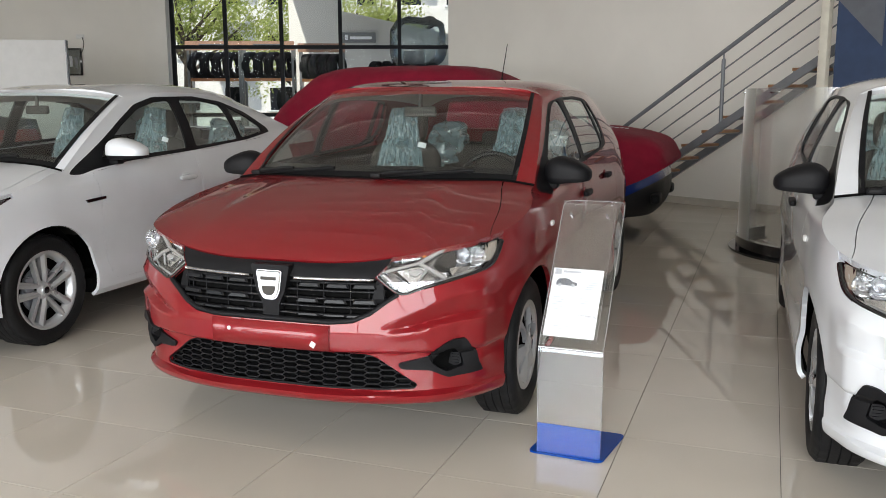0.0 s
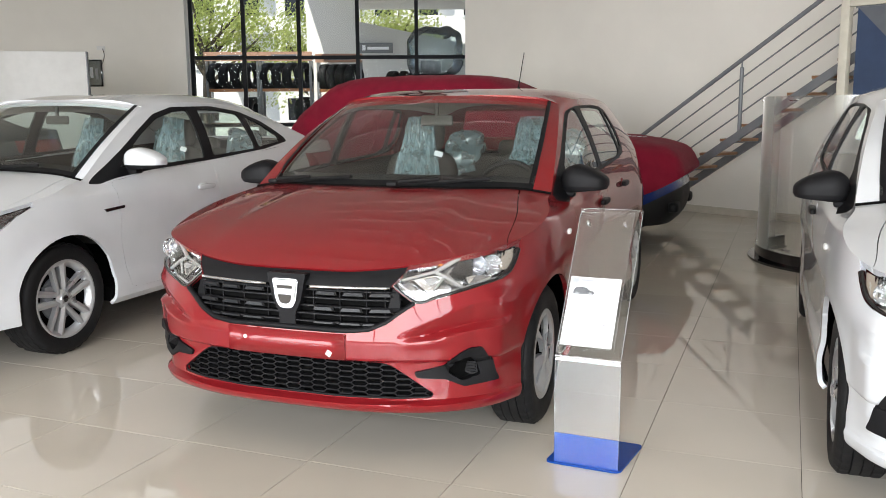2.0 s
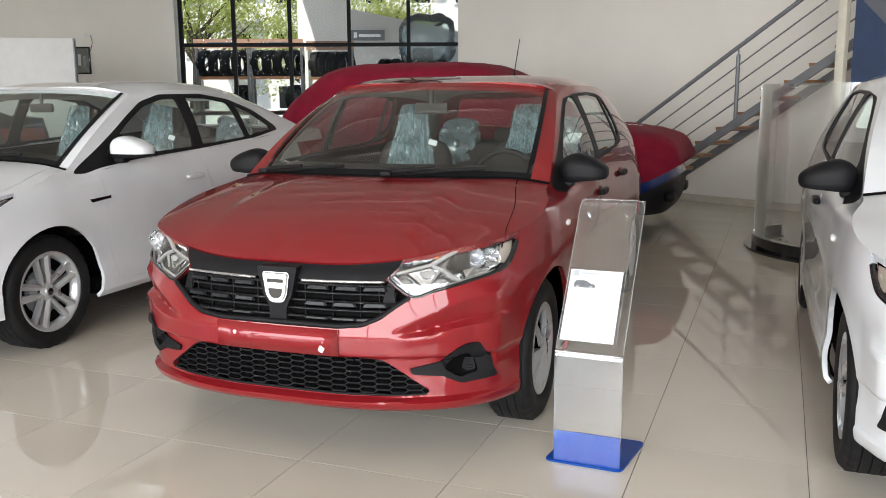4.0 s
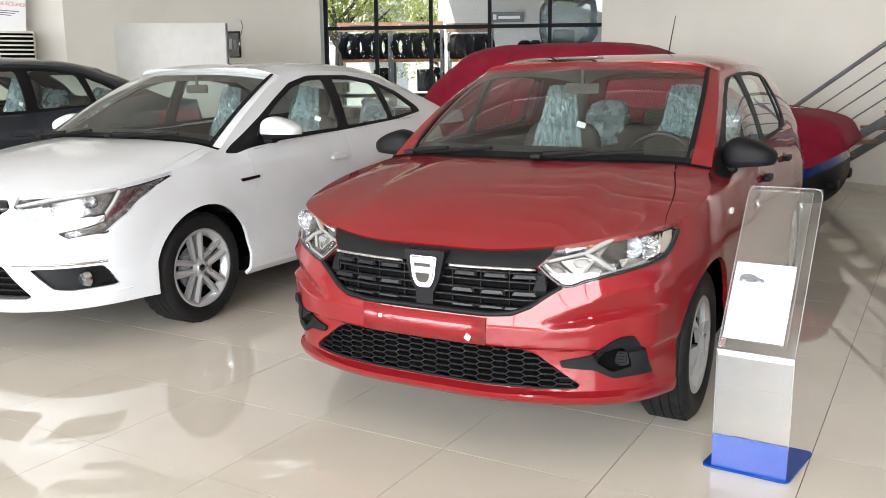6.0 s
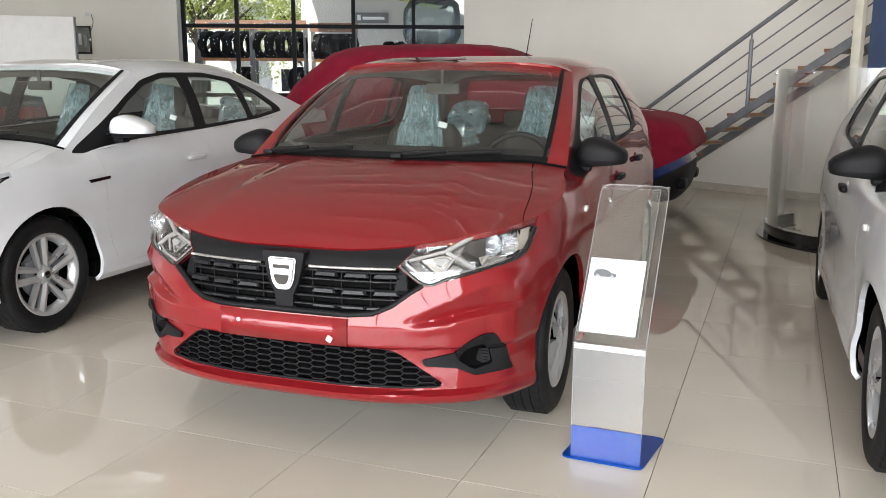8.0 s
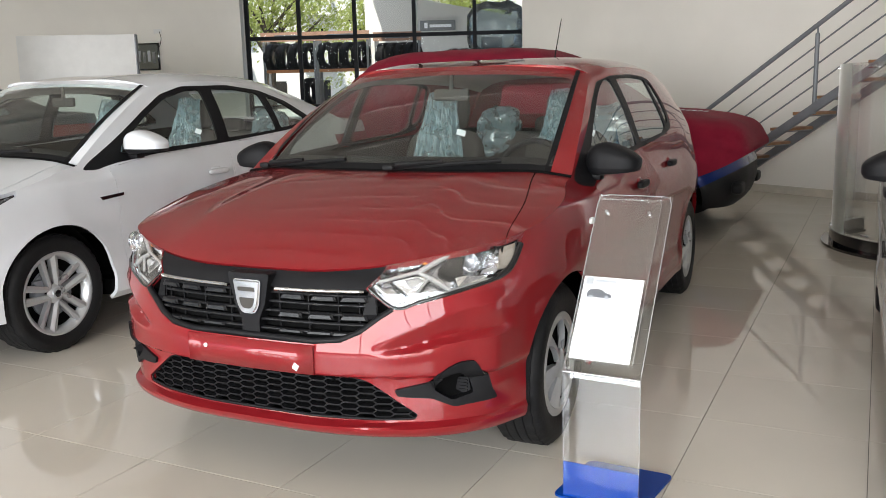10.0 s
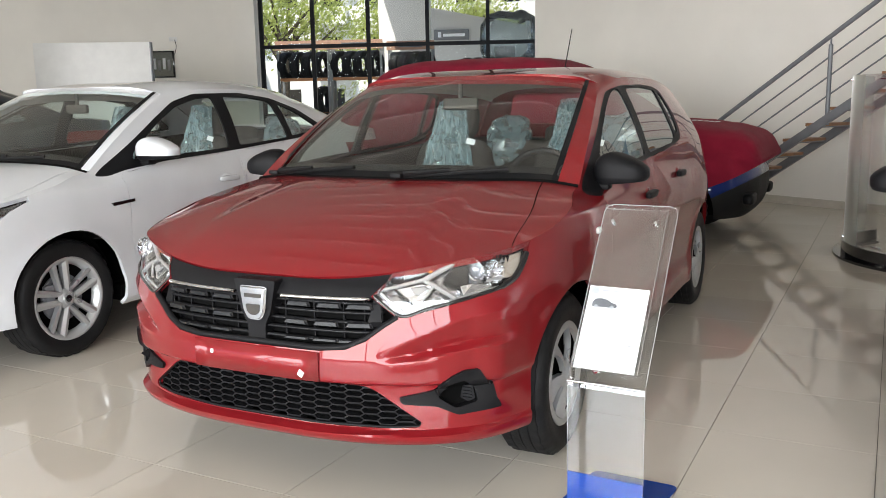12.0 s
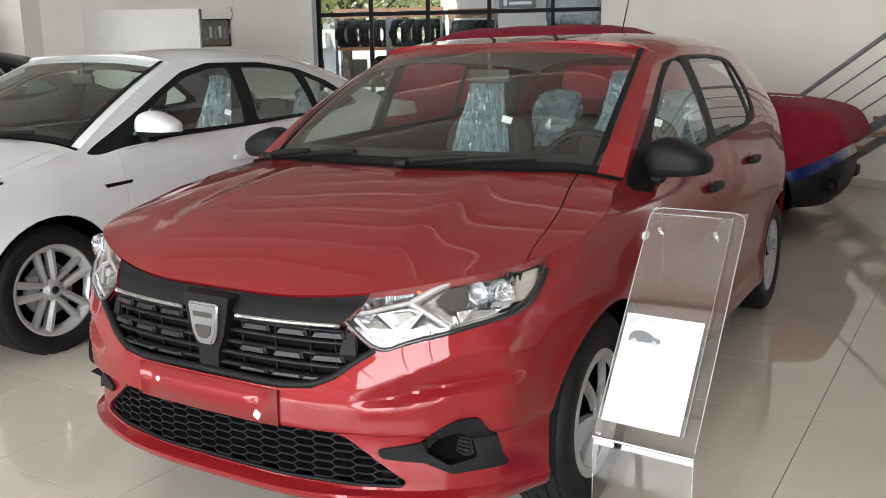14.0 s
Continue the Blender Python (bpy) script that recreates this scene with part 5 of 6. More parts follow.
MEGANE = {
    "outline": [(0, -0.975, 0.21, 0.80), (0.25, -0.965, 0.21, 0.80), (0.46, -0.92, 0.22, 0.805), (0.64, -0.825, 0.23, 0.815), (0.76, -0.69, 0.235, 0.828), (0.835, -0.51, 0.24, 0.845),
                (0.872, -0.28, 0.24, 0.878), (0.89, 0.0, 0.23, 0.925), (0.893, 0.24, 0.21, 0.968), (0.903, 1.0, 0.21, 1.005), (0.907, 1.6, 0.21, 1.03), (0.907, 2.2, 0.21, 1.055),
                (0.90, 2.71, 0.23, 1.08), (0.88, 3.1, 0.26, 1.095), (0.80, 3.5, 0.28, 1.09), (0.55, 3.66, 0.3, 1.09), (0, 3.70, 0.3, 1.09)],
    "knots": (6, 8, 13),
    "front": ([0.21, 0.245, 0.30, 0.40, 0.46, 0.55, 0.65, 0.75, 0.80, 0.88], [0.05, 0.012, 0.0, 0.004, 0.014, 0.016, 0.03, 0.055, 0.08, 0.12]),
    "side": ([0.21, 0.25, 0.34, 0.42, 0.60, 0.72, 0.80, 0.88, 0.95, 1.02, 1.1], [0.05, 0.015, 0.010, 0.022, 0.010, 0.0, 0.003, 0.018, 0.04, 0.07, 0.10]),
    "rear": ([0.2, 0.3, 0.5, 0.7, 0.9, 1.1], [0.06, 0.0, 0.0, 0.02, 0.03, 0.06]),
    "wheelbase": 2.711, "axle": 0.015, "hub": 0.318, "arch": 0.36, "flare": 0.010,
    "cowl": [(0, 0.12, 1.025), (0.35, 0.15, 1.022), (0.64, 0.21, 1.002)],
    "bonnet_spine": [(0, -0.72, 0.875), (0, -0.45, 0.940), (0, -0.1, 0.998)],
    "screen_top": [(0, 0.87, 1.445), (0.32, 0.89, 1.438), (0.52, 0.94, 1.418), (0.622, 1.03, 1.392)],
    "rail": [(0.648, 1.38, 1.425), (0.652, 1.78, 1.420), (0.640, 2.15, 1.392), (0.600, 2.45, 1.342)],
    "roof_spine": [(0, 1.25, 1.480), (0, 1.6, 1.490), (0, 2.08, 1.470)],
    "tail_top": [(0, 2.42, 1.432), (0.32, 2.43, 1.422), (0.51, 2.44, 1.385), (0.60, 2.45, 1.342)],
    "tail_low": [(0, 3.14, 1.125), (0.4, 3.12, 1.12), (0.68, 3.10, 1.105)],
    "bulge": (0.022, 0.022, 0.03), "glass_edge": (13.1, 13.3),
    "sculpt": lambda x, y, z: shoulder(y, z, 0.26, 0.88, 0.05) if -0.4 < y < 1.3 else 0.0,
    "power": lambda a, b: 0.016 * (1 / (1 + math.exp((a - 0.7) * 26))),
    "seam": 50,
}
MEGANE_SIDE = {
    "front_side_window": [(0.56, 1.018), (0.60, 1.068), (0.85, 1.215), (1.08, 1.322), (1.28, 1.368), (1.42, 1.375), (1.40, 1.042)],
    "rear_side_window": [(1.53, 1.378), (1.78, 1.372), (2.02, 1.340), (2.08, 1.078), (1.51, 1.05)],
    "quarter_window": [(2.10, 1.325), (2.28, 1.258), (2.47, 1.152), (2.46, 1.118), (2.13, 1.085)],
    "surround": [(0.27, 0.945), (0.34, 0.988), (0.50, 1.066), (0.64, 1.137), (0.85, 1.247), (1.06, 1.346), (1.27, 1.395), (1.72, 1.400), (2.06, 1.360), (2.32, 1.280), (2.56, 1.148), (2.58, 1.113), (2.2, 1.066), (1.5, 1.024), (0.8, 0.995), (0.5, 0.965), (0.36, 0.938)],
    "front_door": [(0.435, 0.945), (0.435, 0.60), (0.50, 0.30), (0.56, 0.285), (1.455, 0.285), (1.46, 1.018), (0.8, 0.992)],
    "rear_door": [(1.472, 0.285), (2.22, 0.285), (2.34, 0.50), (2.50, 0.75), (2.50, 1.08), (2.0, 1.046), (1.475, 1.018)],
    "handles": ((1.29, 0.850), (2.25, 0.878)), "handle_mat": "body",
    "mirror": ((0.945, 0.63, 1.062), (0.138, 0.09, 0.080)), "mirror_mat": "body",
    "track": 0.738, "rear_out": 0.020, "wheel": (0.318, 0.205, 0.218, "alloy"),
    "rear_window": [(-0.62, 1.135), (0.62, 1.135), (0.46, 1.365), (-0.46, 1.365)],
    "tail_light": [(0.45, 0.88), (0.9, 0.88), (0.9, 1.0), (0.45, 1.0)],
    "cabin": (0.70, 0.66, 1.30, 2.15),
}


def sedan(name, label, colour, m, films=(True, True)):
    """A four-door saloon."""
    P = MEGANE
    car = thing(name, label, "car", m, "cars on show")
    g = car_shell(P)
    sk = Skin(g["flank"])
    bm = skin([g["flank"], g["side"], g["roof"], g["tail"], g["deck"], g["pillar"], g["glass"][:, 16:]])
    for y in (P["axle"], P["axle"] + P["wheelbase"]):
        for keep in (right_side, left_side):
            carve(bm, circle(y, P["hub"] + 0.005, P["arch"], 44), "yz", lambda f, keep=keep: keep(f) or f.calc_center_median().z < 0.4).free()
    liner = skin([g["flank"]])
    for y in (P["axle"], P["axle"] + P["wheelbase"]):
        carve(liner, circle(y, P["hub"], P["arch"] + 0.02, 32), "yz", lambda f: True).free()
    carve(liner, [(-0.6, 0.20), (0.6, 0.20), (0.95, 0.50), (0.95, 0.9), (-0.95, 0.9), (-0.95, 0.5)], "xz", lambda f: f.calc_center_median().y < -0.2).free()
    part("inner_liner", pushed(liner, -0.03), "dark", car)

    # upper grille with chrome bars
    half = [(0.40, 0.800), (0.43, 0.765), (0.44, 0.748), (0.395, 0.712), (0.355, 0.678), (0.295, 0.615), (0.22, 0.572), (0.10, 0.562)]
    mouth = rounded(half + mirrored(half)[::-1], 0.02, 3)
    G = part("grille", pushed(carve(bm, mouth, "xz", front_face), -0.06), "dark", car, "black grille with thin chrome bars")
    for z, w in ((0.765, 0.42), (0.735, 0.40), (0.70, 0.37), (0.667, 0.335), (0.634, 0.30), (0.602, 0.265)):
        bm2 = bmesh.new()
        top = z > 0.75
        front_bar(bm2, sk, -w, w, z, dz=0.034 if top else 0.010, dy=0.03, back=0.0 if top else 0.014, n=24)
        part("grille_bar", bm2, "black" if top else "trim_grey", G, smooth=False)
    bm2 = bmesh.new()
    for s in (1, -1):
        front_bar(bm2, sk, s * 0.06, s * 0.43, 0.742, 0.744, dz=0.010, dy=0.02, back=-0.004)
    part("chrome_strip", bm2, "chrome", G)
    bm2 = bmesh.new()
    low = sorted([p for p in mouth if p[1] < 0.735], key=lambda p: p[0])
    outline_bar(bm2, [(x, sk.front(x, z) + 0.004, z) for x, z in low], 0.008, 6, closed=False)
    part("chrome_edge", bm2, "chrome", G)
    # large diamond badge, a plain shape
    yb = sk.front(0, 0.69) - 0.012
    bm2 = bmesh.new()
    prism(bm2, rounded([(0, 0.805), (0.085, 0.795), (0.085, 0.74), (0.03, 0.60), (-0.03, 0.60), (-0.085, 0.74), (-0.085, 0.795)], 0.01, 3), yb + 0.02, yb + 0.08)
    B = part("badge", bm2, "gloss_black", G, smooth=False)
    bm2 = bmesh.new()
    o, i_ = [(0, 0.815), (0.078, 0.692), (0, 0.57), (-0.078, 0.692)], [(0, 0.758), (0.034, 0.692), (0, 0.626), (-0.034, 0.692)]
    for k in range(4):
        a, b, c, d = o[k], o[(k + 1) % 4], i_[(k + 1) % 4], i_[k]
        mid = [((p[0] + q[0]) / 2, (p[1] + q[1]) / 2) for p, q in ((a, d), (b, c))]
        va = [bm2.verts.new((p[0], yb + 0.024, p[1])) for p in (a, b, c, d)]
        vm = [bm2.verts.new((p[0], yb - 0.006, p[1])) for p in mid]
        bm2.faces.new((va[0], va[1], vm[1], vm[0]))
        bm2.faces.new((vm[0], vm[1], va[2], va[3]))
    bmesh.ops.remove_doubles(bm2, verts=bm2.verts, dist=1e-5)
    part("badge_diamond", bm2, "chrome", B, "plain chrome diamond", smooth=False)

    # lower grille, plate
    half = [(0.37, 0.468), (0.405, 0.458), (0.550, 0.312), (0.525, 0.295), (0.30, 0.286)]
    mouth = rounded(half + mirrored(half)[::-1], 0.02, 3)
    L = part("lower_grille", pushed(carve(bm, mouth, "xz", front_face), -0.07), "dark", car, "black slatted lower grille")
    for k, z in enumerate((0.310, 0.340, 0.370, 0.402, 0.434)):
        w = float(np.interp(z, [0.30, 0.46], [0.53, 0.395]))
        bm2 = bmesh.new()
        front_bar(bm2, sk, -w, w, z, dz=0.007, dy=0.035, back=0.015, n=20)
        part("slat", bm2, "black", L, smooth=False)
    bm2 = bmesh.new()
    box(bm2, 0, sk.front(0, 0.37) - 0.006, 0.358, 0.50, 0.014, 0.104, bevel=0.004)
    plate = part("number_plate", bm2, "plate", car, "dark grey number plate with black bars")
    for x in (-0.10, -0.02, 0.055, 0.12):
        boxed("plate_bar", "black", plate, (x, sk.front(0, 0.37) - 0.0145, 0.358), (0.05, 0.004, 0.05))

    # lamps
    fog = rounded([(0.535, 0.445), (0.775, 0.448), (0.815, 0.340), (0.70, 0.332), (0.640, 0.342)], 0.012, 3)
    lamp = rounded([(0.455, 0.752), (0.53, 0.700), (0.61, 0.676), (0.77, 0.700), (0.792, 0.708), (0.788, 0.668), (0.75, 0.648), (0.655, 0.624), (0.69, 0.596), (0.79, 0.612), (0.836, 0.70), (0.856, 0.79), (0.866, 0.90), (0.60, 0.90), (0.47, 0.86)], 0.008, 3)
    for s in (1, -1):
        turn = (lambda p: p) if s > 0 else mirrored
        F = part("fog_recess", rim(pushed(carve(bm, turn(fog), "xz", front_face), -0.03), -0.028), "black", car, "black fog lamp recess")
        bm2 = bmesh.new()
        spin_profile(bm2, [(0.001, 0.0), (0.03, 0.002), (0.036, 0.012), (0.042, 0.03)], 28, "Y")
        bmesh.ops.translate(bm2, vec=(s * 0.725, sk.front(0.725, 0.385) + 0.004, 0.385), verts=bm2.verts)
        part("fog_lamp", bm2, "reflector", F, "round clear fog lamp")
        bm2 = bmesh.new()
        front_bar(bm2, sk, s * 0.455, s * 0.785, 0.468, 0.466, dz=0.013, dy=0.02, back=-0.005)
        part("chrome_strip", bm2, "chrome", F)
        bm2 = bmesh.new()
        front_bar(bm2, sk, s * 0.66, s * 0.83, 0.298, 0.312, dz=0.008, dy=0.02, back=-0.004)
        part("chrome_sill", bm2, "white_plastic", F)
        lens = carve(bm, turn(lamp), "xz", lambda f: f.normal.y < 0.35 and f.calc_center_median().y < -0.20)
        rest = lens.copy()
        HL = part("headlight", rim(pushed(lens, -0.001), 0.012), "lens", car, "clear hook-shaped headlight with chrome reflectors")
        part("lamp_housing", rim(pushed(rest, -0.05), -0.048), "reflector", HL)

        def at(x, z, d):
            return Vector((s * x, sk.front(x, z) + d, z))
        for cx, cz, r in ((0.60, 0.735, 0.032), (0.745, 0.770, 0.036), (0.52, 0.728, 0.024)):
            bm2 = bmesh.new()
            spin_profile(bm2, [(r, -0.02), (r * 0.96, -0.005), (r * 0.8, 0.01), (r * 0.4, 0.02), (0.001, 0.021)], 28, "Y")
            bmesh.ops.translate(bm2, vec=at(cx, cz, 0.034), verts=bm2.verts)
            part("reflector_bowl", bm2, "reflector", HL)
            bm2 = bmesh.new()
            blob(bm2, at(cx, cz, 0.03), (r * 0.55, 0.014, r * 0.55), 1.0, 14, 10)
            part("projector", bm2, "lens", HL)
        bm2 = bmesh.new()
        pts = [(0.62, 0.622), (0.70, 0.640), (0.755, 0.652), (0.785, 0.70), (0.802, 0.76), (0.808, 0.815)]
        outline_bar(bm2, [at(x, z, 0.020) for x, z in smooth_line(pts, 24)], 0.011, 8, closed=False)
        outline_bar(bm2, [at(x, z, 0.022) for x, z in smooth_line([(0.445, 0.75), (0.60, 0.786), (0.74, 0.808), (0.80, 0.824)], 20)], 0.010, 8, closed=False)
        part("light_guide", bm2, "guide", HL, "pale hook-shaped light guide")
        bm2 = bmesh.new()
        outline_bar(bm2, [at(x, min(z, 0.86), 0.006) for x, z in lamp if z < 0.80 and x < 0.825], 0.005, 6, closed=False)
        part("lamp_bezel", bm2, "gloss_black", HL)
        bm2 = bmesh.new()
        pts = [(0.30, 0.798), (0.47, 0.806), (0.47, 0.790), (0.315, 0.780)]
        prism(bm2, pts, s * (sk.side(0.38, 0.79) - 0.012), s * (sk.side(0.38, 0.79) + 0.007), "yz")
        part("fender_vent", bm2, "gloss_black", car, "slim black fender vent", smooth=False)
    finish(car, bm, g, sk, P, colour, MEGANE_SIDE, films)
    return car


sedan("saloon_car", "white four-door saloon with silver alloy wheels", "white", pose(-2.815, 0.075, 0, 0, 0, 1.5))
sedan("saloon_car", "dark navy four-door saloon with silver alloy wheels", "navy", pose(-6.426, 0.080, 0, 0, 0, 1.5) @ Matrix.Scale(1.075, 4))


# ---- a car under a cloth cover, parked across ----
def covered_car(m):
    car = thing("covered_car", "blue crossover car under a wrinkled dark red cloth cover", "car", m)
    # along x from the tail to the nose: x, half width, top
    st = smooth_line([(-2.20, 0.66, 0.95), (-2.17, 0.74, 1.16), (-2.08, 0.80, 1.32), (-1.85, 0.84, 1.52), (-1.60, 0.86, 1.67), (-1.25, 0.87, 1.715), (-0.6, 0.88, 1.72), (0.0, 0.88, 1.70), (0.35, 0.885, 1.60),
                      (0.75, 0.89, 1.34), (1.10, 0.89, 1.12), (1.5, 0.88, 1.08), (1.85, 0.84, 1.03), (2.02, 0.78, 0.95), (2.10, 0.70, 0.80)], 110)
    hem = lambda x: 0.49 + 0.50 * max(0.0, x - 1.60) + 0.012 * math.sin(x * 9)
    bm = bmesh.new()
    grid = []
    for x, w, t in st:
        row = []
        for k in range(61):
            a = math.pi * k / 60
            c, s = math.cos(a), math.sin(a)
            taper = 1 - 0.26 * max(0, (s ** 0.55) - 0.35) * max(0, min(1, (t - 1.0) / 0.7))
            y = -w * taper * math.copysign(abs(c) ** 0.40, c)
            z = hem(x) + (t - hem(x)) * s ** 0.50
            pull = noise.noise((x * 2.2 + z * 1.5, y * 1.2, z * 4.0)) * 0.012 + (0.5 - abs(noise.noise((x * 5 + z * 7, y * 3, z * 2 - x * 2)))) * 0.065 * (1 - 0.65 * s) + (0.5 - abs(noise.noise((x * 11 - z * 9, y * 5, z * 3 + 4)))) * 0.010
            sag = 0.020 * math.sin(x * 26 + z * 16) * max(0, 1 - abs(z - 1.25) / 0.35) * (1 - s) * (1 if x < -1.2 else 0.35)
            row.append(bm.verts.new((x, y + math.copysign(pull + sag, y), z + pull * 0.6 * s)))
        grid.append(row)
    for a, b in zip(grid, grid[1:]):
        for k in range(60):
            bm.faces.new((a[k], b[k], b[k + 1], a[k + 1]))
    bm.faces.new(grid[0])
    bm.faces.new(grid[-1][::-1])
    bmesh.ops.recalc_face_normals(bm, faces=bm.faces)
    part("cloth_cover", bm, "cloth", car, "wrinkled dark red cloth cover", angle=70)
    # the body below the hem
    rows = [(0, 2.075, 0.25, 0.80), (0.35, 2.06, 0.25, 0.80), (0.60, 1.98, 0.25, 0.82), (0.78, 1.80, 0.25, 0.83), (0.86, 1.50, 0.27, 0.85), (0.885, 1.1, 0.28, 0.86), (0.88, 0.0, 0.26, 0.86), (0.88, -1.2, 0.28, 0.86),
            (0.85, -1.75, 0.28, 0.86), (0.70, -2.08, 0.3, 0.86), (0, -2.13, 0.3, 0.86)]
    q = smooth_line(rows, 81)
    g = np.zeros((81, 14, 3))
    fi = pchip([0.25, 0.32, 0.42, 0.5, 0.62, 0.72, 0.86], [0.14, 0.07, 0.03, 0.015, 0.02, 0.045, 0.07])
    for i in range(81):
        d = q[min(80, i + 1), :2] - q[max(0, i - 1), :2]
        n = np.array([-d[1], d[0]]) / (np.linalg.norm(d) + 1e-9)
        for j in range(14):
            z = q[i, 2] + (q[i, 3] - q[i, 2]) * j / 13
            g[i, j] = (q[i, 1] - abs(fi(z)) * np.sign(n[1] if abs(n[1]) > 1e-6 else 0) * abs(n[1]), q[i, 0] - fi(z) * abs(n[0]), z)
    bm = bmesh.new()
    for s in (1, -1):
        v = [[bm.verts.new((p[0], s * p[1], p[2])) for p in row] for row in g]
        for a, b in zip(v, v[1:]):
            for k in range(13):
                bm.faces.new((a[k], b[k], b[k + 1], a[k + 1]))
    bmesh.ops.remove_doubles(bm, verts=bm.verts, dist=0.0005)
    bmesh.ops.recalc_face_normals(bm, faces=bm.faces)
    for x in (-1.33, 1.34):
        for sgn in (1, -1):
            carve(bm, circle(x, 0.34, 0.39, 36), "xz", lambda f, sgn=sgn: f.calc_center_median().y * sgn > 0.5).free()
    low = carve(bm, [(-3, 0.1), (3, 0.1), (3, 1.09), (1.68, 0.43), (-3, 0.43)], "xz", lambda f: True)
    part("body", bm, "blue", car, "blue painted body")
    part("cladding", low, "dark_cloth", car, "black plastic bumper and sill cladding")
    bm = bmesh.new()
    box(bm, 0, 0, 0.34, 3.6, 1.1, 0.14)
    part("underbody", bm, "dark", car, smooth=False)
    for sgn in (1, -1):
        bm = bmesh.new()
        blob(bm, (2.0, sgn * 0.60, 0.72), (0.06, 0.10, 0.022), 0.6)
        part("headlight", bm, "guide", car, "slim pale headlight below the hem")
        bm = bmesh.new()
        blob(bm, (2.0, sgn * 0.55, 0.43), (0.05, 0.14, 0.05), 0.5)
        part("fog_recess", bm, "black", car)
        for x in (-1.33, 1.34):
            t = wheel(car, 0, 0, 0.335, 0.205, 0.205, "cover", sgn)
            t.matrix_basis = pose(x, sgn * 0.77, 0.333, 0, 0, 90 if sgn > 0 else -90)
    bm = bmesh.new()
    for k in range(5):
        box(bm, 1.46 + 0.05 * k, -0.30 + 0.01 * k, 1.098 - 0.004 * k, 0.035, 0.05, 0.004)
    part("cover_print", bm, "paper", car, "small pale print on the cloth", smooth=False)
    return car


covered_car(pose(-1.19, 5.42, 0))


# ---- acrylic price stand ----
def price_stand():
    st = thing("price_stand", "clear acrylic price stand on a blue base", "stand")
    st.matrix_world = pose(1.135, -0.455, 0, 0, 0, -2.0)
    w, fold, top, lean = 0.126, 0.435, 0.635, radians(34)
    bm = bmesh.new()
    prism(bm, rounded([(-0.16, -0.01), (0.135, -0.015), (0.165, 0.30), (-0.135, 0.30)], 0.03, 5), 0.001, 0.007, "xy")
    base = part("base_plate", bm, "stand_blue", st, "blue acrylic base plate", smooth=False)
    bm = bmesh.new()
    box(bm, 0, 0.0035, 0.066, 2 * w - 0.002, 0.004, 0.118)
    part("riser", bm, "stand_blue", st, "blue acrylic riser", smooth=False)
    bm = bmesh.new()
    prof = [(0.0, 0.008), (0.0, fold - 0.02), (0.006, fold)] + [(math.sin(lean) * d + 0.004, fold + math.cos(lean) * d) for d in (0.02, top)]
    a = [[bm.verts.new((s * w, y + dy, z)) for y, z in prof] for s, dy in ((-1, 0), (1, 0))]
    b = [[bm.verts.new((s * w, y + 0.005, z - (0.003 if z > fold else 0))) for y, z in prof] for s in (-1, 1)]
    for g in (a, b):
        for k in range(len(prof) - 1):
            bm.faces.new((g[0][k], g[1][k], g[1][k + 1], g[0][k + 1]))
    for s in (0, 1):
        for k in range(len(prof) - 1):
            bm.faces.new((a[s][k], a[s][k + 1], b[s][k + 1], b[s][k]))
    bm.faces.new((a[0][-1], a[1][-1], b[1][-1], b[0][-1]))
    bmesh.ops.recalc_face_normals(bm, faces=bm.faces)
    sheet = part("acrylic_sheet", bm, "acrylic", st, "bent clear acrylic sheet", smooth=False)
    sheet.visible_shadow = False
    F = pose(0, 0.004, fold, -math.degrees(lean))             # the leaning face: x across, z up it, -y towards the reader
    bm = bmesh.new()
    edge = [(-w, 0.01), (-w, top - 0.03), (-w + 0.008, top - 0.008), (-w + 0.03, top), (w - 0.03, top), (w - 0.008, top - 0.008), (w, top - 0.03), (w, 0.01)]
    outline_bar(bm, [F @ Vector((x, 0.0, z)) for x, z in edge], 0.0014, 6, closed=False)
    outline_bar(bm, [(-w, 0.002, 0.125), (-w, 0.002, fold), ], 0.0011, 6, closed=False)
    outline_bar(bm, [(w, 0.002, 0.125), (w, 0.002, fold)], 0.0011, 6, closed=False)
    part("polished_edge", bm, "edge", st, "bright polished edge")
    bm = bmesh.new()
    tube(bm, (-w, 0.001, fold - 0.002), (w, 0.001, fold - 0.002), 0.0045, seg=10)
    part("heat_bend", bm, "chrome", st, "bright bend in the acrylic")
    bm = bmesh.new()
    box(bm, -0.012, -0.009, 0.325, 0.216, 0.003, 0.58, F)
    pocket = part("pocket", bm, "acrylic", st, "clear acrylic pocket", smooth=False)
    pocket.visible_shadow = False
    bm = bmesh.new()
    outline_bar(bm, [F @ Vector((x, -0.010, z)) for x, z in ((-0.12, 0.612), (0.096, 0.612), (0.096, 0.04))], 0.0008, 6, closed=False)
    part("pocket_edge", bm, "edge", st)
    for x in (-0.085, 0.062):
        bm = bmesh.new()
        tube(bm, F @ Vector((x, -0.016, 0.565)), F @ Vector((x, 0.01, 0.565)), 0.006)
        part("screw", bm, "chrome", st, "chrome standoff screw")
    bm = bmesh.new()
    box(bm, -0.016, -0.005, 0.185, 0.200, 0.001, 0.286, F)
    sheet = part("price_sheet", bm, "paper", st, "white printed price sheet", smooth=False)

    def ink(x, z, w, h, mat="grey_ink", name="print_bar"):
        bm = bmesh.new()
        box(bm, x, -0.0061, z, w, 0.0008, h, F)
        part(name, bm, mat, sheet, smooth=False)
    ink(-0.096, 0.312, 0.026, 0.024, "grey_ink", "print_emblem")
    ink(-0.04, 0.314, 0.07, 0.008)
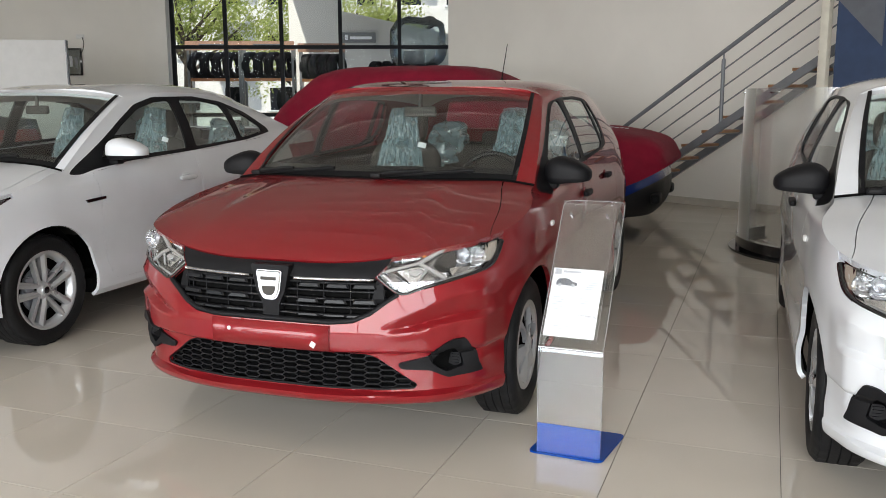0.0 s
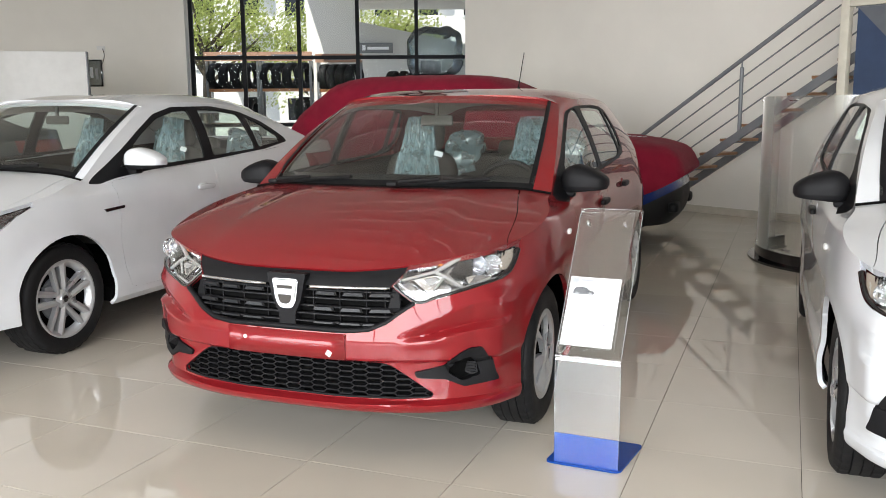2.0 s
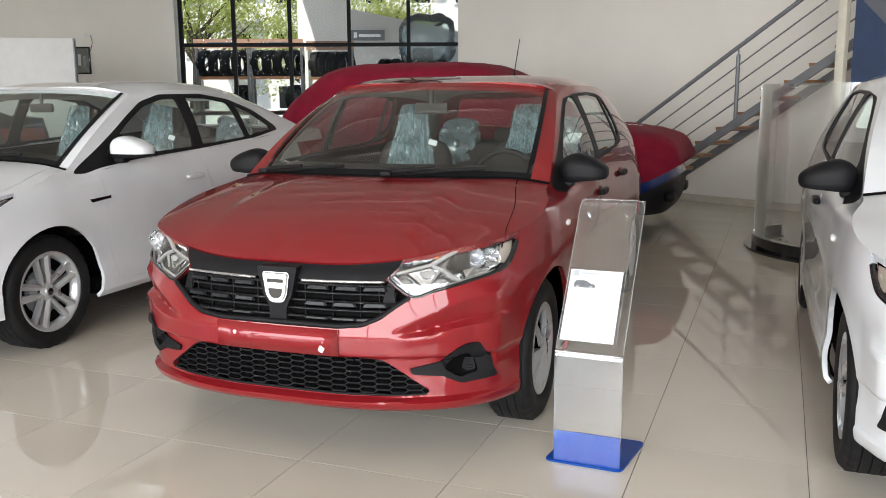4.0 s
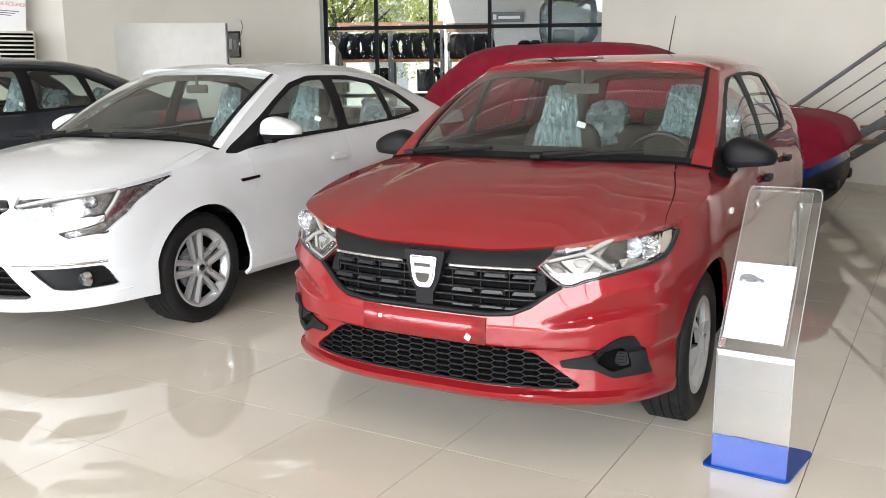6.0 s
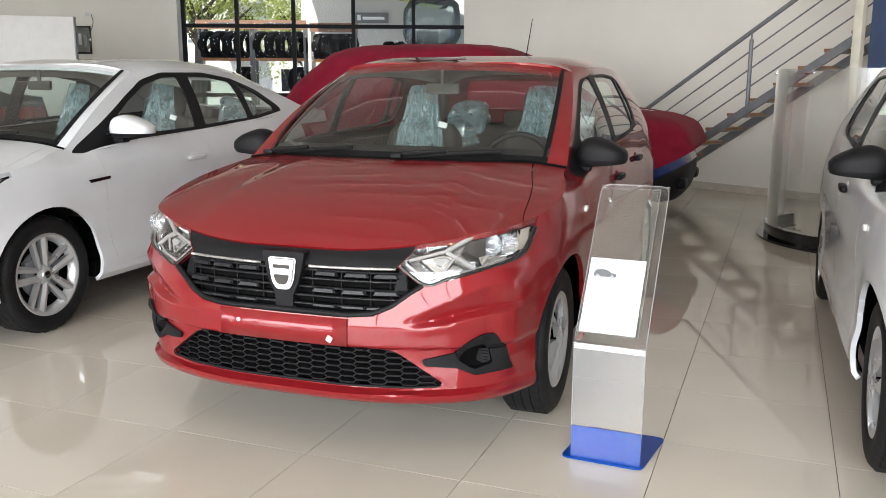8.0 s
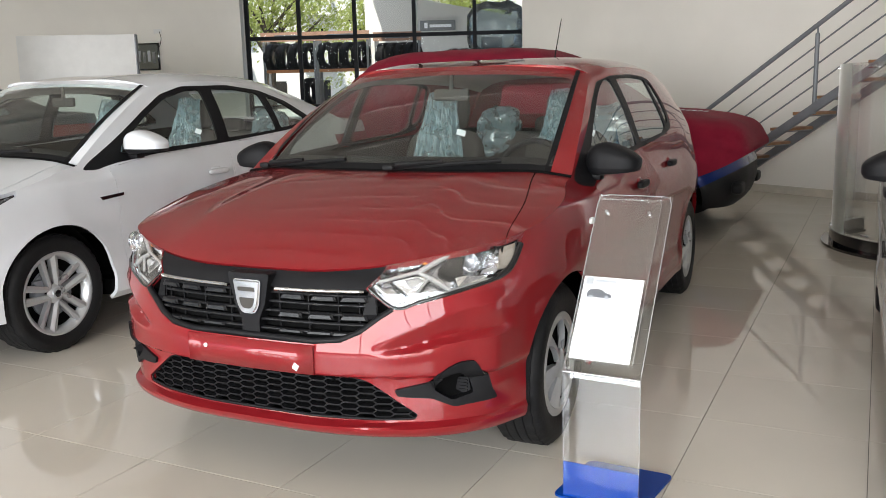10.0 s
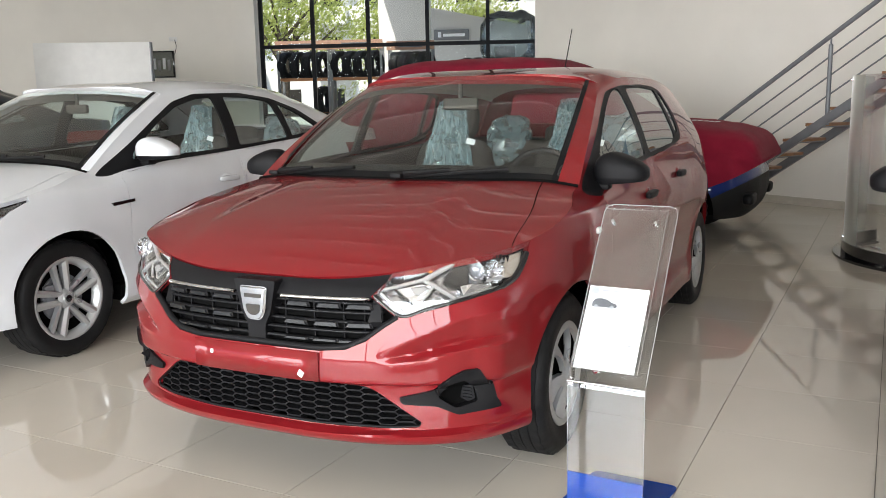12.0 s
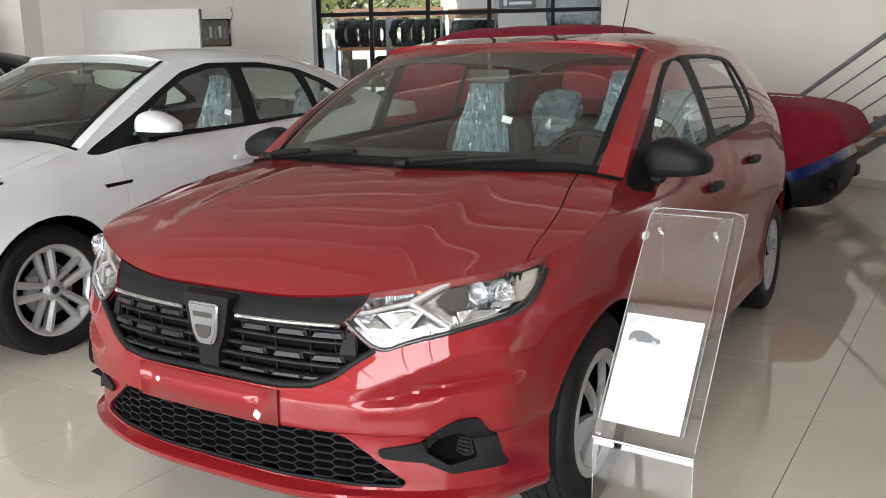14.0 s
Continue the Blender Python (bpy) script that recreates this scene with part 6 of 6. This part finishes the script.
    for k in range(4):
        ink(0.045, 0.272 - 0.009 * k, 0.07 - 0.012 * (k % 2), 0.0022)
    for k in range(6):
        ink(-0.075 - 0.004 * (k % 2), 0.205 - 0.010 * k, 0.052 - 0.008 * (k % 3), 0.002)
    for k in range(3):
        ink(0.03, 0.205 - 0.010 * k, 0.06 - 0.01 * k, 0.002)
    for k in range(2):
        ink(-0.05, 0.085 - 0.010 * k, 0.09 - 0.02 * k, 0.002)
    bm = bmesh.new()
    prof = [(-0.042, 0.0), (-0.043, 0.014), (-0.035, 0.027), (-0.012, 0.031), (0.008, 0.027), (0.020, 0.018), (0.039, 0.014), (0.042, 0.003), (0.034, 0.0)]
    prism(bm, prof, -0.0007, 0.0, "xz")
    bmesh.ops.transform(bm, matrix=F @ Matrix.Translation((-0.055, -0.0058, 0.255)), verts=bm.verts)
    part("printed_car", bm, "ink", sheet, "small printed dark car", smooth=False)
    for x in (-0.082, -0.030):
        bm = bmesh.new()
        prism(bm, circle(x, 0.256, 0.007, 14), -0.0073, -0.006)
        bmesh.ops.transform(bm, matrix=F, verts=bm.verts)
        part("printed_wheel", bm, "grey_ink", sheet, smooth=False)
    cu = bpy.data.curves.new("price", "FONT")
    cu.body, cu.size, cu.align_x, cu.extrude = "197 500 TL", 0.0155, "CENTER", 0.0002
    cu.materials.append(M["ink"])
    t = new("price_text", cu)
    t.parent = sheet
    t.matrix_basis = F @ pose(0.045, -0.0066, 0.128, 90)
    bm = bmesh.new()
    box(bm, -0.11, -0.012, 0.028, 0.022, 0.014, 0.05, F, bevel=0.003)
    part("clip", bm, "acrylic", st)
    return st


price_stand()


# ---- steel staircase along the wall ----
def staircase():
    st = thing("staircase", "grey steel staircase with wooden treads and a slim rail", "stairs", STAIR_M, kind="structure")
    k, s0, s1 = 0.635, -0.10, 5.2
    top = lambda s: 0.91 + k * (s - 1.35)
    ang = math.degrees(math.atan(k))
    L = (s1 - s0) / math.cos(math.radians(ang))
    for d in (0.95, 0.42):
        for off, h in ((-0.043, 0.086),):
            bm = bmesh.new()
            box(bm, L / 2, 0, 0, L, 0.045, h, pose(s0, d, max(0.03, top(s0) + off), 0, -ang))
            part("stringer", bm, "steel", st, smooth=False)
    n = int((top(s1)) / 0.172)
    for i in range(n):
        z = 0.17 * (i + 1)
        s = 1.35 + (z - 0.91) / k - 0.21
        bm = bmesh.new()
        box(bm, s + 0.03, 0.685, z - 0.03, 0.205, 0.48, 0.032, bevel=0.004)
        t = part("tread", bm, "wood", st, "brown wooden tread")
        bm = bmesh.new()
        box(bm, s + 0.03, 0.685, z - 0.054, 0.19, 0.47, 0.012)
        part("tread_plate", bm, "steel", t, smooth=False)
    for off, r in ((0.88, 0.024), (0.675, 0.0085), (0.48, 0.0085), (0.285, 0.0085)):
        bm = bmesh.new()
        tube(bm, (s0, 0.95, top(s0) + off), (s1, 0.95, top(s1) + off), r, seg=14)
        part("handrail" if r > 0.02 else "rail_bar", bm, "steel", st)
    for s in (-0.02, 1.505, 3.03, 4.55):
        bm = bmesh.new()
        tube(bm, (s, 0.95, top(s) - 0.02), (s, 0.95, top(s) + 0.79), 0.022, seg=14)
        tube(bm, (s, 0.95, top(s) + 0.79), (s, 0.95, top(s) + 0.80), 0.022, 0.012, 14)
        tube(bm, (s, 0.95, top(s) + 0.79), (s, 0.95, top(s) + 0.88), 0.009, seg=10)
        part("post", bm, "steel", st)
    boxed("landing", "steel", st, (s1 + 1.2, 0.55, top(s1) - 0.06), (2.4, 1.1, 0.12))
    return st


staircase()

bm = bmesh.new()
box(bm, 1.5, 0.007, 0.045, 12.8, 0.014, 0.09, STAIR_M)
tagged(part("baseboard_1", bm, "skirt", smooth=False), "low cream tile skirting along the wall", "baseboard", kind="structure")
bm = bmesh.new()
box(bm, -4.6, 0.007, 0.045, 6.0, 0.014, 0.09, WIN_M)
tagged(part("baseboard_2", bm, "skirt", smooth=False), "low cream tile skirting along the wall", "baseboard", kind="structure")
bm = bmesh.new()
box(bm, -1.36, 0.11, H / 2, 0.46, 0.22, H, WIN_M)
tagged(part("wall_pilaster", bm, "wall", smooth=False), "off-white painted pilaster beside the glazing", "pillar", kind="structure")


# ---- curved glass enclosure ----
def glass_screen():
    t = thing("curved_glass_screen", "tall curved clear glass screen on a black base", "glass screen", pose(2.53, 4.95, 0))
    R, z0, z1 = 0.97, 0.10, 1.455
    arcs = [(148, 186), (186.6, 222.4), (223, 262), (262.6, 302)]
    for a, b in arcs:
        bm = bmesh.new()
        n = 14
        rows = []
        for k in range(n + 1):
            q = radians(a + (b - a) * k / n)
            rows.append([bm.verts.new((r * math.cos(q), r * math.sin(q), z)) for r, z in ((R, z0), (R, z1), (R - 0.008, z1), (R - 0.008, z0))])
        for u, v in zip(rows, rows[1:]):
            for k in range(4):
                bm.faces.new((u[k], v[k], v[(k + 1) % 4], u[(k + 1) % 4]))
        bm.faces.new(rows[0])
        bm.faces.new(rows[-1][::-1])
        bmesh.ops.recalc_face_normals(bm, faces=bm.faces)
        p = part("curved_pane", bm, "frosted", t)
        p.visible_shadow = False
        for z in (z1 - 0.035, z0 + 0.05):
            for q in (b,):
                bm = bmesh.new()
                q = radians(q + 0.3)
                box(bm, R, 0, z, 0.03, 0.085, 0.016, Matrix.Rotation(q, 4, "Z"), bevel=0.004)
                part("glass_clip", bm, "chrome", p, "small metal clip")
    for r0, r1, h, nm in ((R - 0.05, R + 0.015, 0.12, "plinth"), (R - 0.08, R + 0.075, 0.02, "foot_plate")):
        bm = bmesh.new()
        n = 48
        rows = []
        for k in range(n + 1):
            q = radians(142 + 166 * k / n)
            rows.append([bm.verts.new((r * math.cos(q), r * math.sin(q), z)) for r, z in ((r1, 0), (r1, h), (r0, h), (r0, 0))])
        for u, v in zip(rows, rows[1:]):
            for k in range(4):
                bm.faces.new((u[k], v[k], v[(k + 1) % 4], u[(k + 1) % 4]))
        bm.faces.new(rows[0])
        bm.faces.new(rows[-1][::-1])
        bmesh.ops.recalc_face_normals(bm, faces=bm.faces)
        part(nm, bm, "gloss_black", t)
    return t


glass_screen()


# ---- cream frame with a hanging blue banner ----
frame_t = thing("display_frame", "cream painted square steel display frame", "frame", STAIR_M)
for s in (2.79, 4.6):
    boxed("post", "cream", frame_t, (s, 1.2, 1.20), (0.085, 0.085, 2.40), bevel=0.004)
boxed("beam", "cream", frame_t, (3.695, 1.2, 2.36), (1.724, 0.08, 0.08), bevel=0.004)
banner = thing("banner", "dark blue hanging banner with a grey corner", "banner", STAIR_M)
bm = bmesh.new()
prism(bm, [(2.90, 1.35), (4.45, 1.35), (4.45, 2.31), (2.90, 2.31)], 1.19, 1.205)
part("cloth", bm, "banner", banner, smooth=False)
bm = bmesh.new()
prism(bm, [(2.90, 2.312), (3.35, 2.312), (3.35, 1.85)], 1.206, 1.211)
part("corner_print", bm, "ink", banner, smooth=False)
bm = bmesh.new()
tube(bm, STAIR_M.inverted() @ STAIR_M @ Vector((2.88, 1.2, 2.312)), (4.47, 1.2, 2.312), 0.012)
part("top_rod", bm, "steel", banner)

# ---- far left: white panel, screen, socket, pillar, air conditioner, notice ----
PANEL_M = pose(-8.18, 6.97, 0, 0, 0, 34)
pt = thing("partition_panel", "free-standing white partition panel, its shaded edge painted grey", "panel", PANEL_M)
boxed("board", "white_plastic", pt, (-0.86, 0.0, 1.15), (1.68, 0.14, 2.22), bevel=0.006)
# grey strip over the panel's side face, its shadow painted as colour
boxed("shaded_side", "steel", pt, (-0.012, 0.0, 1.15), (0.016, 0.15, 2.22))
boxed("foot", "steel", pt, (-0.86, 0.0, 0.02), (1.6, 0.4, 0.04))

# TV screen, its image built from grey bars
tv = thing("wall_screen", "small dark framed TV screen on the wall", "picture", WIN_M)
boxed("frame", "gloss_black", tv, (-3.20, 0.02, 2.14), (0.62, 0.036, 0.54), bevel=0.005)
boxed("picture", "screen", tv, (-3.20, 0.042, 2.14), (0.56, 0.006, 0.48))
for k in range(5):
    boxed("picture_bar", "grey_ink" if k % 2 else "sign_grey", tv, (-3.40 + 0.10 * k, 0.047, 2.12 + 0.03 * (k % 2)), (0.06, 0.003, 0.22))
so = thing("wall_socket", "white wall socket with a thin cable", "socket", WIN_M)
boxed("plate", "white_plastic", so, (-2.90, 0.008, 2.64), (0.16, 0.016, 0.085), bevel=0.004)
bm = bmesh.new()
outline_bar(bm, [tuple(p) for p in smooth_line([(-2.86, 0.02, 2.63), (-2.83, 0.03, 2.50), (-2.87, 0.02, 2.36), (-2.93, 0.02, 2.26)], 16)], 0.006, 6, closed=False)
part("cable", bm, "black", so)

PILLAR_M = pose(-8.95, 3.75, 0, 0, 0, -90 + 146.4 - 0)
bm = bmesh.new()
box(bm, 0.42, 0.62, H / 2, 0.62, 0.5, H, PILLAR_M)
tagged(part("pillar", bm, "wall", smooth=False), "square off-white painted pillar", "pillar", kind="structure")
ac = thing("air_conditioner", "cream floor-standing air conditioner with slatted outlet", "air conditioner", PILLAR_M)
boxed("cabinet", "aircon", ac, (0, 0.12, 1.02), (0.68, 0.34, 2.02), bevel=0.012)
boxed("outlet", "dark", ac, (0.12, -0.055, 1.80), (0.40, 0.01, 0.40))
for k in range(7):
    bm = bmesh.new()
    box(bm, 0.12, -0.068, 1.625 + k * 0.056, 0.40, 0.03, 0.020, bevel=0.003)
    part("slat", bm, "aircon", ac)
boxed("control_panel", "white_plastic", ac, (-0.22, -0.052, 1.78), (0.06, 0.01, 0.16))
no = thing("no_smoking_notice", "white no-smoking notice with red print", "sign")
no.matrix_world = PILLAR_M @ pose(0.02, 0.06, 2.032, -9, 4, 0)
boxed("board", "paper", no, (0, 0, 0.32), (0.46, 0.012, 0.64))
cu = bpy.data.curves.new("notice", "FONT")
cu.body, cu.size, cu.align_x, cu.extrude = "SİGARA İÇİLMEZ", 0.058, "CENTER", 0.0006
cu.materials.append(M["sign_red"])
tx = new("notice_text", cu)
tx.parent = no
tx.matrix_basis = pose(0, -0.0075, 0.33, 90)
for k in range(3):
    boxed("print_bar", "ink", no, (-0.02 - 0.02 * k, -0.0075, 0.26 - 0.028 * k), (0.34 - 0.05 * k, 0.002, 0.010))
bm = bmesh.new()
outline_bar(bm, [(0.10 * math.cos(a), -0.009, 0.51 + 0.10 * math.sin(a)) for a in np.linspace(0, 2 * math.pi, 36, endpoint=False)], 0.011, 6)
tube(bm, (-0.07, -0.009, 0.58), (0.07, -0.009, 0.44), 0.010)
part("ban_ring", bm, "sign_red", no, "red prohibition ring")
boxed("cigarette", "ink", no, (0, -0.0075, 0.51), (0.12, 0.003, 0.018))
lb = thing("low_board", "low white board on a stand behind the cars", "board", PILLAR_M @ pose(-1.55, 0.1, 0))
boxed("board", "white_plastic", lb, (0, 0, 1.30), (1.15, 0.04, 0.95), bevel=0.004)
for x in (-0.5, 0.5):
    boxed("leg", "steel", lb, (x, 0, 0.42), (0.04, 0.04, 0.84))


# ---- the workshop behind the glazing, and the street beyond ----
bm = bmesh.new()
box(bm, -4, 60, -0.26, 400, 400, 0.1)
tagged(part("ground", bm, "asphalt", smooth=False), "grey asphalt ground round the building", "ground", kind="structure")
bm = bmesh.new()
box(bm, 3.0, -5.2, -0.02, 14.0, 9.9, 0.03, WIN_M)
tagged(part("workshop_floor", bm, "workshop", smooth=False), "grey painted workshop floor", "floor", kind="structure")
bm = bmesh.new()
prism(bm, [(1.2, 0.0), (7.0, 0.0), (7.0, 3.0), (1.2, 4.18)], -9.42, -9.2)
bmesh.ops.transform(bm, matrix=WIN_M, verts=bm.verts)
bmesh.ops.recalc_face_normals(bm, faces=bm.faces)
tagged(part("workshop_wall_back", bm, "workshop", smooth=False), "pale grey workshop end wall with a sloping top", "wall", kind="structure")
bm = bmesh.new()
box(bm, 1.53, -3.6, 2.15, 1.22, 0.5, 4.3, WIN_M)
tagged(part("workshop_pillar", bm, "wall", smooth=False), "thick white painted workshop pillar", "pillar", kind="structure")
bm = bmesh.new()
box(bm, 5.4, -4.9, 4.62, 9.2, 9.3, 0.2, WIN_M)
for k in range(5):
    box(bm, 5.4, -1.2 - 1.8 * k, 4.42, 9.0, 0.14, 0.2, WIN_M)
tagged(part("workshop_roof", bm, "ceiling", smooth=False), "white workshop ceiling with beams", "ceiling", kind="structure")

tyre_me = None


def loose_tyre(m):
    """A stored tyre, standing upright."""
    global tyre_me
    if tyre_me is None:
        bm = tyre_mesh(0.31, 0.20, 0.19)
        rings = spin_profile(bm, [(0.186, -0.08), (0.20, 0.0), (0.186, 0.08)], 48)
        tyre_me = part("tyre", bm, "rubber")
        tagged(tyre_me, "black rubber tyre standing on a rack", "tyre", "tyres on the rack")
        tyre_me.matrix_world = m
        return tyre_me
    return copy_thing(tyre_me, m)


def rack(x0, x1, y, levels, label):
    r = thing("tyre_rack", label, "rack", WIN_M @ pose(0, y, 0), "tyre racks")
    for x in (x0, x1):
        for dy in (-0.22, 0.22):
            boxed("upright", "sign_grey", r, (x, dy, 1.30), (0.05, 0.05, 2.62))
    for z in levels:
        for dy in (-0.16, 0.16):
            boxed("shelf_beam", "orange", r, ((x0 + x1) / 2, dy, z), (x1 - x0, 0.05, 0.06))
    # the board's dull orange has the shade behind the glass painted in
    sign = boxed("header_board", "header", r, ((x0 + x1) / 2, 0.25, 2.56), (x1 - x0 + 0.1, 0.02, 0.20), label="orange header board, its colour dulled for shade")
    boxed("header_bar", "ink", sign, ((x0 + x1) / 2, 0.263, 2.56), ((x1 - x0) * 0.55, 0.004, 0.08))
    return r


random.seed(4)
for x0, x1, y in ((-1.15, -0.02, -1.9), (0.04, 1.16, -1.9), (1.25, 2.25, -2.7)):
    lv = (0.30, 1.05, 1.82) if y > -3 else (0.30, 0.95, 1.55)
    rack(x0, x1, y, lv, "tall steel tyre rack with orange beams")
    for z in lv:
        k = 4
        for i in range(k):
            x = x0 + 0.17 + (x1 - x0 - 0.34) * i / (k - 1)
            if z < 1.5 and i in (0, 1, 2) and x0 < 0.1:
                continue
            loose_tyre(WIN_M @ pose(x, y, z + 0.305, 0, 0, random.uniform(18, 34)))
for k in range(5):
    loose_tyre(WIN_M @ pose(3.0 + 0.27 * k, -3.9, 1.72 + 0.31 - 0.02, 0, 0, random.uniform(10, 30)))
tb = thing("work_bench", "grey steel workshop shelf unit", "shelf", WIN_M @ pose(3.6, -3.9, 0))
boxed("top", "steel", tb, (0, 0, 1.70), (1.7, 0.5, 0.04))
boxed("middle_shelf", "steel", tb, (0, 0, 0.9), (1.6, 0.46, 0.04))
for x in (-0.8, 0.8):
    boxed("side", "steel", tb, (x, 0, 0.84), (0.04, 0.5, 1.68))
sg = thing("wall_sign", "grey rectangular sign with a pale bar", "sign", WIN_M @ pose(2.39, -9.05, 0))
boxed("board", "sign_grey", sg, (0, -0.10, 3.245), (1.07, 0.05, 0.31))
boxed("sign_bar", "paper", sg, (0.08, -0.07, 3.235), (0.66, 0.012, 0.085))
boxed("sign_emblem", "paper", sg, (-0.36, -0.07, 3.25), (0.10, 0.012, 0.16))
# a car's windscreen and roof, built as a clear dome over plain boxes
cn = thing("plastic_canopy", "domed windscreen and roof of a car in the workshop", "cover", WIN_M @ pose(4.02, -3.0, 0))
bm = bmesh.new()
blob(bm, (0, 0, 2.70), (0.66, 0.55, 0.58), 0.6, 40, 28)
crumple(bm, 0.06, 5, 2)
part("windscreen_dome", bm, "sheet", cn)
boxed("car_body_box", "frame", cn, (0, 0, 1.10), (0.9, 0.7, 2.20), bevel=0.03)
boxed("car_inner_box", "steel", cn, (-0.1, 0, 2.36), (0.5, 0.4, 0.32), bevel=0.05)


def tree(m, h, seed, spread):
    t = thing("tree", "leafy green broadleaf street tree in sunlight", "tree", m, "street trees")
    rng = random.Random(seed)
    bm = bmesh.new()
    tube(bm, (0, 0, 0), (0.1, 0, h * 0.45), 0.20, 0.13, 10)
    tips = []
    for k in range(9):
        a = k * 2.4 + rng.random()
        p = Vector((0.1, 0, h * (0.32 + 0.02 * k)))
        q = p + Vector((math.cos(a) * spread * rng.uniform(0.45, 0.8), math.sin(a) * spread * rng.uniform(0.45, 0.8), h * rng.uniform(0.15, 0.42)))
        tube(bm, p, q, 0.07, 0.025, 7)
        tips += [q, p.lerp(q, 0.6)]
    part("trunk", bm, "bark", t)
    vs, fs = [], []
    for q in tips + [Vector((0, 0, h * 0.8)), Vector((0.3, 0.2, h * 0.9))]:
        for c in range(7):
            cc = q + Vector((rng.gauss(0, 0.5), rng.gauss(0, 0.5), rng.gauss(0, 0.42)))
            for _ in range(55):
                p = cc + Vector((rng.gauss(0, 0.30), rng.gauss(0, 0.30), rng.gauss(0, 0.22)))
                n = Vector((rng.gauss(0, 1), rng.gauss(0, 1), rng.gauss(0.6, 1))).normalized()
                u = n.orthogonal().normalized()
                w = n.cross(u)
                s = rng.uniform(0.045, 0.09)
                k = len(vs)
                vs += [p - u * s, p - w * s * 0.5 + n * s * 0.1, p + u * s, p + w * s * 0.5 + n * s * 0.1]
                fs.append((k, k + 1, k + 2, k + 3))
    me = bpy.data.meshes.new("crown")
    me.from_pydata(vs, [], fs)
    me.materials.append(M["leaf_light"])
    ob = new("crown", me)
    ob.parent = t
    return t


tree(WIN_M @ pose(-3.4, -11.5, -0.2), 7.5, 1, 2.6)
tree(WIN_M @ pose(-0.2, -15.5, -0.2), 5.6, 2, 2.2)
tree(WIN_M @ pose(2.6, -16.5, -0.2), 6.6, 3, 2.2)
tree(WIN_M @ pose(9.5, -17.0, -0.2), 8.0, 4, 2.6)
tree(WIN_M @ pose(-7.5, -17.0, -0.2), 8.0, 5, 2.6)


def apartment(m, w, floors, label):
    b = thing("apartment_building", label, "building", m)
    h = floors * 3.0
    boxed("wall", "facade", b, (0, -5, h / 2), (w, 10, h))
    boxed("roof", "roof_tile", b, (0, -5, h + 0.2), (w + 0.8, 10.8, 0.4))
    for f in range(floors):
        for k in range(int(w / 2.6)):
            x = -w / 2 + 1.5 + k * 2.6
            wd = boxed("window", "screen", b, (x, 0.01, f * 3 + 1.6), (1.1, 0.06, 1.3))
            boxed("window_frame", "white_plastic", wd, (x, 0.035, f * 3 + 0.93), (1.3, 0.12, 0.08))
            if k % 2:
                bal = boxed("balcony", "facade", b, (x, 0.5, f * 3 + 0.35), (1.9, 1.0, 0.9))
    return b


apartment(WIN_M @ pose(-2.0, -34, -0.2), 26, 5, "pale rendered apartment house with dark windows")


# ---- floor tiles, one by one where the camera passes ----
tile = tile_mesh()
far_v, far_f = [], []
for i in range(-26, 17):
    for j in range(-13, 25):
        x, y = TX + (i + 0.5) * TILE, TY + (j + 0.5) * TILE
        near = -9 <= i <= 6 and -6 <= j <= 12
        if near:
            ob = new("tile", tile)
            ob.parent = floor
            ob.location = (x, y, 0)
        else:
            a, k = TILE / 2 - 0.0015, len(far_v)
            far_v += [(x + sx * a, y + sy * a, z) for z in (-0.012, 0) for sx, sy in ((-1, -1), (1, -1), (1, 1), (-1, 1))]
            far_f += [(k + 4, k + 5, k + 6, k + 7)] + [(k + q, k + (q + 1) % 4, k + 4 + (q + 1) % 4, k + 4 + q) for q in range(4)]
me = bpy.data.meshes.new("tiles_beyond")
me.from_pydata(far_v, [], far_f)
me.materials.append(M["tile"])
ob = tagged(new("tiles_beyond", me), kind="stuff")
ob.parent = floor
